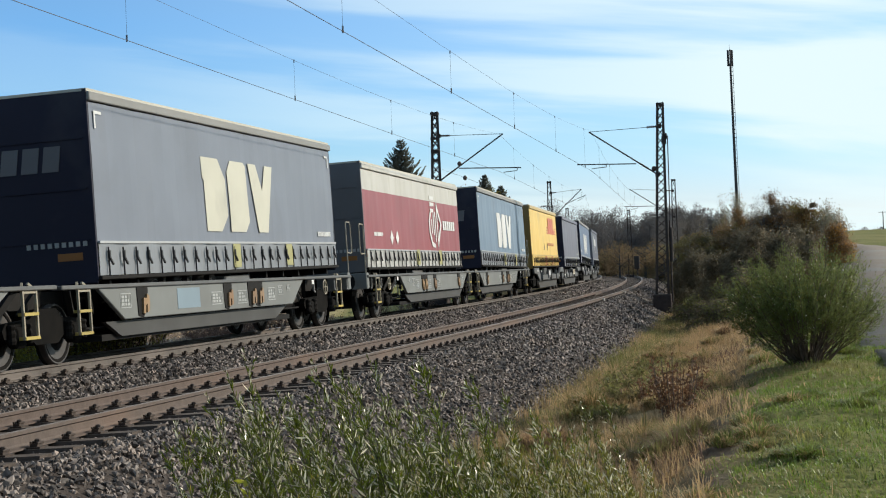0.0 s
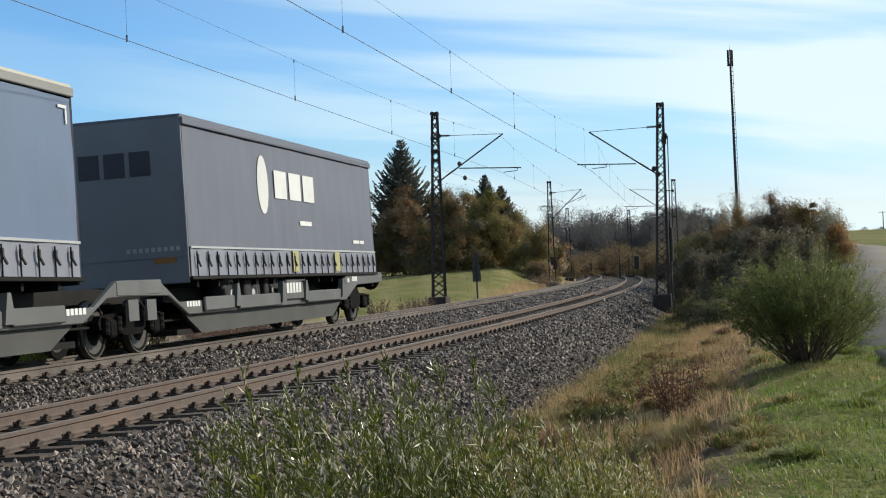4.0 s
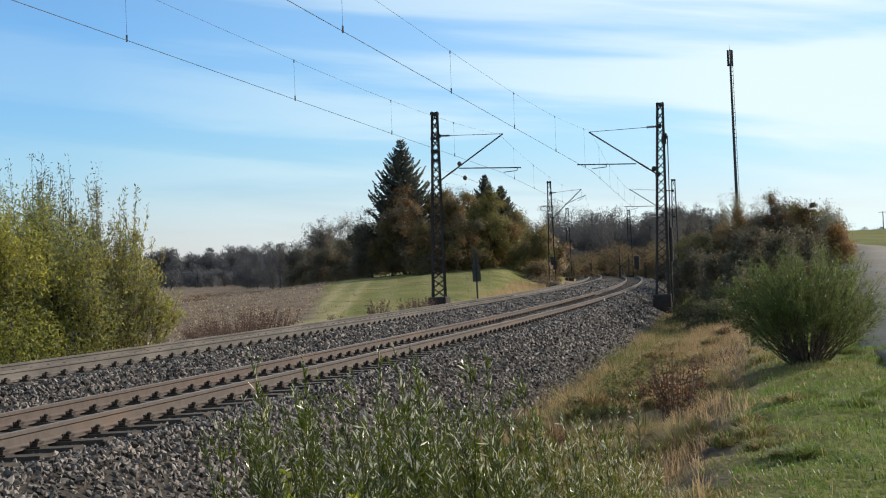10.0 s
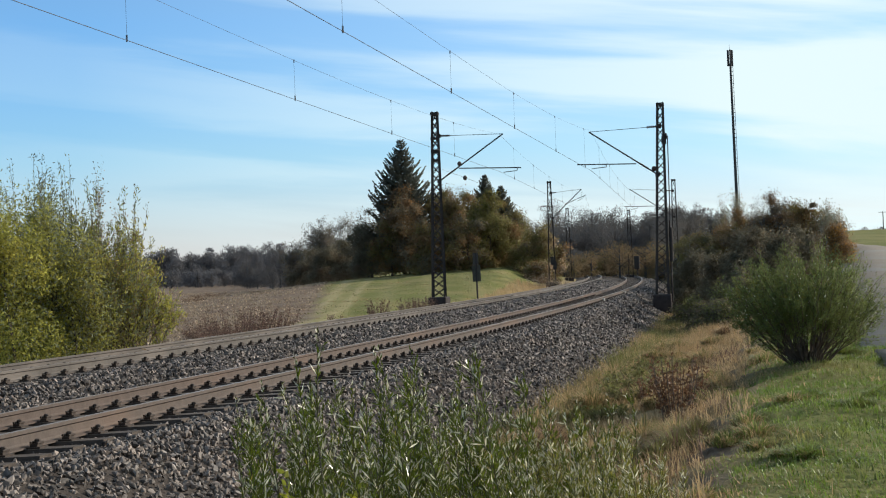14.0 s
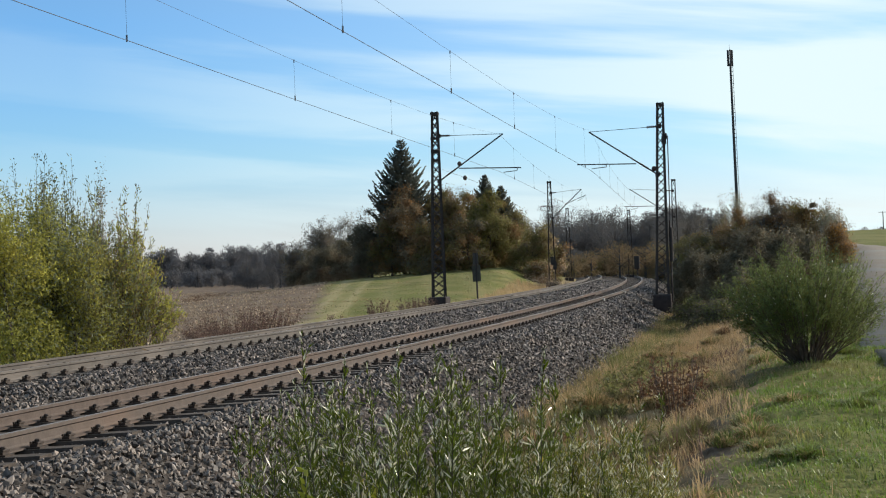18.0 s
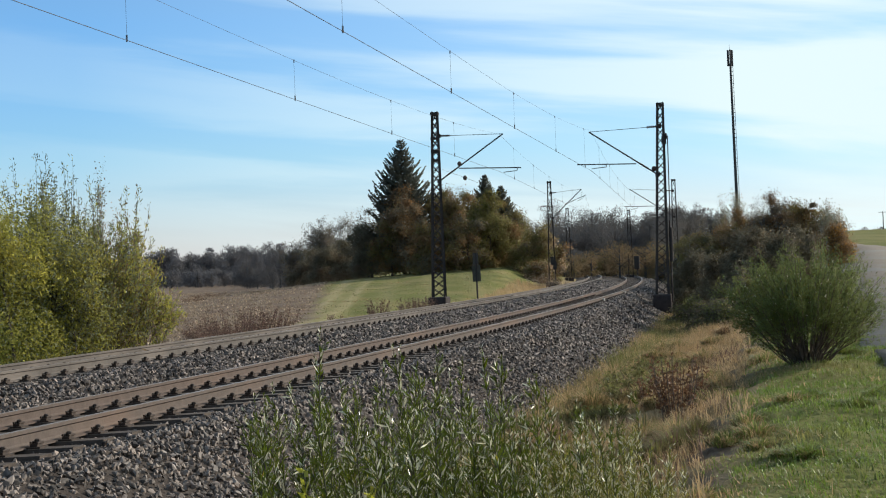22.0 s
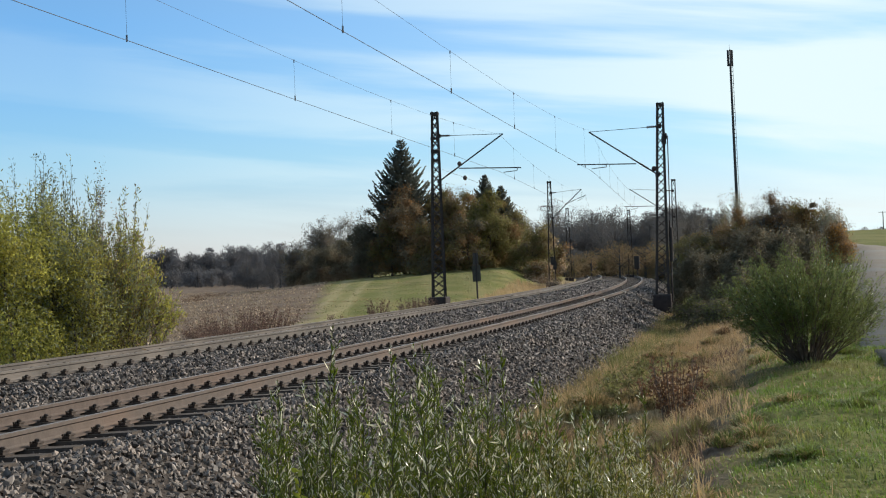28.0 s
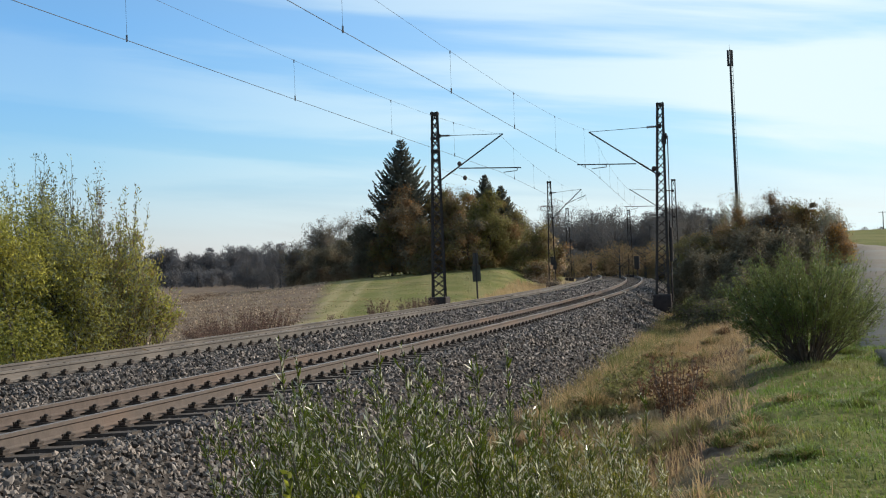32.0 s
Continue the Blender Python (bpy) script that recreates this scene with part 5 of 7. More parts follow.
def build_far_woods():
    """Bare autumn woods on the horizon, joined into one."""
    rng = np.random.default_rng(41)
    V, Q, I, C, base = [], [], [], [], 0
    S = []
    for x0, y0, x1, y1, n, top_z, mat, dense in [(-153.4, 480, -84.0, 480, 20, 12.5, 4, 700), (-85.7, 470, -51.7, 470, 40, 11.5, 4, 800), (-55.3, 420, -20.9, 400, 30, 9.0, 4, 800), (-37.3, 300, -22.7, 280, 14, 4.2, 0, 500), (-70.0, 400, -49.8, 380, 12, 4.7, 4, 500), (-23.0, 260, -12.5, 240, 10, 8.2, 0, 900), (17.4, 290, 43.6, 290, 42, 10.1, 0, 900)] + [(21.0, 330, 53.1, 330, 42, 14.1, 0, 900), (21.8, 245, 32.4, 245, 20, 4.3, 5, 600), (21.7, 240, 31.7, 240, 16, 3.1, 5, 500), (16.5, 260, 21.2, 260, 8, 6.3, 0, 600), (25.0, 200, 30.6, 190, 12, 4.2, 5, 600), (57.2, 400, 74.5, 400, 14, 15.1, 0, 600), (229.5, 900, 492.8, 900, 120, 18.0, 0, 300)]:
        for k in range(n):
            t = (k + rng.uniform(-0.5, 0.5)) / n
            x, y = x0 + (x1 - x0) * t + rng.normal() * 3, y0 + (y1 - y0) * t + rng.normal() * 8
            z = float(height(x, y)[0])
            h = max((top_z - z) * rng.uniform(0.74, 1.06), 2.0)
            m = int((4.6 if y < 350 and mat in (0, 4) else 3.2 if mat in (0, 4) else 3.4) * dense * (0.4 + 0.6 * min(h, 12) / 12))
            r = h * rng.uniform(0.24, 0.36) * (1.9 if h < 6 else 1.0)
            u = rng.normal(size=(m, 3)); u /= np.linalg.norm(u, axis=1)[:, None]
            u *= (rng.uniform(0.2, 1, m) ** 0.45)[:, None]
            lumps = rng.normal(size=(9, 3)) * 0.42
            c = lumps[rng.integers(0, 9, m)]
            p = (u * 0.5 + c) * np.array([r, r, h * 0.40]) + np.array([x, y, z + h * 0.52])
            p[: m // 3, 2] = z + rng.uniform(0.02, 0.55, m // 3) * h
            p[:, 2] = np.clip(p[:, 2], z + 0.2, z + h * 1.05)
            size = (0.0009 if y < 350 else 0.0011) * y if mat in (0, 4) else 0.0008 * y
            v, q = leaves(rng, p, np.tile([0, 0, 1.2], (m, 1)), size * (1.35 if mat in (0, 4) else 1.1), size * (0.34 if mat in (0, 4) else 0.7), 0.75)
            V.append(v); Q.append(q + base); base += len(v)
            I.append(np.full(m, mat))
            C.append(np.tile([x, y + 1.0, z - 1.6 * h], (m, 1)))
            S.append((x, y, z, x, y, z + h * 0.8, 0.16, 0.05))
            for f in range(7):
                zz = z + h * rng.uniform(0.25, 0.7)
                an = rng.uniform(0, 6.28)
                S.append((x, y, zz, x + math.cos(an) * r * 0.6, y + math.sin(an) * r * 0.6, zz + h * 0.2, 0.08, 0.02))
    v, q = tubes(S, 3)
    V.append(v); Q.append(q + base); I.append(np.full(len(q), 0)); C.append(v[q].mean(1) + np.array([0, 1.0, 0]))
    # the haze over these woods is only in their leaf and twig colours
    me = crown_mesh("far_woods", np.concatenate(V), np.concatenate(Q), np.concatenate(C), np.concatenate(I), 1.45)
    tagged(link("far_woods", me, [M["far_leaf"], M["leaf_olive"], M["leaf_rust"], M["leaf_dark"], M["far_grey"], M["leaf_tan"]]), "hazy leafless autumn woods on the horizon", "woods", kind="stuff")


build_far_woods()


def blades(rng, x, y, length, width, lean=0.35, wind=(-0.15, 0.0)):
    """Grass blades, one bent triangle pair each."""
    n = len(x)
    z = height(x, y) - 0.02
    an = rng.uniform(0, 2 * np.pi, n)
    L = length * rng.uniform(0.5, 1.25, n)
    out = np.abs(rng.normal(size=n)) * lean
    dx, dy = np.cos(an) * out + wind[0], np.sin(an) * out + wind[1]
    ca, sa = np.cos(an + 1.57 + rng.normal(size=n) * 0.6), np.sin(an + 1.57 + rng.normal(size=n) * 0.6)
    p = np.stack([x, y, z], -1)
    w = np.stack([ca, sa, 0 * ca], -1) * (width * rng.uniform(0.6, 1.4, n))[:, None] / 2
    mid = p + np.stack([dx * 0.4, dy * 0.4, np.full(n, 0.62)], -1) * L[:, None]
    tip = p + np.stack([dx, dy, np.sqrt(np.clip(1 - dx * dx - dy * dy, 0.1, 1))], -1) * L[:, None]
    V = np.stack([p - w, p + w, mid + w * 0.8, mid - w * 0.8, tip], 1).reshape(-1, 3)
    k = 5 * np.arange(n)[:, None]
    return V, k + np.array([[0, 1, 2, 3]]), k + np.array([[3, 2, 4]])


def from_line(s, d):
    p = track(s, 0, 0)
    a = np.interp(s, SG, HEAD)
    return p[:, 0] + d * np.cos(a), p[:, 1] - d * np.sin(a)


def build_grass():
    rng = np.random.default_rng(51)
    # dry ditch grass
    n = 150000
    s, d = -14 + 74 * rng.uniform(0, 1, n) ** 1.25, rng.uniform(2.75, 7.4, n)
    keep = (wobble(s * 1.0, d * 1.0, 0.7) > -0.35) & (d < 6.85 + 0.3 * wobble(s, d, 2.0)) & (d > 3.0 + 0.25 * wobble(s, d, 1.3))
    x, y = from_line(s, d)
    keep &= (np.abs(d - 6.72) > 0.22) | (wobble(x, y, 0.9, 12) + 0.3 * rng.normal(size=n) < 0.05)
    x, y = x[keep], y[keep]
    tuft = wobble(x, y, 0.45, 2)
    V, q, t = blades(rng, x, y, 0.22 + 0.16 * tuft + 0.10 * wobble(x, y, 0.18, 5), 0.0075, 0.85, (-0.14, -0.05))
    patch = wobble(x, y, 1.9, 7) + 0.5 * rng.normal(size=len(x))
    dd = d[keep]
    patch = patch - 0.7 * smooth((dd - 4.5) / 1.0)
    patch = patch + 1.3 * (1 - smooth((dd - 3.7) / 1.4)) * (wobble(x, y, 1.1, 3) > -0.5)
    which = np.where(patch > 0.6, 1, np.where(patch < -1.5, 2, 0))
    me = soup("dry_grass", V, q, t, np.concatenate([which, which]))
    tagged(link("dry_grass", me, [M["dry_blade"], M["olive_blade"], M["rust_blade"]]), "straw-coloured dry grass in tufts along the ditch", "grass", kind="stuff")
    # green verge
    n = 125000
    s, d = -12 + 45 * rng.uniform(0, 1, n) ** 1.2, 6.0 + rng.uniform(0, 1, n) ** 1.1 * 5.6
    x, y = from_line(s, d)
    keep = (d > 6.8 - 0.1 * (1 - smooth((s + 9) / 5)) + 0.3 * wobble(s, d, 1.6, 1)) & (x > -2 + 0 * y) & (y > 7)
    keep &= (np.abs(d - 6.72) > 0.3) | (wobble(x, y, 0.9, 12) + 0.3 * rng.normal(size=n) < 0.05)
    x, y = x[keep], y[keep]
    V, q, t = blades(rng, x, y, 0.08 + 0.05 * wobble(x + 0.3 * wobble(x, y, 0.9, 8), y, 0.27, 4) + 0.03 * wobble(x, y, 0.11, 6), 0.009, 0.9)
    worn = 1.1 * wobble(x, y, 0.8, 9) + 0.8 * (1 - smooth((d[keep] - 6.6) / 2.2)) + 0.45 * rng.normal(size=len(x))
    which = np.where(worn > 1.3, 1, np.where(worn < -0.9, 2, 0))
    me = soup("verge_grass", V, q, t, np.concatenate([which, which]))
    tagged(link("verge_grass", me, [M["green_blade"], M["dry_blade"], M["dark_blade"]]), "short sunlit green grass on the verge", "grass", kind="stuff")
    # rough growth between the far track and the fields
    n = 16000
    s, d = rng.uniform(-5, 110, n), -rng.uniform(6.6, 9.5, n)
    keep = wobble(s, d, 1.4) > -0.5
    x, y = from_line(s[keep], d[keep])
    V, q, t = blades(rng, x, y, 0.40 + 0.2 * wobble(x, y, 1.5, 2), 0.02, 0.5)
    me = soup("rough_grass", V, q, t)
    tagged(link("rough_grass", me, M["dry_blade"]), "rough dry grass along the foot of the embankment", "grass", kind="stuff")
    # tussocks and cut grass on the meadow beyond the line
    n = 34000
    y = 74 + rng.uniform(0, 1, n) ** 0.9 * 100
    x = -5.6 - 0.0554 * (y - 45) + rng.uniform(0, 1, n) * (14 + 0.12 * y)
    s, d = line_coords(x, y)
    keep = (d < -8.5) & (wobble(x, y, 1.7, 3) + 0.7 * rng.normal(size=n) > -0.2)
    x, y = x[keep], y[keep]
    V, q, t = blades(rng, x, y, 0.07 + 0.03 * wobble(x, y, 2.3), 0.04, 1.2)
    lot = wobble(x, y * 0.3, 2.2, 5) + 0.6 * rng.normal(size=len(x))
    which = np.where(lot > 0.75, 1, np.where(lot < -0.5, 2, 0))
    me = soup("meadow_grass", V, q, t, np.concatenate([which, which]))
    tagged(link("meadow_grass", me, [M["olive_blade"], M["dry_blade"], M["green_blade"]]), "short cut meadow grass with dry streaks", "grass", kind="stuff")
    # stubble on the far field
    n = 60000
    y = 36 + rng.uniform(0, 1, n) ** 1.5 * 210
    x = -5.5 - 0.0554 * (y - 45) - rng.uniform(0, 1, n) * (8 + y * 0.2)
    V, q, t = blades(rng, x, np.round(y / 0.75) * 0.75 + rng.normal(size=n) * 0.12, 0.15, 0.06, 1.1)
    me = soup("field_stubble", V, q, t)
    tagged(link("field_stubble", me, M["stubble"]), "pale maize stubble on a harvested field", "stubble", kind="stuff")


build_grass()


def dead_weed(rng, tall, wide, stalks, mat, leafy=36):
    """A clump of dead brown stalks with curled leaves and seed heads."""
    top = new("dead_weed")
    segs, at, al = [], [], []
    for k in range(stalks):
        an, out = rng.uniform(0, 6.28), math.sqrt(rng.uniform(0, 1)) * wide
        L = tall * rng.uniform(0.55, 1.05)
        p, q = np.array([math.cos(an) * out * 0.5, math.sin(an) * out * 0.5, 0]), np.array([math.cos(an) * out, math.sin(an) * out, L])
        segs.append((*p, *q, 0.007, 0.003))
        for f in rng.uniform(0.25, 1, leafy):
            at.append(p + (q - p) * f + rng.normal(size=3) * 0.03)
            al.append(rng.normal(size=3))
    V, Q = tubes(segs, 4)
    tagged(link("stalk_tuft", soup("stalk_tuft", V, Q), M["twig"], top), kind="stuff")
    V, Q = leaves(rng, np.array(at), np.array(al), 0.08, 0.03, 0.5)
    link("foliage", soup("foliage", V, Q), mat, top)
    return top


def tussock(rng, tall, wide, mats, count=1500):
    """A tuft of long grass blades that arch outwards from one root."""
    top = new("grass_tussock")
    an, u = rng.uniform(0, 6.28, count), np.sqrt(rng.uniform(0, 1, count))
    L = tall * rng.uniform(0.55, 1.1, count) * (1.1 - 0.5 * u)
    root = np.stack([np.cos(an) * u * wide * 0.55, np.sin(an) * u * wide * 0.55, 0 * u], -1)
    way = np.stack([np.cos(an), np.sin(an), 0 * an], -1) + rng.normal(size=(count, 3)) * 0.3 * np.array([1, 1, 0])
    mid = root + way * (0.18 * u * wide)[:, None] + np.array([0, 0, 1.0]) * (L * 0.7)[:, None]
    tip = root + way * (0.7 * u * wide)[:, None] + np.array([0, 0, 1.0]) * L[:, None]
    side = np.cross(way, [0, 0, 1.0]) * 0.004
    V = np.stack([root - side, root + side, mid + side, mid - side, tip], 1).reshape(-1, 3)
    k = 5 * np.arange(count)[:, None]
    idx = rng.integers(0, len(mats), count)
    link("blade_tuft", soup("blade_tuft", V, k + np.array([[0, 1, 2, 3]]), k + np.array([[3, 2, 4]]), np.concatenate([idx, idx])), mats, top)
    return top


def build_tussocks():
    rng = np.random.default_rng(73)
    for k in range(46):
        s, d = rng.uniform(-9, 26), rng.uniform(3.9, 6.5)
        x, y = (float(v[0]) for v in from_line(np.array([s]), np.array([d])))
        big = rng.uniform(0.22, 0.46)
        ob = tussock(rng, big, big * 1.1, [M["olive_blade"], M["dry_blade"]] if k % 3 else [M["dry_blade"], M["rust_blade"]], 900)
        put(ob, x, y, sink=0.02)
        tagged(ob, "dry arching grass tussock in the ditch", "grass tussock", "tussocks in the ditch")
    for k in range(70):
        s = -11.5 + 30 * rng.uniform(0, 1) ** 1.3
        d = 6.85 + rng.uniform(0, 1) ** 1.7 * 4.2
        x, y = (float(v[0]) for v in from_line(np.array([s]), np.array([d])))
        big = rng.uniform(0.09, 0.19) * (1.25 if d < 7.4 else 0.9)
        ob = tussock(rng, big, big * 1.9, [M["green_blade"], M["olive_blade"], M["dry_blade"]] if d < 7.6 else [M["green_blade"], M["green_blade"], M["olive_blade"]], 420)
        put(ob, x, y, sink=0.02)
        tagged(ob, "low tuft of coarse green grass on the verge", "grass tussock", "tufts on the verge")
    for x, y, tall, wide in ((2.55, 17.6, 0.46, 0.5), (2.85, 18.1, 0.42, 0.46), (2.3, 17.2, 0.36, 0.42)):
        ob = tussock(rng, tall, wide, [M["olive_blade"], M["olive_blade"], M["rust_blade"]], 2600)
        put(ob, x, y, sink=0.02)
        tagged(ob, "large grey-green grass tussock in the ditch", "grass tussock", "tussocks in the ditch")


build_tussocks()


def build_dead_weeds():
    rng = np.random.default_rng(71)
    for x, y, tall, wide, stalks, mat, label in [(3.81, 31, 0.38, 0.7, 70, "olive_blade", "olive-green weeds growing low in the ditch"), (4.62, 34, 0.38, 0.8, 70, "olive_blade", "olive-green weeds growing low in the ditch"), (2.93, 27, 0.32, 0.6, 60, "olive_blade", "olive-green weeds growing low in the ditch"), (3.35, 29, 0.36, 0.6, 60, "olive_blade", "olive-green weeds growing low in the ditch"), (4.0, 23, 0.3, 0.45, 40, "olive_blade", "olive-green weeds growing low in the ditch"), (2.42, 25, 0.3, 0.5, 50, "olive_blade", "olive-green weeds growing low in the ditch"), (3.28, 22.5, 1.05, 0.40, 34, "dock", "dead dock with dark brown seed heads in the ditch"), (-21.82, 135, 0.45, 1.6, 30, "dock", "low dark dead weeds on the stubble field"), (-24.4, 160, 0.5, 1.8, 30, "dock", "low dark dead weeds on the stubble field"), (-25.41, 175, 0.5, 2.0, 30, "dock", "low dark dead weeds on the stubble field"), (3.62, 23.2, 0.85, 0.26, 16, "dock", "dead dock with dark brown seed heads in the ditch")] + [(3.35, 26, 0.5, 0.25, 12, "dock", "dead dock with dark brown seed heads in the ditch"), (-2.86, 66, 1.1, 0.6, 36, "rust_blade", "rust-brown dead weeds beside the line"), (-1.33, 70, 1.0, 0.9, 40, "rust_blade", "rust-brown dead weeds beside the line"), (-0.91, 71, 0.95, 0.6, 30, "rust_blade", "rust-brown dead weeds beside the line"), (-6.35, 48, 1.45, 1.3, 80, "rust_blade", "tall brown dead weeds at the edge of the field"), (-5.8, 50, 1.3, 1.2, 70, "rust_blade", "tall brown dead weeds at the edge of the field"), (-6.8, 46, 1.1, 1.0, 50, "rust_blade", "tall brown dead weeds at the edge of the field"), (-9.07, 60, 0.5, 1.2, 40, "rust_blade", "low brown dead weeds at the edge of the field"), (-4.3, 60, 0.7, 0.35, 12, "rust_blade", "rust-brown dead weeds beside the line"), (8.04, 128, 1.4, 1.6, 50, "stubble", "pale dead weeds near the line"), (9.53, 128, 1.0, 0.9, 30, "stubble", "pale dead weeds near the line")]:
        ob = dead_weed(rng, tall, wide, stalks, M[mat], 20 if mat == "dock" else 36)
        put(ob, x, y)
        tagged(ob, label, "weed", "dead weeds")


build_dead_weeds()


def weed(rng, stalks, tall, shares, leaf="leaf_weed"):
    """A tall weed: a few upright dark stalks with short side shoots, all clothed with narrow glossy leaves that shorten towards the tip."""
    top = new("tall_weed")
    for k in range(stalks):
        an, out = rng.uniform(0, 6.28), rng.uniform(0.02, 0.14)
        L = tall * rng.uniform(0.62, 1.06)
        p = np.array([rng.normal() * 0.10, rng.normal() * 0.10, 0.0])
        pts = np.array([p + np.array([math.cos(an) * out * f ** 1.5, math.sin(an) * out * f ** 1.5, L * f]) + rng.normal(size=3) * 0.008 for f in np.linspace(0, 1, 8)])
        shoots = []

        def along(f):
            fi = np.clip(np.asarray(f) * 7, 0, 6.999)
            i0 = fi.astype(int)
            return pts[i0] + (pts[i0 + 1] - pts[i0]) * (fi - i0)[:, None]

        m = int(112 * L)
        f = rng.uniform(0.12, 1, m) ** 0.85
        side = rng.normal(size=(m, 3)) * np.array([1, 1, 0])
        side /= np.linalg.norm(side, axis=1)[:, None] + 1e-9
        at, al, size = [along(f)], [side * (0.6 - 0.3 * f)[:, None] + np.array([0, 0, 1.0]) * (0.25 + 0.65 * f)[:, None]], [np.interp(f, [0, 0.3, 0.7, 0.92, 1.0], [0.045, 0.066, 0.062, 0.038, 0.022])]
        for f0 in rng.uniform(0.2, 0.93, int(11 * L)):
            a = along([f0])[0]
            t = rng.uniform(0, 6.28)
            d = np.array([math.cos(t) * 0.6, math.sin(t) * 0.6, 0.95])
            r = rng.uniform(0.10, 0.24) * (1.15 - 0.75 * f0)
            shoots.append((*a, *(a + d * r), 0.0025, 0.001))
            u = rng.uniform(0.1, 1, 11)
            at.append(a + d * r * u[:, None])
            al.append(d + rng.normal(size=(11, 3)) * 0.35)
            size.append(np.full(11, 0.052) * (1.15 - 0.5 * u))
        V, Q = rod(pts, 0.0062 * (1 - 0.11 * np.arange(8)))
        stalk = link("stalk", soup("stalk", V, Q), M["weed_stem"], top)
        at, al, size = np.concatenate(at), np.concatenate(al), np.concatenate(size)
        idx = rng.choice(3, len(at), p=shares)
        # the pale glint leaves are drawn longer and wider
        V, Q = leaves(rng, at, al, np.where(idx == 1, size * 1.35, size), np.where(idx == 1, 0.0100, 0.0064), 0.26)
        v, q = tubes(shoots, 3)
        Q, idx = np.concatenate([Q, q + len(V)]), np.concatenate([idx, np.full(len(q), 3)])
        link("foliage", soup("foliage", np.concatenate([V, v]), Q, None, idx), [M[leaf], M["leaf_weed_glint"], M["leaf_yellow"], M["weed_stem"]], stalk)
    return top


M["weed_stem"] = material("green_brown_stalk", (0.045, 0.05, 0.018), 0.6, 0, (0.05, 0.034, 0.02), 8)
WEEDS = []


CLUMPS = [-0.098, -0.092, -0.082, -0.062, -0.050, -0.034, -0.020, -0.004, 0.012, 0.028, 0.042, 0.058, 0.072, 0.088, 0.102, 0.116, 0.128, -0.072, -0.042, 0.004, 0.020, 0.035, 0.050, 0.065, 0.080, 0.095]


def build_weeds():
    rng = np.random.default_rng(61)
    green, gold = [0.86, 0.11, 0.03], [0.79, 0.13, 0.08]
    kinds = [weed(rng, 3, 1.75, green), weed(rng, 4, 1.6, green), weed(rng, 3, 1.9, green), weed(rng, 4, 1.5, green), weed(rng, 3, 1.7, green), weed(rng, 5, 1.5, gold, "leaf_weed_light")]
    used = set()
    for k in range(244):
        y = rng.uniform(7.6, 11.0)
        side = CLUMPS[k % len(CLUMPS)] + rng.normal() * (0.005 + 0.004 * (k % 3))
        x = side * y
        high = float(np.interp(side, [-0.102, -0.081, -0.03, 0.0, 0.04, 0.08, 0.115, 0.136], [1.12, 1.18, 1.14, 1.10, 1.0, 0.88, 0.76, 0.62]))
        if 154 <= k < 168:      # low outliers on the ballast
            side = rng.uniform(-0.19, -0.11)
            y = rng.uniform(9.5, 12.5)
            x, high = side * y, rng.uniform(0.25, 0.5)
        if k >= 212:      # leafy undergrowth between the tall stalks
            side = rng.uniform(-0.06, 0.085)
            y = rng.uniform(7.6, 9.4)
            x, high = side * y, 0.92
        elif k >= 168:      # lower yellowing growth towards the ditch
            side = rng.uniform(0.03, 0.138)
            y = rng.uniform(7.5, 9.6)
            x, high = side * y, float(np.interp(side, [0.03, 0.08, 0.138], [0.86, 0.84, 0.66]))
        j = k % 5 if k >= 212 else 5 if k >= 168 or (0.07 < side and k % 3) else k % 5
        kind = kinds[j]
        grown = max(rng.uniform(0, 1) ** 1.5, 0.92 if k in (0, 1, 2, 26, 27, 53, 7, 34) else 0)
        m = Matrix.Translation((x, y, float(height(x, y)[0]) - 0.03)) @ Matrix.Rotation(rng.uniform(0, 6.28), 4, "Z") @ Matrix.Scale(1.02 * high * (0.5 + 0.52 * grown), 4)
        if j not in used:
            used.add(j)
            kind.matrix_basis = m
            ob = kind
        else:
            ob = copy_thing(kind, m)
            ob.scale = m.to_scale()
        tagged(ob, "tall leafy green weed swaying in the wind on the bank", "weed", "weeds on the bank")
        WEEDS.append((ob, m, rng.uniform(0, 6.28)))


build_weeds()


def build_yellow_weeds():
    """Single stalks with broad yellow leaves among the taller weeds."""
    rng = np.random.default_rng(67)
    for x, y, tall in ((-0.38, 8.0, 1.22), (-0.80, 8.6, 1.34)):
        top = new("yellow_weed")
        pts = np.array([(0.03 * math.sin(3 * f), 0.02 * f, tall * f) for f in np.linspace(0, 1, 7)])
        V, Q = rod(pts, 0.005 * (1 - 0.1 * np.arange(7)))
        stalk = link("stalk", soup("stalk", V, Q), M["weed_stem"], top)
        m = 16
        f = rng.uniform(0.72, 1.0, m)
        at = np.stack([np.interp(f, np.linspace(0, 1, 7), pts[:, k]) for k in range(3)], -1)
        V, Q = leaves(rng, at, rng.normal(size=(m, 3)) * 0.7 + np.array([0, 0, 0.5]), 0.075, 0.036, 0.2)
        link("foliage", soup("foliage", V, Q), M["leaf_broad"], stalk)
        m = Matrix.Translation((x, y, float(height(x, y)[0]) - 0.03))
        top.matrix_basis = m
        tagged(top, "single weed with broad bright yellow leaves on the bank", "weed", "weeds on the bank")
        WEEDS.append((top, m, rng.uniform(0, 6.28)))


build_yellow_weeds()


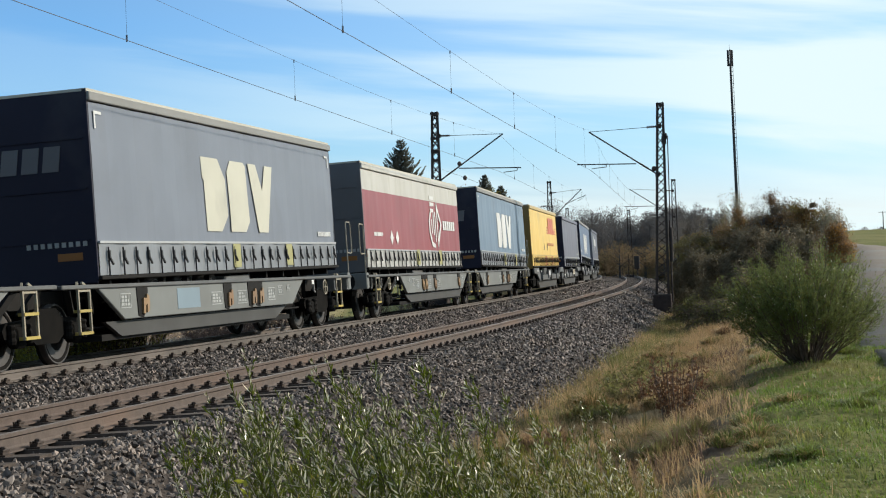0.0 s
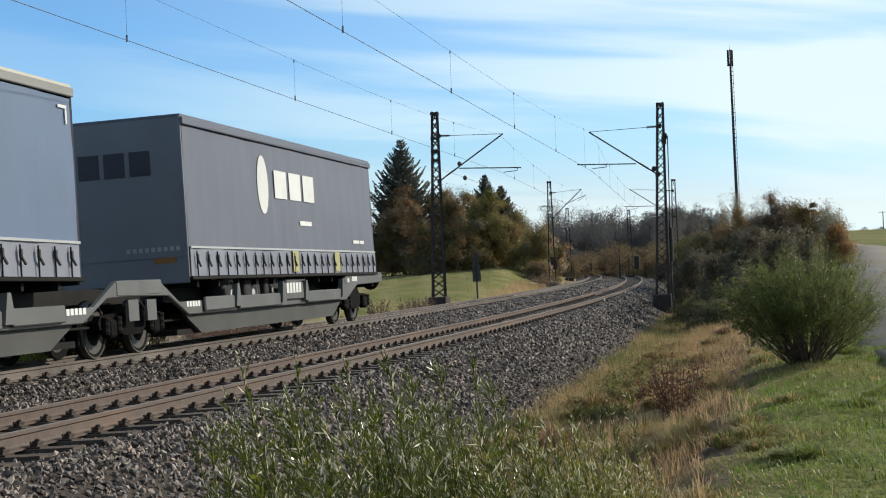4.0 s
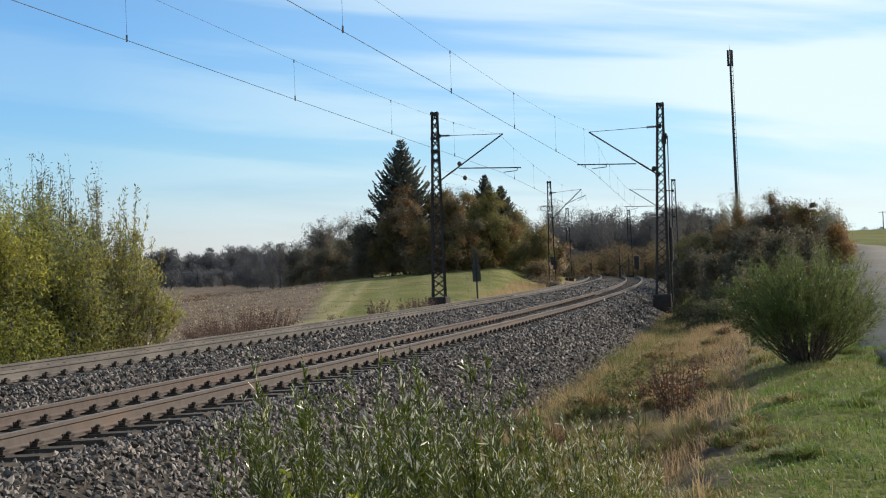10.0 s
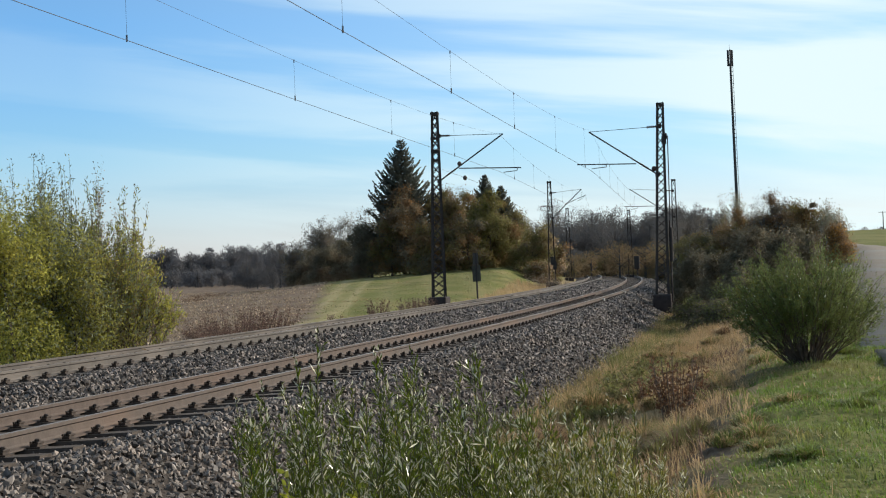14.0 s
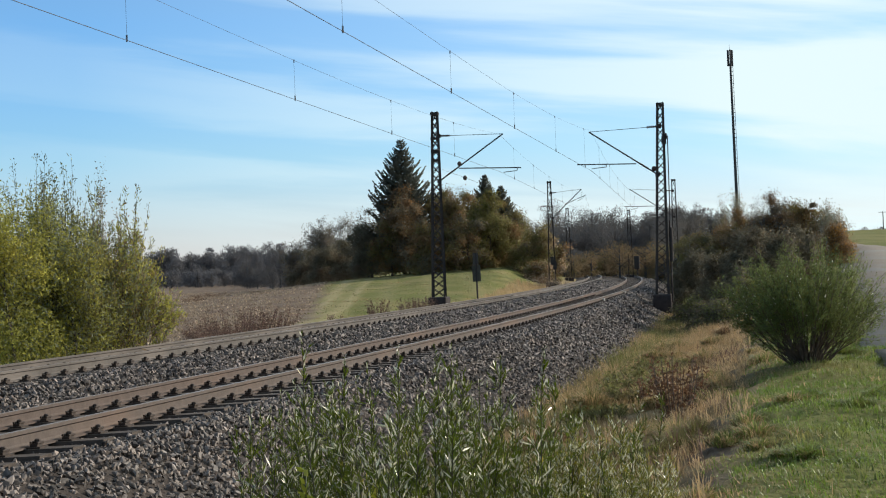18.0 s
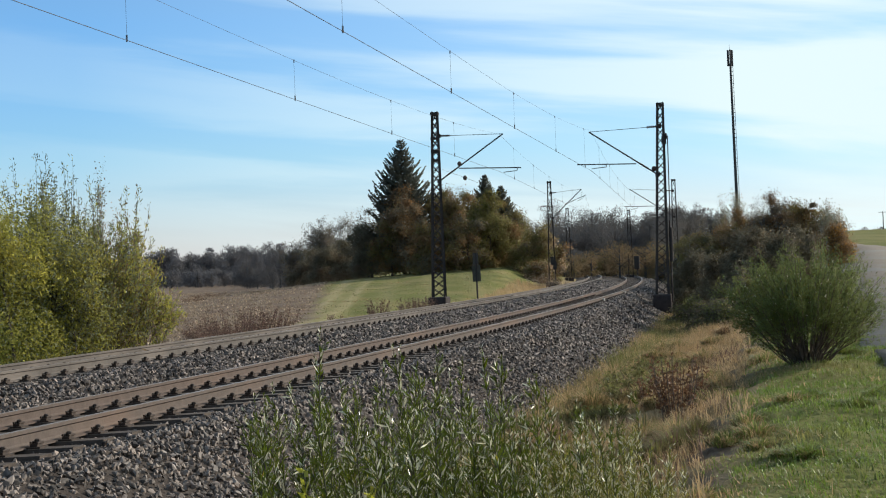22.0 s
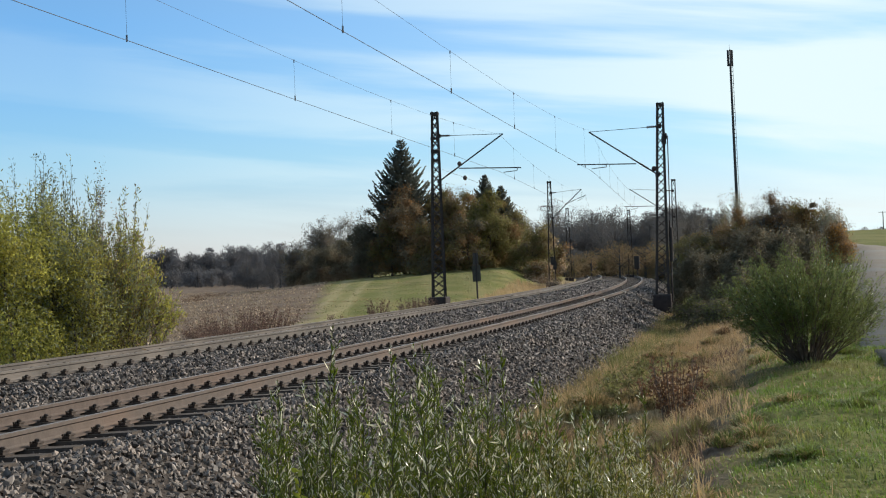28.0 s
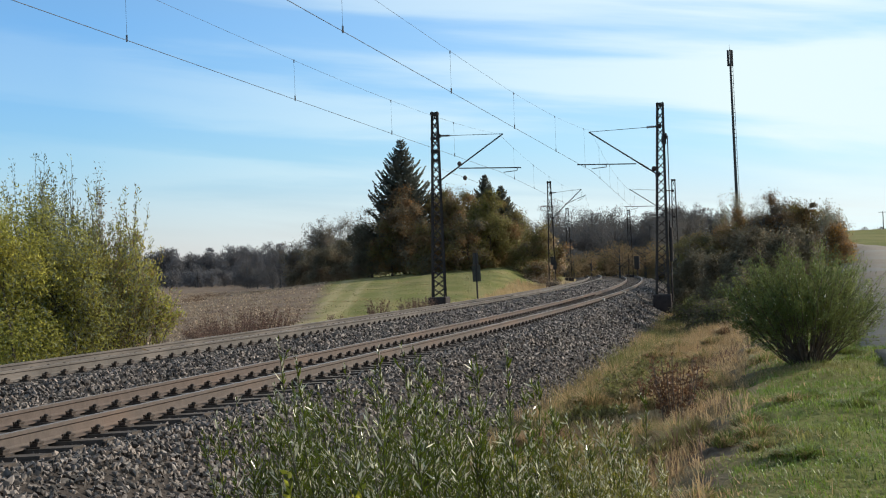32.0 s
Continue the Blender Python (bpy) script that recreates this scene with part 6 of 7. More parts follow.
# ---- the goods train: pocket wagons that carry curtain-sided semi-trailers ----
def paint(name, c, second=None, rough=0.45, **k):
    return material(name, c, rough, 0, second or tuple(v * 0.86 for v in c), 0.8, bump=0.06, bump_scale=3, third=tuple(v * 0.6 + 0.03 for v in c), third_scale=0.7, third_at=(0.56, 0.8), **k)


M["wagon_grey"] = paint("dusty_grey_wagon_paint", (0.185, 0.195, 0.188), (0.145, 0.15, 0.142), 0.55)
M["wagon_dark"] = paint("dark_grey_wagon_paint", (0.125, 0.126, 0.124), (0.085, 0.084, 0.081), 0.45)
M["skirt"] = paint("grimy_skirt_paint", (0.055, 0.055, 0.052), (0.036, 0.035, 0.033), 0.6)
# near-black base colours hold the shade beneath the train as well as grime
M["underframe"] = material("shaded_grimy_underframe", (0.008, 0.0078, 0.0075), 0.75, 0.0, (0.014, 0.0125, 0.0115), 5, spec=0.15)
M["wheel_steel"] = material("shaded_brown_wheel_steel", (0.009, 0.0078, 0.007), 0.8, 0.0, (0.006, 0.0055, 0.005), 6, spec=0.1)
M["bogie"] = material("shaded_bogie_grime", (0.0045, 0.0043, 0.004), 0.85, 0.0, (0.008, 0.0072, 0.0065), 5, spec=0.08)
M["wheel_tread"] = material("worn_wheel_tread", (0.10, 0.093, 0.088), 0.5, 0.5)
M["tyre"] = material("black_rubber", (0.018, 0.018, 0.018), 0.8)
M["rim"] = material("grey_steel_rim", (0.45, 0.45, 0.45), 0.45, 0.4)
M["safety_yellow"] = paint("yellow_step_paint", (0.46, 0.35, 0.09))
M["lever_orange"] = paint("orange_lever_paint", (0.34, 0.225, 0.11), (0.22, 0.12, 0.06))
M["mark_white"] = paint("white_marking", (0.72, 0.72, 0.70))
M["mark_faded"] = paint("faded_white_marking", (0.42, 0.43, 0.42), (0.30, 0.31, 0.30))
M["mark_cream"] = paint("cream_board_paint", (0.60, 0.55, 0.42))
M["mark_blue"] = paint("blue_grey_patch", (0.22, 0.29, 0.34))
M["rail_beige"] = paint("worn_beige_handrail", (0.34, 0.30, 0.22))
M["strap"] = material("black_strap", (0.02, 0.02, 0.022), 0.6)
M["placard"] = paint("yellow_placard", (0.36, 0.34, 0.15))
M["placard_red"] = paint("red_placard", (0.45, 0.08, 0.05))
M["alu"] = paint("aluminium_rail", (0.24, 0.235, 0.22), rough=0.5)
M["roof_white"] = paint("translucent_roof_cloth", (0.52, 0.49, 0.40))
# navy, yellow and white ends are darkened: part of their shade is in the colour
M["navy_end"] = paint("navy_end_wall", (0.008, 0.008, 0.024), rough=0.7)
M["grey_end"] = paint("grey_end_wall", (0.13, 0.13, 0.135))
M["yellow_end"] = paint("shaded_yellow_end_wall", (0.29, 0.185, 0.05))
M["white_end"] = paint("shaded_white_end_wall", (0.18, 0.182, 0.20))
M["light_amber"] = paint("amber_marker", (0.30, 0.125, 0.03))
M["ink_dark"] = paint("dark_lettering", (0.03, 0.03, 0.04))
M["ink_red"] = paint("red_lettering", (0.58, 0.15, 0.08))
M["ink_faded"] = paint("faded_red_lettering", (0.66, 0.32, 0.13))
M["ink_white"] = paint("white_lettering", (0.68, 0.68, 0.66))
M["ink_cream"] = paint("cream_lettering", (0.56, 0.54, 0.44))
M["cloth_silver"] = paint("grey_curtain_cloth", (0.175, 0.195, 0.235), (0.155, 0.172, 0.208))
M["cloth_blue"] = paint("steel_blue_curtain_cloth", (0.16, 0.225, 0.30), (0.145, 0.205, 0.275))
M["cloth_deep"] = paint("deep_blue_curtain_cloth", (0.105, 0.148, 0.235), (0.092, 0.13, 0.21))
M["cloth_red"] = paint("faded_red_curtain_cloth", (0.29, 0.075, 0.084), (0.24, 0.064, 0.072))
M["cloth_white"] = material("stained_white_curtain_cloth", (0.52, 0.51, 0.47), 0.5, 0, (0.45, 0.44, 0.40), 1.0, third=(0.40, 0.39, 0.33), third_scale=2.2, third_at=(0.52, 0.7), stretch=(1, 1, 0.25))
M["cloth_yellow"] = paint("yellow_curtain_cloth", (0.74, 0.52, 0.14), (0.69, 0.475, 0.12))
M["rail_yellow"] = paint("dusty_yellow_rail", (0.52, 0.39, 0.16))
M["cloth_grey"] = paint("slate_grey_curtain_cloth", (0.14, 0.142, 0.18), (0.122, 0.124, 0.158))
M["cloth_ink"] = paint("dark_slate_curtain_cloth", (0.112, 0.118, 0.152), (0.10, 0.105, 0.136))
M["band_grey"] = paint("grey_curtain_hem", (0.22, 0.235, 0.255))
M["band_white"] = material("creased_white_hem", (0.46, 0.46, 0.44), 0.5, 0, (0.36, 0.36, 0.34), 3, third=(0.22, 0.22, 0.205), third_scale=3, third_at=(0.5, 0.7))
M["seam"] = paint("pale_seam_band", (0.40, 0.41, 0.42))
M["band_dark"] = paint("dark_curtain_hem", (0.205, 0.215, 0.26))

TL, TW, T_BOT, T_TOP = 13.65, 2.55, 1.30, 4.26


def cloth(bm, x0, x1, z0, z1, y, nx, nz, rng, wave=0.006):
    """A curtain sheet with a slight slack."""
    ph = rng.uniform(0, 6.28, 4)
    rows = []
    for k in range(nz + 1):
        row = []
        for i in range(nx + 1):
            x, z = x0 + (x1 - x0) * i / nx, z0 + (z1 - z0) * k / nz
            o = wave * (math.sin(x * 3.1 + ph[0]) + 0.7 * math.sin(x * 7.7 + ph[1] + z) + 0.6 * math.sin(z * 3 + x + ph[2]))
            row.append(bm.verts.new((x, y + o * (1 if y > 0 else -1), z)))
        rows.append(row)
    for a, b in zip(rows, rows[1:]):
        for i in range(nx):
            f = (a[i], a[i + 1], b[i + 1], b[i])
            bm.faces.new(f if y < 0 else f[::-1])


def strap_mesh():
    bm = bmesh.new()
    bar(bm, (0, 0, 0.02), (0, 0, 0.50), 0.025, 0.012)
    box(bm, -0.022, 0.022, -0.03, 0.01, 0.32, 0.44)
    bar(bm, (0.0, -0.02, 0.32), (0.11, -0.02, 0.22), 0.03)
    me = bpy.data.meshes.new("strap")
    bm.to_mesh(me); bm.free()
    me.materials.append(M["strap"])
    return me


STRAP = strap_mesh()


def shapes_part(name, outlines, y, mat, parent):
    """Flat emblem blocks, a few millimetres proud of the cloth."""
    s = 1 if y > 0 else -1
    for o in outlines:
        bm = bmesh.new()
        prism(bm, [(x * (1 if s < 0 else -1), z) for x, z in o], y, y + s * 0.006)
        part(name, bm, mat, parent)


def slant(x, z, w, h, lean=0.0):
    return [(x, z), (x + w, z), (x + w + lean * h, z + h), (x + lean * h, z + h)]


def emblem_blocks(x, z, w, h):
    """Three bold plain blocks: a slab with a cut corner, a leaning slab and a wedge."""
    a = w / 3.05
    return [[(x + 0.06 * a, z), (x + 0.62 * a, z), (x + 0.9 * a, z + 0.22 * h), (x + 0.86 * a, z + 0.72 * h), (x + 0.6 * a, z + h), (x - 0.04 * a, z + h), (x - 0.02 * a, z + 0.72 * h), (x + 0.03 * a, z + 0.68 * h)],
            [(x + 1.0 * a, z), (x + 1.62 * a, z), (x + 1.8 * a, z + 0.15 * h), (x + 1.74 * a, z + 0.95 * h), (x + 1.66 * a, z + h), (x + 1.1 * a, z + h), (x + 0.95 * a, z + 0.84 * h), (x + 1.0 * a, z + 0.3 * h)],
            [(x + 2.2 * a, z), (x + 2.62 * a, z), (x + 2.98 * a, z + h), (x + 2.62 * a, z + h), (x + 2.45 * a, z + 0.62 * h), (x + 2.2 * a, z + h), (x + 1.86 * a, z + h)]]


def bars(x, z, widths, h, gap=0.06):
    out = []
    for w in widths:
        out.append(slant(x, z, w, h))
        x += w + gap
    return out


def semi_trailer(seed, label, curtain, hem, rail, roof, near_end, far_end, wheels_near, decor):
    rng = np.random.default_rng(seed)
    t = new("semi_trailer")
    tagged(t, label, "semi-trailer", "semi-trailers on the train")
    h, w = TL / 2, TW / 2
    for s in (-1, 1):
        if isinstance(curtain, tuple):
            for mat, z0, z1 in curtain:
                bm = bmesh.new()
                cloth(bm, -h + 0.04, h - 0.04, z0, z1, s * w, 46, 8, rng)
                part("curtain", bm, mat, t)
        else:
            bm = bmesh.new()
            cloth(bm, -h + 0.04, h - 0.04, 1.84, T_TOP - 0.2, s * w, 46, 14, rng)
            part("curtain", bm, curtain, t)
        bm = bmesh.new()
        cloth(bm, -h + 0.04, h - 0.04, T_BOT + 0.02, 1.84, s * (w + 0.012), 110, 4, rng, 0.011)
        part("curtain_hem", bm, hem, t)
        bm = bmesh.new()
        box(bm, -h, h, s * w - 0.05, s * w + 0.025, T_TOP - 0.18, T_TOP - 0.04)
        bevel(bm, 0.012)
        part("top_rail", bm, rail, t)
        bm = bmesh.new()
        box(bm, -h, h, s * w - 0.06, s * w + 0.012, T_BOT - 0.05, T_BOT + 0.012)
        bevel(bm, 0.01)
        # near-black rail also draws the shaded gap above the wagon
        part("side_rail", bm, M["underframe"], t)
        bm = bmesh.new()
        box(bm, -h + 0.05, h - 0.05, s * w + s * 0.005, s * w + s * 0.042, 1.825, 1.865)
        part("hem_seam", bm, M["rail_yellow"] if hem is M["cloth_yellow"] else M["seam"], t, "pale welded seam")
        if s < 0:
            n = 25
            for k in range(n):
                ob = new("strap", STRAP)
                ob.parent = t
                ob.matrix_basis = pose(-h + 0.35 + k * (TL - 0.7) / (n - 1) + rng.uniform(-0.05, 0.05), -w - 0.045, T_BOT - 0.03)
    bm = bmesh.new()
    prism(bm, [(-h, T_TOP - 0.03), (h, T_TOP - 0.03), (h, T_TOP + 0.015), (-h, T_TOP + 0.015)], -w, w)
    part("roof", bm, roof, t)
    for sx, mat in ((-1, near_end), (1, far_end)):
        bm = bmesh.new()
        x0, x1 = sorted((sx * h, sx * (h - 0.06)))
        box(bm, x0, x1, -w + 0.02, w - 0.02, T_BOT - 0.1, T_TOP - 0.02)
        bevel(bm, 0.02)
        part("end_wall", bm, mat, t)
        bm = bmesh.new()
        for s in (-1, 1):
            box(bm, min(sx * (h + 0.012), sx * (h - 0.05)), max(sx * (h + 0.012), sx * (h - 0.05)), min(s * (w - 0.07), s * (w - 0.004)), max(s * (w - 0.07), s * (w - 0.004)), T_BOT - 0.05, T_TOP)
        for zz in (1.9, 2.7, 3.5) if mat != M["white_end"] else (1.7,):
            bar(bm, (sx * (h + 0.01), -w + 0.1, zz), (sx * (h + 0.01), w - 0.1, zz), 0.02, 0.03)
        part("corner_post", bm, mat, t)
    # chassis, axles and wheels
    bm = bmesh.new()
    for s in (-1, 1):
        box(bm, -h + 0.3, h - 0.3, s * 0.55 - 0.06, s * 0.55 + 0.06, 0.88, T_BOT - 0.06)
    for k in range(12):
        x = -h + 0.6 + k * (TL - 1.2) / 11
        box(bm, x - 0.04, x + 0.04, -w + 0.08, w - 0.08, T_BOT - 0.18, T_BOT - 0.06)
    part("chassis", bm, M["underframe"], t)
    d = -1 if wheels_near else 1
    for k in range(3):
        x = d * (h - 2.7 - 1.31 * k)
        for s in (-1, 1):
            bm = bmesh.new()
            m = Matrix.Translation((x, s * 0.90, 0.94)) @ Matrix.Rotation(radians(90) * -s, 4, "X")
            lathe(bm, [(0.28, -0.18), (0.46, -0.18), (0.51, -0.13), (0.51, 0.14), (0.46, 0.19), (0.30, 0.19)], m, 20)
            ty = part("tyre", bm, M["tyre"], t, smooth=True)
            bm = bmesh.new()
            lathe(bm, [(0.29, 0.14), (0.28, 0.195), (0.24, 0.16), (0.12, 0.12), (0.10, 0.20), (0.04, 0.21)], m, 16)
            part("rim", bm, M["rim"], ty)
        for s in (-1, 1):
            bm = bmesh.new()
            pts = [(math.cos(a) * 0.56, math.sin(a) * 0.56) for a in np.linspace(0.35, math.pi - 0.35, 7)]
            for p, q in zip(pts, pts[1:]):
                bar(bm, (x + p[0], s * 0.92, 0.94 + p[1]), (x + q[0], s * 0.92, 0.94 + q[1]), 0.02, 0.34)
            part("mudguard", bm, M["wagon_dark"], t)
    for s in (-1, 1):
        bm = bmesh.new()
        bar(bm, (-d * (h - 2.6), s * 0.9, 0.72), (-d * (h - 2.6), s * 0.9, T_BOT - 0.06), 0.12)
        box(bm, -d * (h - 2.6) - 0.14, -d * (h - 2.6) + 0.14, s * 0.9 - 0.1, s * 0.9 + 0.1, 0.70, 0.73)
        part("landing_leg", bm, M["underframe"], t)
    bm = bmesh.new()
    box(bm, -0.9, 0.5, -1.22, -0.7, 0.86, T_BOT - 0.09)
    bevel(bm, 0.03)
    part("pallet_box", bm, M["wagon_dark"], t)
    decor(t, -w - 0.014, -h)
    return t


def common_marks(t, y, x0, placard="placard"):
    for u in (6.2, 9.6):
        shapes_part("placard", [slant(x0 + u, T_BOT + 0.06, 0.42, 0.46)], y - 0.03, M[placard], t)
    for zz, w_, yy in ((1.58, 0.42, -0.82),):
        bm = bmesh.new()
        box(bm, x0 - 0.012, x0 + 0.01, yy - w_ / 2, yy + w_ / 2, zz, zz + 0.12)
        part("marker_plate", bm, M["light_amber"], t)
    for k in range(9):
        bm = bmesh.new()
        box(bm, x0 - 0.012, x0 + 0.01, -1.12 + k * 0.12, -1.05 + k * 0.12, 1.80, 1.88)
        part("number_bar", bm, M["mark_faded"], t)


def decor_blocks(ink, far=False):
    def fn(t, y, x0):
        shapes_part("emblem_block", emblem_blocks(x0 + 4.85, 2.06, 4.3, 1.4), y, M[ink], t)
        shapes_part("corner_mark", [slant(x0 + 0.18, 3.88, 0.28, 0.05), slant(x0 + 0.18, 3.65, 0.05, 0.25), slant(x0 + TL - 0.5, 3.88, 0.28, 0.05), slant(x0 + TL - 0.27, 3.65, 0.05, 0.25)], y, M["ink_white"], t)
        shapes_part("label_bar", bars(x0 + 12.2, 2.0, [0.07] * 4 + [0.02] + [0.07] * 6, 0.11, 0.03) if far or ink == "ink_cream" else bars(x0 + 0.5, 2.1, [0.09] * 8, 0.14, 0.03), y, M["mark_white"], t)
        common_marks(t, y, x0)
        for y0 in (-0.72, -0.36, 0.0):
            bm = bmesh.new()
            prism(bm, [(y0, 3.0), (y0 + 0.28, 3.0), (y0 + 0.22, 3.4), (y0 - 0.06, 3.4)], x0 - 0.012, x0 + 0.01, Matrix.Rotation(radians(-90), 4, "Z") @ Matrix.Scale(-1, 4, (1, 0, 0)))
            part("end_emblem_block", bm, M["grey_end"], t)
    return fn


def decor_red(t, y, x0):
    cx, cz = x0 + 9.25, 2.70
    hexa = [(cx - 0.62, cz - 0.25), (cx - 0.62, cz + 0.12), (cx - 0.38, cz + 0.4), (cx - 0.3, cz + 0.32), (cx - 0.5, cz + 0.08), (cx - 0.5, cz - 0.2), (cx - 0.3, cz - 0.5), (cx + 0.05, cz - 0.56), (cx + 0.05, cz - 0.68), (cx - 0.36, cz - 0.62)]
    arrow = [[(cx + 0.38, cz + 0.7), (cx + 0.98, cz + 0.02), (cx + 0.4, cz - 0.68), (cx + 0.4, cz - 0.5), (cx + 0.82, cz + 0.02), (cx + 0.46, cz + 0.42)], slant(cx + 0.38, cz - 0.6, 0.09, 1.2)]
    ring = [hexa, slant(cx - 0.34, cz - 0.26, 0.1, 0.4), slant(cx - 0.1, cz - 0.3, 0.1, 0.62), slant(cx + 0.12, cz - 0.5, 0.1, 0.86), slant(cx - 0.4, cz + 0.52, 0.5, 0.1, 0.0), slant(cx - 0.4, cz + 0.70, 0.5, 0.1, 0.0), slant(cx - 0.4, cz + 0.34, 0.4, 0.1, 0.0)] + arrow
    ring = [[(cx + (px - cx) * 1.25, cz + (pz - cz) * 1.12) for px, pz in o] for o in ring]
    shapes_part("emblem_block", ring, y, M["ink_white"], t)
    shapes_part("name_bar", bars(x0 + 10.7, 2.55, [0.27] * 6, 0.3, 0.08), y, M["ink_white"], t)
    shapes_part("label_bar", bars(x0 + 1.0, 2.22, [0.3, 0.5, 0.1], 0.1), y, M["ink_white"], t)
    for u in (2.9, 3.6):
        shapes_part("hazard_diamond", [[(x0 + u, 2.2), (x0 + u + 0.2, 2.0), (x0 + u + 0.4, 2.2), (x0 + u + 0.2, 2.4)]], y, M["mark_white"], t)
    common_marks(t, y, x0)


def decor_yellow(t, y, x0):
    x, z = x0 + 8.6, 3.0
    L = 0.28
    outs = [slant(x, z, 1.15, 0.85, L), slant(x + 1.35, z, 1.0, 0.85, L), slant(x + 2.5, z, 0.36, 0.85, L), slant(x + 2.86, z, 0.6, 0.25, L)]
    outs += [slant(x - 0.75, z + k * 0.14, 0.65, 0.07, L) for k in range(3)] + [slant(x + 3.6, z + k * 0.14, 0.55, 0.07, L) for k in range(3)]
    shapes_part("emblem_block", outs, y, M["ink_red"], t)
    shapes_part("slogan_bar", [o for a, n in ((-0.6, 10), (0.75, 6), (1.65, 9)) for o in bars(x + a, 2.37, [0.095] * n, 0.15, 0.032)], y, M["ink_faded"], t)
    shapes_part("hole", [[(x0 + 5.9, 2.25), (x0 + 6.03, 2.1), (x0 + 6.16, 2.27), (x0 + 6.03, 2.5)], [(x0 + 8.3 - 0.75, 2.25), (x0 + 7.68, 2.1), (x0 + 7.81, 2.27), (x0 + 7.68, 2.5)]], y - 0.002, M["ink_dark"], t)
    common_marks(t, y, x0, "placard_red")
    bm = bmesh.new()
    for k in range(3):
        box(bm, x0 - 0.014, x0 + 0.01, -0.9 + k * 0.36, -0.6 + k * 0.36, 3.25, 3.55)
    part("end_emblem", bm, M["placard_red"], t)


def decor_slate(t, y, x0):
    shapes_part("name_block", [slant(x0 + 12.75, 2.05 + k * 0.42, 0.36, 0.34) for k in range(4)], y, M["mark_faded"], t)
    shapes_part("label_bar", bars(x0 + 11.3, 2.02, [0.3, 0.3, 0.2], 0.1) + [slant(x0 + 0.2, 3.85, 0.25, 0.05)], y, M["mark_faded"], t)
    common_marks(t, y, x0)


def decor_dark(t, y, x0):
    oval = [(x0 + 4.5 + 0.36 * math.cos(a), 3.2 + 0.62 * math.sin(a)) for a in np.linspace(0, 2 * math.pi, 18)[:-1]]
    shapes_part("emblem_block", [oval], y, M["ink_white"], t)
    shapes_part("name_block", bars(x0 + 5.3, 2.95, [0.85, 0.85, 0.85], 0.6, 0.2), y, M["ink_white"], t)
    shapes_part("label_bar", bars(x0 + 7.0, 2.4, [0.9], 0.1) + bars(x0 + 11.5, 2.05, [0.6, 0.4], 0.08), y, M["mark_white"], t)
    common_marks(t, y, x0)
    bm = bmesh.new()
    for k in range(3):
        box(bm, x0 - 0.014, x0 + 0.01, 0.75 - k * 0.5 - 0.4, 0.75 - k * 0.5, 3.2, 3.65)
    part("end_emblem", bm, M["ink_dark"], t)


def wheelset(parent, x):
    """An axle with two wheels: the part that turns."""
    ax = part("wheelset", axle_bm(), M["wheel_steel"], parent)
    ax.location = (x, 0, 0.46)
    for s in (-1, 1):
        bm = bmesh.new()
        lathe(bm, [(r, z * -s) for r, z in ((0.43, 0.05), (0.435, 0.068), (0.456, 0.068), (0.467, 0.05), (0.468, -0.04))], Matrix.Translation((0, s * 0.7525, 0)) @ Matrix.Rotation(radians(90), 4, "X"), 24)
        part("tread", bm, M["wheel_tread"], ax, "bright worn wheel tread")
    return ax


def axle_bm():
    bm = bmesh.new()
    R = Matrix.Rotation(radians(90), 4, "X")
    lathe(bm, [(0.08, -1.0), (0.08, 1.0)], R, 10)
    for s in (-1, 1):
        m = Matrix.Translation((0, s * 0.7525, 0)) @ R
        k = -s
        prof = [(0.10, 0.09), (0.14, 0.07), (0.36, 0.03), (0.40, 0.065), (0.458, 0.065), (0.465, -0.045), (0.49, -0.055), (0.49, -0.075), (0.40, -0.075), (0.36, -0.03), (0.14, -0.05), (0.10, -0.09)]
        lathe(bm, [(r, z * k) for r, z in prof], m, 24)
    return bm


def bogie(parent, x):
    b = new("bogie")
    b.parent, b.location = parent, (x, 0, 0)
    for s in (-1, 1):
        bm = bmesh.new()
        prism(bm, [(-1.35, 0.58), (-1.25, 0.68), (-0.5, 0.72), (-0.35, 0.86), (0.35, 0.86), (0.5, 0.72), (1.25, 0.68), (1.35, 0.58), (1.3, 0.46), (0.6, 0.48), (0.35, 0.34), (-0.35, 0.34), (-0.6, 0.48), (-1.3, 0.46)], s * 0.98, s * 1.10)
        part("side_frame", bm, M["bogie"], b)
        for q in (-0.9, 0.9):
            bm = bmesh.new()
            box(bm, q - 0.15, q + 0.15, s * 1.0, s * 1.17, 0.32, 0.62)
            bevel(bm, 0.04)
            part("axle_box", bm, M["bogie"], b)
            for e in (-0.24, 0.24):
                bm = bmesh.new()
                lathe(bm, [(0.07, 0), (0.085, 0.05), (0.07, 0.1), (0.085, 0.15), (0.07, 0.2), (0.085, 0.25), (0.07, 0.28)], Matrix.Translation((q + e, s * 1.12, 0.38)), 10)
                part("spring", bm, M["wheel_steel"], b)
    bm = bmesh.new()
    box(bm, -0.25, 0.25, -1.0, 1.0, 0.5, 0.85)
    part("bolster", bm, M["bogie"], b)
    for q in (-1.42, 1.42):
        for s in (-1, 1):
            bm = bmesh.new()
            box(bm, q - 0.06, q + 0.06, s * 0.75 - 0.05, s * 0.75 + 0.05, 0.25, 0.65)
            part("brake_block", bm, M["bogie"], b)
    return b


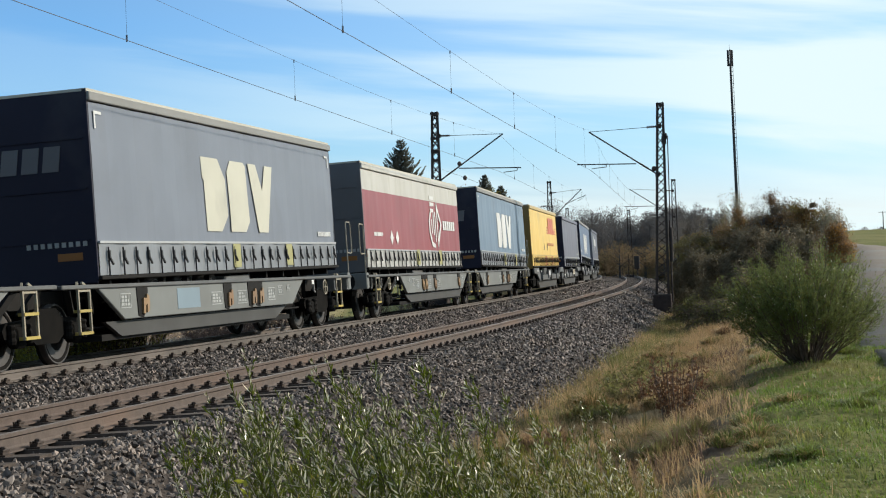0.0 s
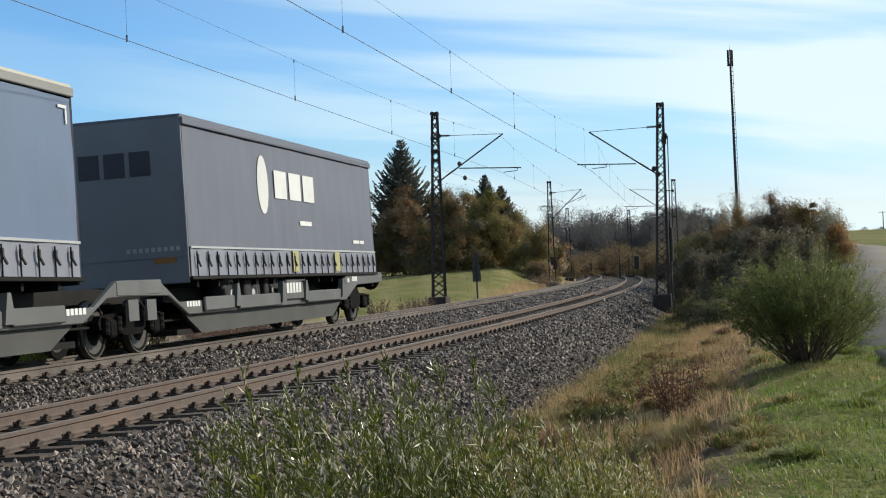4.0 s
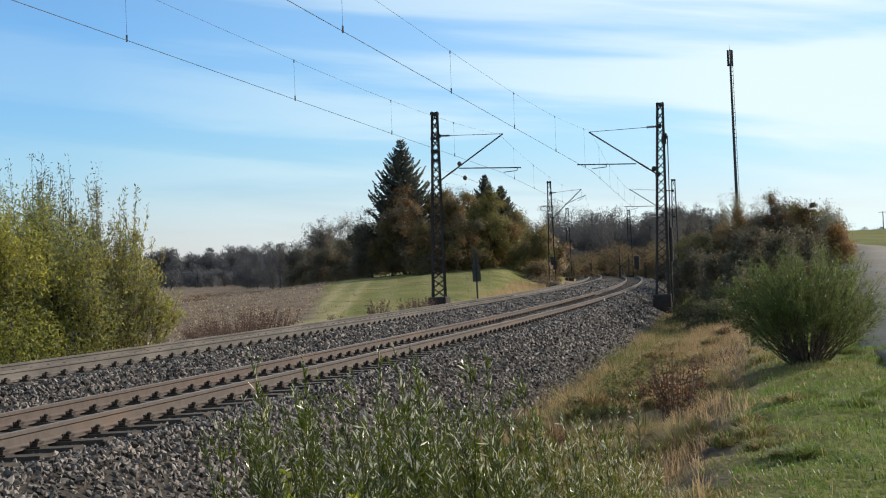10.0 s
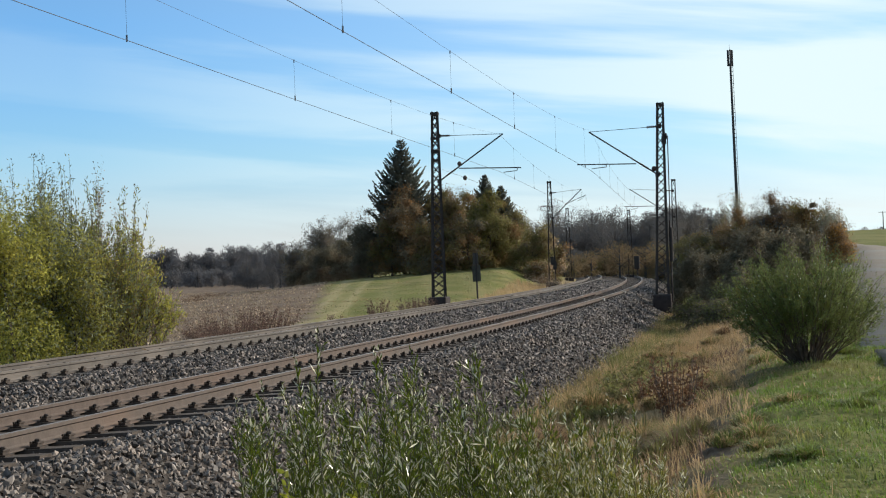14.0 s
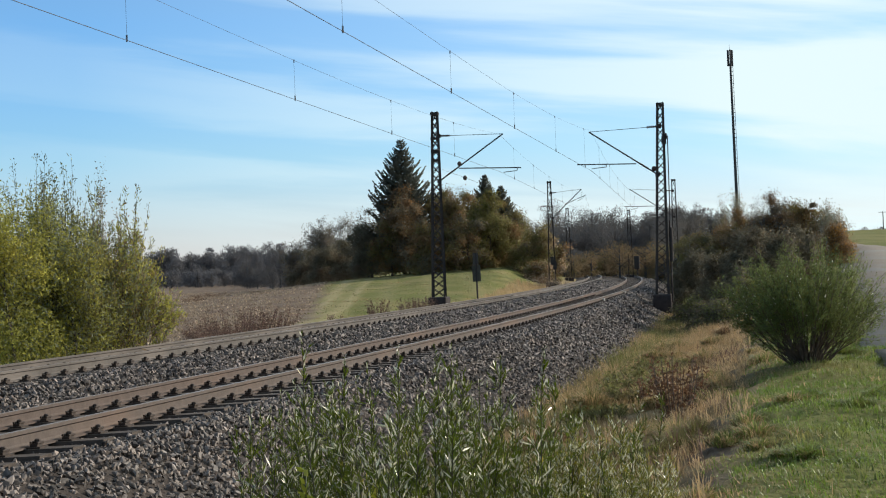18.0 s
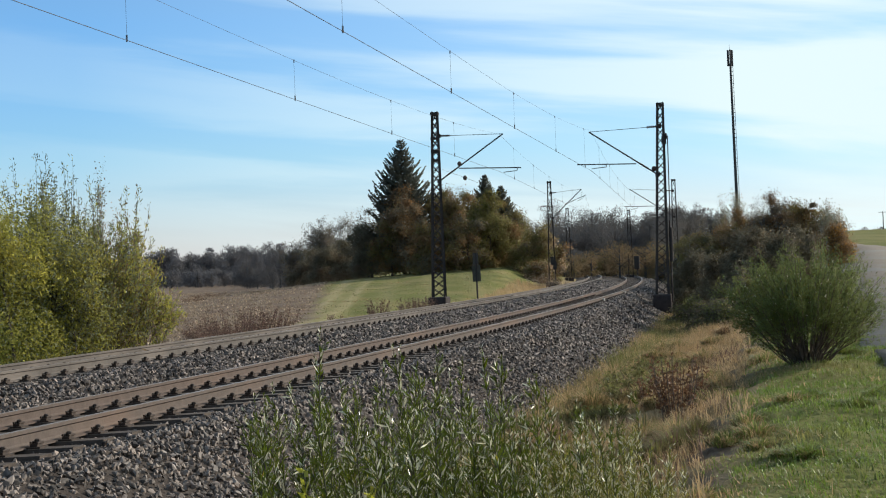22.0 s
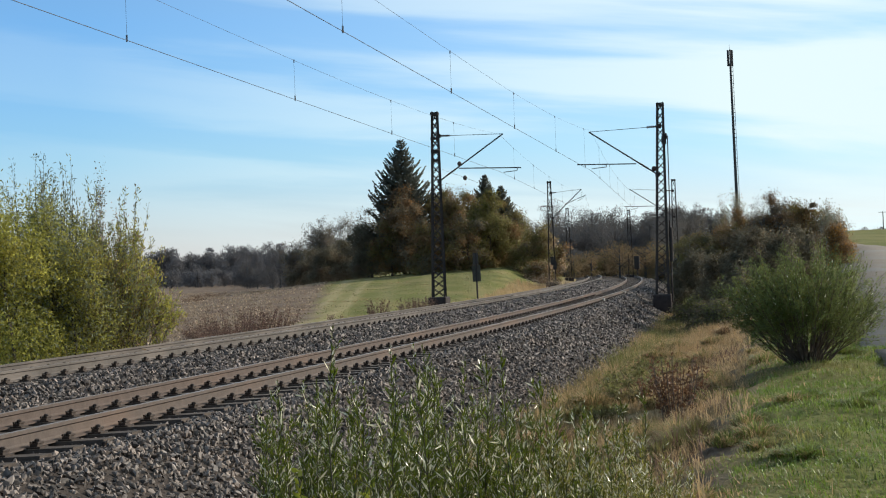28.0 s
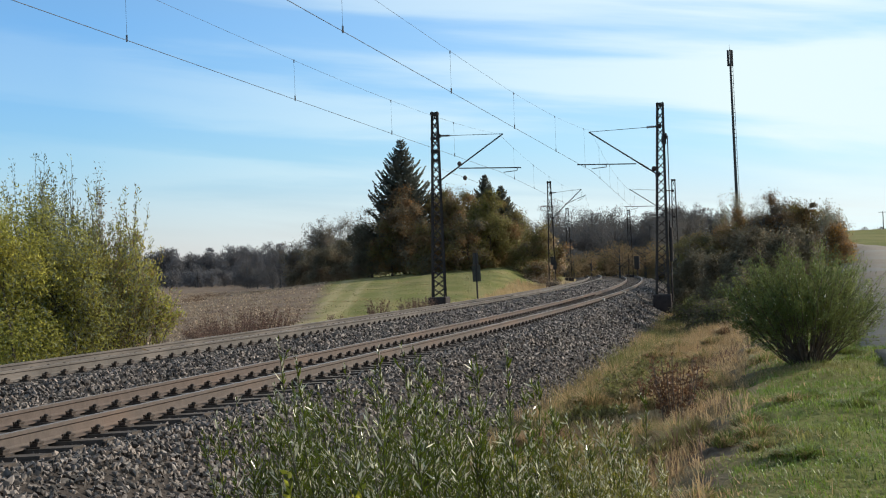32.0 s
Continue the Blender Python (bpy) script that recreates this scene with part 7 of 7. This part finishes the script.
def step_frame(parent, x, s, low=0.42, top=1.14):
    """Pale side rails with a brace, and two worn yellow treads."""
    bm = bmesh.new()
    for q in (-0.2, 0.2):
        bar(bm, (x + q, s * 1.30, low), (x + q, s * 1.30, top), 0.036)
        bar(bm, (x + q, s * 1.29, top - 0.02), (x + q * 0.4, s * 1.24, top + 0.08), 0.036)
    bar(bm, (x - 0.2, s * 1.30, top - 0.05), (x + 0.2, s * 1.30, top - 0.05), 0.03)
    ladder = part("step_ladder", bm, M["rail_beige"], parent, "worn step frame with yellow treads")
    for zz in (low + 0.02, low + 0.36):
        bm = bmesh.new()
        box(bm, x - 0.21, x + 0.21, min(s * 1.22, s * 1.33), max(s * 1.22, s * 1.33), zz - 0.02, zz + 0.025)
        part("tread", bm, M["safety_yellow"], ladder, "worn yellow tread")


def wagon_panelled(label):
    """Half of an articulated pocket wagon: deep side panels, end platform at +x, the shared bogie at -x if wanted."""
    w = new("pocket_wagon")
    tagged(w, label, "freight wagon", "wagons of the train")
    for s in (-1, 1):
        bm = bmesh.new()
        prism(bm, [(-5.7, 1.14), (-4.7, 0.60), (4.3, 0.60), (5.2, 1.14)], s * 1.22, s * 1.30)
        bevel(bm, 0.012)
        part("side_panel", bm, M["wagon_grey"], w)
        bm = bmesh.new()
        box(bm, -7.0, 9.1, s * 1.16, s * 1.34, 1.115, 1.18)
        bevel(bm, 0.012)
        part("top_sill", bm, M["wagon_dark"], w)
        bm = bmesh.new()
        prism(bm, [(-5.2, 0.58), (-4.6, 0.33), (3.4, 0.33), (4.2, 0.58)], s * 1.1, s * 1.18)
        part("lower_skirt", bm, M["skirt"], w)
        # raised near-black plates draw the shade of the recesses behind the levers
        for x in (-3.9, 0.25, 1.65, 2.1):
            bm = bmesh.new()
            prism(bm, [(x - 0.30, 1.11), (x - 0.26, 0.64), (x - 0.05, 0.61), (x + 0.02, 0.72), (x + 0.06, 0.98), (x + 0.16, 1.0), (x + 0.16, 1.11)], s * 1.30, s * 1.314)
            part("hinge_recess", bm, M["underframe"], w)
        for x in (-3.9, 0.25, 1.65, 2.1):
            bm = bmesh.new()
            prism(bm, [(x - 0.10, 0.93), (x + 0.02, 0.92), (x + 0.05, 0.99), (x + 0.13, 0.96), (x + 0.14, 0.84), (x + 0.11, 0.70), (x + 0.03, 0.68), (x + 0.04, 0.82), (x - 0.03, 0.80), (x - 0.05, 0.66), (x - 0.13, 0.68)], s * 1.315, s * 1.35)
            part("lever", bm, M["lever_orange"], w, "rust-orange locking lever")
        for x0, wd, z0, hh, m in ((2.6, 0.5, 0.72, 0.26, "mark_faded"), (3.3, 0.3, 0.82, 0.2, "mark_faded"), (-4.85, 0.42, 0.78, 0.24, "mark_faded"), (3.9, 0.25, 0.9, 0.12, "mark_faded"), (-0.7, 0.55, 0.72, 0.24, "mark_faded"), (0.75, 0.55, 0.70, 0.26, "mark_faded")):
            bm = bmesh.new()
            y0, y1 = sorted((s * 1.301, s * 1.306))
            for a, b, c, d in ((0, 1, 0, 0.06), (0, 1, 0.94, 1), (0, 0.03, 0.06, 0.94), (0.97, 1, 0.06, 0.94)):
                box(bm, x0 + a * wd, x0 + b * wd, y0, y1, z0 + c * hh, z0 + d * hh)
            for row in range(3):
                for a, b in ((0.1, 0.35), (0.42, 0.6), (0.66, 0.9 - 0.12 * row)):
                    box(bm, x0 + a * wd, x0 + b * wd, y0, y1, z0 + (0.17 + 0.25 * row) * hh, z0 + (0.34 + 0.25 * row) * hh)
            part("marking_plate", bm, M[m], w)
        step_frame(w, 8.0, s)
        step_frame(w, -6.2, s)
        for x in (5.4, 6.3, 7.2, -5.9, -6.6):
            bm = bmesh.new()
            bar(bm, (x, s * 1.22, 1.12), (x + 0.35, s * 1.1, 0.75), 0.09)
            part("sill_strut", bm, M["underframe"], w)
        bm = bmesh.new()
        lathe(bm, [(0.09, 0), (0.09, 0.35), (0.13, 0.36), (0.13, 0.5), (0.24, 0.52), (0.25, 0.57)], Matrix.Translation((9.15, s * 0.875, 1.02)) @ Matrix.Rotation(radians(90), 4, "Y"), 16)
        part("buffer", bm, M["underframe"], w)
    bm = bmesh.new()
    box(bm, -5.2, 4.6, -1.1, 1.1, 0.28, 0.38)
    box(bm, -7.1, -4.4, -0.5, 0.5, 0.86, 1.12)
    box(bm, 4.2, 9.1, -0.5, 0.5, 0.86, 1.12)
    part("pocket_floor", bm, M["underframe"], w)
    bm = bmesh.new()
    box(bm, 8.9, 9.15, -1.3, 1.3, 0.82, 1.24)
    bevel(bm, 0.02)
    part("headstock", bm, M["wagon_grey"], w)
    for s in (-1, 1):
        bm = bmesh.new()
        pts = [(9.1, s * 1.27, 1.18), (9.1, s * 1.27, 2.42), (9.14, s * 1.27, 2.5), (9.46, s * 1.27, 2.5), (9.52, s * 1.27, 2.44), (9.54, s * 1.27, 1.82), (9.50, s * 1.27, 1.74), (9.42, s * 1.27, 1.72), (9.12, s * 1.27, 1.74)]
        for p, q in zip(pts, pts[1:]):
            bar(bm, p, q, 0.032, sides=6)
        part("handrail", bm, M["rail_beige"], w)
    bogie(w, 7.1)
    return w


def wagon_sunk(label, end):
    """Half of a low-slung articulated pocket wagon: cranked end brackets, folded flaps and a long lower skirt."""
    w = new("pocket_wagon")
    tagged(w, label, "freight wagon", "wagons of the train")
    for s in (-1, 1):
        bm = bmesh.new()
        prism(bm, [(-8.0, 1.22), (-6.2, 1.22), (-5.3, 0.82), (5.2, 0.82), (6.0, 1.22), (end, 1.22), (end, 0.96), (6.9, 0.93), (5.8, 0.58), (-4.9, 0.58), (-5.8, 0.94), (-8.0, 0.98)], s * 1.16, s * 1.26)
        bevel(bm, 0.015)
        part("side_sill", bm, M["wagon_dark"], w)
        bm = bmesh.new()
        prism(bm, [(-4.8, 0.575), (5.7, 0.575), (4.9, 0.22), (-4.0, 0.22)], s * 1.05, s * 1.14)
        part("lower_skirt", bm, M["skirt"], w)
        for x0, x1, z0, z1 in ((-4.2, -2.6, 0.62, 0.88), (-2.3, 0.3, 0.60, 0.86), (0.6, 2.0, 0.70, 1.06), (2.3, 5.1, 0.60, 0.86)):
            bm = bmesh.new()
            box(bm, x0, x1, s * 1.262, s * 1.33, z0, z1)
            bevel(bm, 0.02)
            part("side_flap", bm, M["wagon_dark"], w)
        for x in (-2.45, 0.45, 2.15, 5.2):
            bm = bmesh.new()
            prism(bm, [(x - 0.16, 0.66), (x + 0.16, 0.66), (x + 0.05, 1.1), (x - 0.05, 1.1)], s * 1.26, s * 1.37)
            part("flap_bracket", bm, M["wagon_dark"], w)
        for x0, wd, z0, hh, m in ((0.75, 1.1, 0.84, 0.22, "mark_white"), (-5.0, 0.7, 0.72, 0.10, "mark_white"), (6.4, 0.5, 1.02, 0.12, "mark_white")):
            bm = bmesh.new()
            n = 5
            for k in range(n):
                box(bm, x0 + k * wd / n, x0 + (k + 0.75) * wd / n, s * 1.33 if x0 == 0.75 else s * 1.262, s * 1.336 if x0 == 0.75 else s * 1.268, z0, z0 + hh)
            part("marking_bars", bm, M[m], w)
        bm = bmesh.new()
        box(bm, -6.9, -6.5, s * 1.26, s * 1.3, 0.55, 0.9)
        part("load_sign", bm, M["wagon_dark"], w)
        bm = bmesh.new()
        lathe(bm, [(0.09, 0), (0.09, 0.35), (0.13, 0.36), (0.13, 0.5), (0.24, 0.52), (0.25, 0.57)], Matrix.Translation((9.15, s * 0.875, 1.02)) @ Matrix.Rotation(radians(90), 4, "Y"), 16)
        part("buffer", bm, M["underframe"], w)
    bm = bmesh.new()
    box(bm, -5.0, 5.0, -1.05, 1.05, 0.22, 0.32)
    box(bm, -7.1, -4.8, -0.5, 0.5, 0.86, 1.12)
    box(bm, 4.6, 9.1, -0.5, 0.5, 0.86, 1.12)
    part("pocket_floor", bm, M["underframe"], w)
    bm = bmesh.new()
    box(bm, 8.9, 9.15, -1.12, 1.12, 0.86, 1.2)
    bevel(bm, 0.02)
    part("headstock", bm, M["underframe"], w)
    bogie(w, 7.1)
    return w


def running_gear_details(w, fittings):
    """Brake pipe, hand wheel, hoses, hooks and small plates that both kinds of wagon carry."""
    for s in (-1, 1):
        bm = bmesh.new()
        bar(bm, (-5.6, s * 1.0, 0.50), (5.6, s * 1.0, 0.50), 0.045, sides=6)
        part("brake_pipe", bm, M["underframe"], w)
        if fittings:
            bm = bmesh.new()
            ring = [(6.75 + 0.17 * math.cos(a), s * 1.33, 0.92 + 0.17 * math.sin(a)) for a in np.linspace(0, 2 * math.pi, 11)]
            for p, q in zip(ring, ring[1:]):
                bar(bm, p, q, 0.025, sides=5)
            bar(bm, (6.58, s * 1.33, 0.92), (6.92, s * 1.33, 0.92), 0.02)
            bar(bm, (6.75, s * 1.33, 0.75), (6.75, s * 1.33, 1.09), 0.02)
            part("brake_wheel", bm, M["rail_beige"], w, "worn brake hand wheel")
        bm = bmesh.new()
        hose = [(9.1, s * 0.35, 0.95), (9.3, s * 0.34, 0.8), (9.38, s * 0.32, 0.62), (9.42, s * 0.26, 0.5), (9.48, s * 0.2, 0.52)]
        for p, q in zip(hose, hose[1:]):
            bar(bm, p, q, 0.05, sides=6)
        part("air_hose", bm, M["tyre"], w)
        for x in (5.9, 7.6, 8.7) if fittings else ():
            bm = bmesh.new()
            bar(bm, (x, s * 1.31, 1.08), (x, s * 1.31, 0.86), 0.03)
            bar(bm, (x, s * 1.31, 0.86), (x + 0.08, s * 1.31, 0.82), 0.03)
            part("rope_hook", bm, M["alu"], w)
        for x, z, a, b in ((5.65, 1.0, 0.16, 0.1),):
            bm = bmesh.new()
            y0, y1 = sorted((s * 1.345, s * 1.352))
            box(bm, x, x + a, y0, y1, z, z + b)
            part("small_plate", bm, M["mark_white"], w)
        bm = bmesh.new()
        lathe(bm, [(0.02, 0), (0.16, 0.03), (0.17, 0.1), (0.17, 0.75), (0.16, 0.82), (0.02, 0.85)], Matrix.Translation((5.0, s * 0.7, 0.62)) @ Matrix.Rotation(radians(90), 4, "Y"), 12)
        part("air_tank", bm, M["underframe"], w, smooth=True)


SWAY_PART = 0.22
TRAIN = []       # (thing, place along the line at the start, half wheelbase, turned about)
WHEELS = []      # (wheelset, direction)
SPEED = 24.9
SEATED = {}      # how much higher or lower a trailer sits at its two ends


def build_train():
    global T_BOT, T_TOP
    grey_label = "grey articulated pocket wagon with deep side panels and yellow steps"
    dark_label = "dark grey low articulated pocket wagon with folded side flaps"
    first = {}
    for centre, kind in ((2.4, "a"), (36.6, "a"), (70.9, "b"), (105.1, "b")):
        for turned in (True, False):
            key = kind if kind == "a" else (kind, turned)
            if key not in first:
                ob = wagon_panelled(grey_label) if kind == "a" else wagon_sunk(dark_label, 8.2 if turned else 9.5)
                running_gear_details(ob, kind == "a")
                first[key] = ob
            else:
                ob = copy_thing(first[key], Matrix())
            TRAIN.append((ob, centre + (-7.1 if turned else 7.1), 7.1, turned))
    bm = bmesh.new()
    box(bm, -2.4, -1.3, -1.306, -1.301, 0.70, 1.06)
    part("paint_patch", bm, M["mark_blue"], TRAIN[1][0], "blue-grey overpainted patch")
    lone = TRAIN[5][0]
    bm = bmesh.new()
    box(bm, 0.72, 2.5, -1.36, -1.34, 0.74, 1.06)
    board = part("advert_board", bm, M["mark_cream"], lone, "cream board with orange bars")
    bm = bmesh.new()
    for x, w_, z, h_ in ((0.86, 0.6, 0.95, 0.025), (0.86, 0.5, 0.89, 0.025), (0.86, 0.66, 0.83, 0.025), (1.80, 0.03, 0.80, 0.18), (1.86, 0.22, 0.96, 0.03), (2.05, 0.03, 0.82, 0.14)):
        box(bm, x, x + w_, -1.366, -1.36, z, z + h_)
    part("board_bars", bm, M["lever_orange"], board)
    for ob, s, half, turned in TRAIN:
        for x in (6.2, 8.0) + (() if turned else (-8.0, -6.2)):
            WHEELS.append((wheelset(ob, x), 1 if turned else -1))
    for ob, s, half, turned in list(TRAIN):
        if not turned:
            bogie(ob, -7.1)
    cs, cb, cd = M["cloth_silver"], M["cloth_blue"], M["cloth_deep"]
    red = ((M["cloth_red"], 1.84, 3.43), (M["cloth_white"], 3.43, 4.16 - 0.2))
    specs = [
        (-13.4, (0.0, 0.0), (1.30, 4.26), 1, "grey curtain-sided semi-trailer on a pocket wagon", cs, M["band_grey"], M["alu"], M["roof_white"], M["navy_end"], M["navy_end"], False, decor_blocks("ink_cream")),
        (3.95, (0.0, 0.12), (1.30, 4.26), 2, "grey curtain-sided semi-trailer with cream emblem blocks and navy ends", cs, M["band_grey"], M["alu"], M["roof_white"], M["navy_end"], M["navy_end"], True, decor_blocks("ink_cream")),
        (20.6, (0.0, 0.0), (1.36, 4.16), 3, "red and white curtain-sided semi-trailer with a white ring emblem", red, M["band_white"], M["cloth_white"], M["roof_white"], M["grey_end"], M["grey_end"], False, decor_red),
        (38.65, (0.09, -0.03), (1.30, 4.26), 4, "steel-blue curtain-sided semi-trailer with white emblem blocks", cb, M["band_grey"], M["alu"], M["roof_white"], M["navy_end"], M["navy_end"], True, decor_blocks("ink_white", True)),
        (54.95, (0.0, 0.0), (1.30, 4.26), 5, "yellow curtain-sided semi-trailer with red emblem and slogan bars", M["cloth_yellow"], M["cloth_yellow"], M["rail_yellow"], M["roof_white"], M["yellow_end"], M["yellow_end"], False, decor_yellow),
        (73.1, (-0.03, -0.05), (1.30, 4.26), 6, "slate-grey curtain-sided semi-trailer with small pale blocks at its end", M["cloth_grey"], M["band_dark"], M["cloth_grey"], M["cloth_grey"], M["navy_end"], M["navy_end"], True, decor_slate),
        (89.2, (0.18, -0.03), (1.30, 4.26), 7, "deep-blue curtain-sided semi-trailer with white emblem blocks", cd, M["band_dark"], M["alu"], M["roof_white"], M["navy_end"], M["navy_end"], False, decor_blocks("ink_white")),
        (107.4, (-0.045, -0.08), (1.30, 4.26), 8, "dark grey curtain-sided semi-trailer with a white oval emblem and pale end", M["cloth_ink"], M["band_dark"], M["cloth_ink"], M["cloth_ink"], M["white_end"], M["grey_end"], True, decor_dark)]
    for s, ends, (T_BOT, T_TOP), *rest in specs:
        ob = semi_trailer(*rest)
        SEATED[ob.name] = ends
        TRAIN.append((ob, s + TL / 2, 6.8, False))


build_train()


def motions():
    """The train runs out of view towards and past the camera; the weeds and bushes sway."""
    times = [0, 0.5, 1, 1.5, 2, 2.5, 3, 3.5, 4, 4.5, 5, 5.5, 6, 7, 8, 10, 12, 16, 20, 24, 28, 32]
    for ob, s0, half, turned in TRAIN:
        spin = Matrix.Rotation(math.pi if turned else 0, 4, "Z")
        rows = []
        for t in times:
            m = track_pose(s0 - SPEED * t, True, half)
            if turned:
                m = m @ Matrix.Rotation(TILT, 4, "X") @ spin @ Matrix.Rotation(TILT, 4, "X")
            if ob.name in SEATED:
                near, far = SEATED[ob.name]
                m = m @ Matrix.Translation((0, 0, (near + far) / 2)) @ Matrix.Rotation(-math.atan((far - near) / TL), 4, "Y")
            rows.append((t, m))
        walk(ob, rows)
    for ob, way in WHEELS:
        x = ob.location.x
        rows = []
        for k in range(0, 181):
            t = k / 30
            rows.append((t, Matrix.Translation((x, 0, 0.46)) @ Matrix.Rotation(way * radians(85) * k, 4, "Y")))
        rows.append((32.0, rows[-1][1]))
        walk(ob, rows)
    gust_t = np.arange(0, 32.01, 0.5)
    for ob, m, ph in WEEDS:
        rows = []
        for t in gust_t:
            lean = float(np.interp(t, GUST_T, GUST)) + 2.6 * math.sin(2.3 * t + ph) + 1.6 * math.sin(4.1 * t + 2 * ph)
            loc, rot, sca = m.decompose()
            rows.append((float(t), Matrix.Translation(loc) @ Matrix.Rotation(radians(lean), 4, "Y") @ Matrix.Rotation(radians(1.5 * math.sin(1.9 * t + ph)), 4, "X") @ rot.to_matrix().to_4x4()))
        walk(ob, rows)
    for k, ob in enumerate(SWAYING):
        loc, rot, sca = ob.matrix_basis.decompose()
        rows = []
        for t in np.arange(0, 32.01, 1.0):
            a = 0.35 * float(np.interp(t, GUST_T, GUST)) * SWAY_PART + 0.5 * math.sin(1.3 * t + k)
            rows.append((float(t), Matrix.Translation(loc) @ Matrix.Rotation(radians(a * 0.8), 4, "Y") @ rot.to_matrix().to_4x4()))
        walk(ob, rows)


# how far the wind bends the weeds, in degrees to the right
GUST_T = [0, 1, 2, 3, 5, 7, 8, 9, 10, 11, 12, 13, 15, 17, 19, 21, 22, 23, 25, 26.5, 28, 30, 32]
GUST = [-15, -12, -12, -10, -11, -12, -10, -8, -7, -5, -5, -7, -2, 1, -1, 2, -2, -7, -8, -4, -1, -5, -5]
motions()
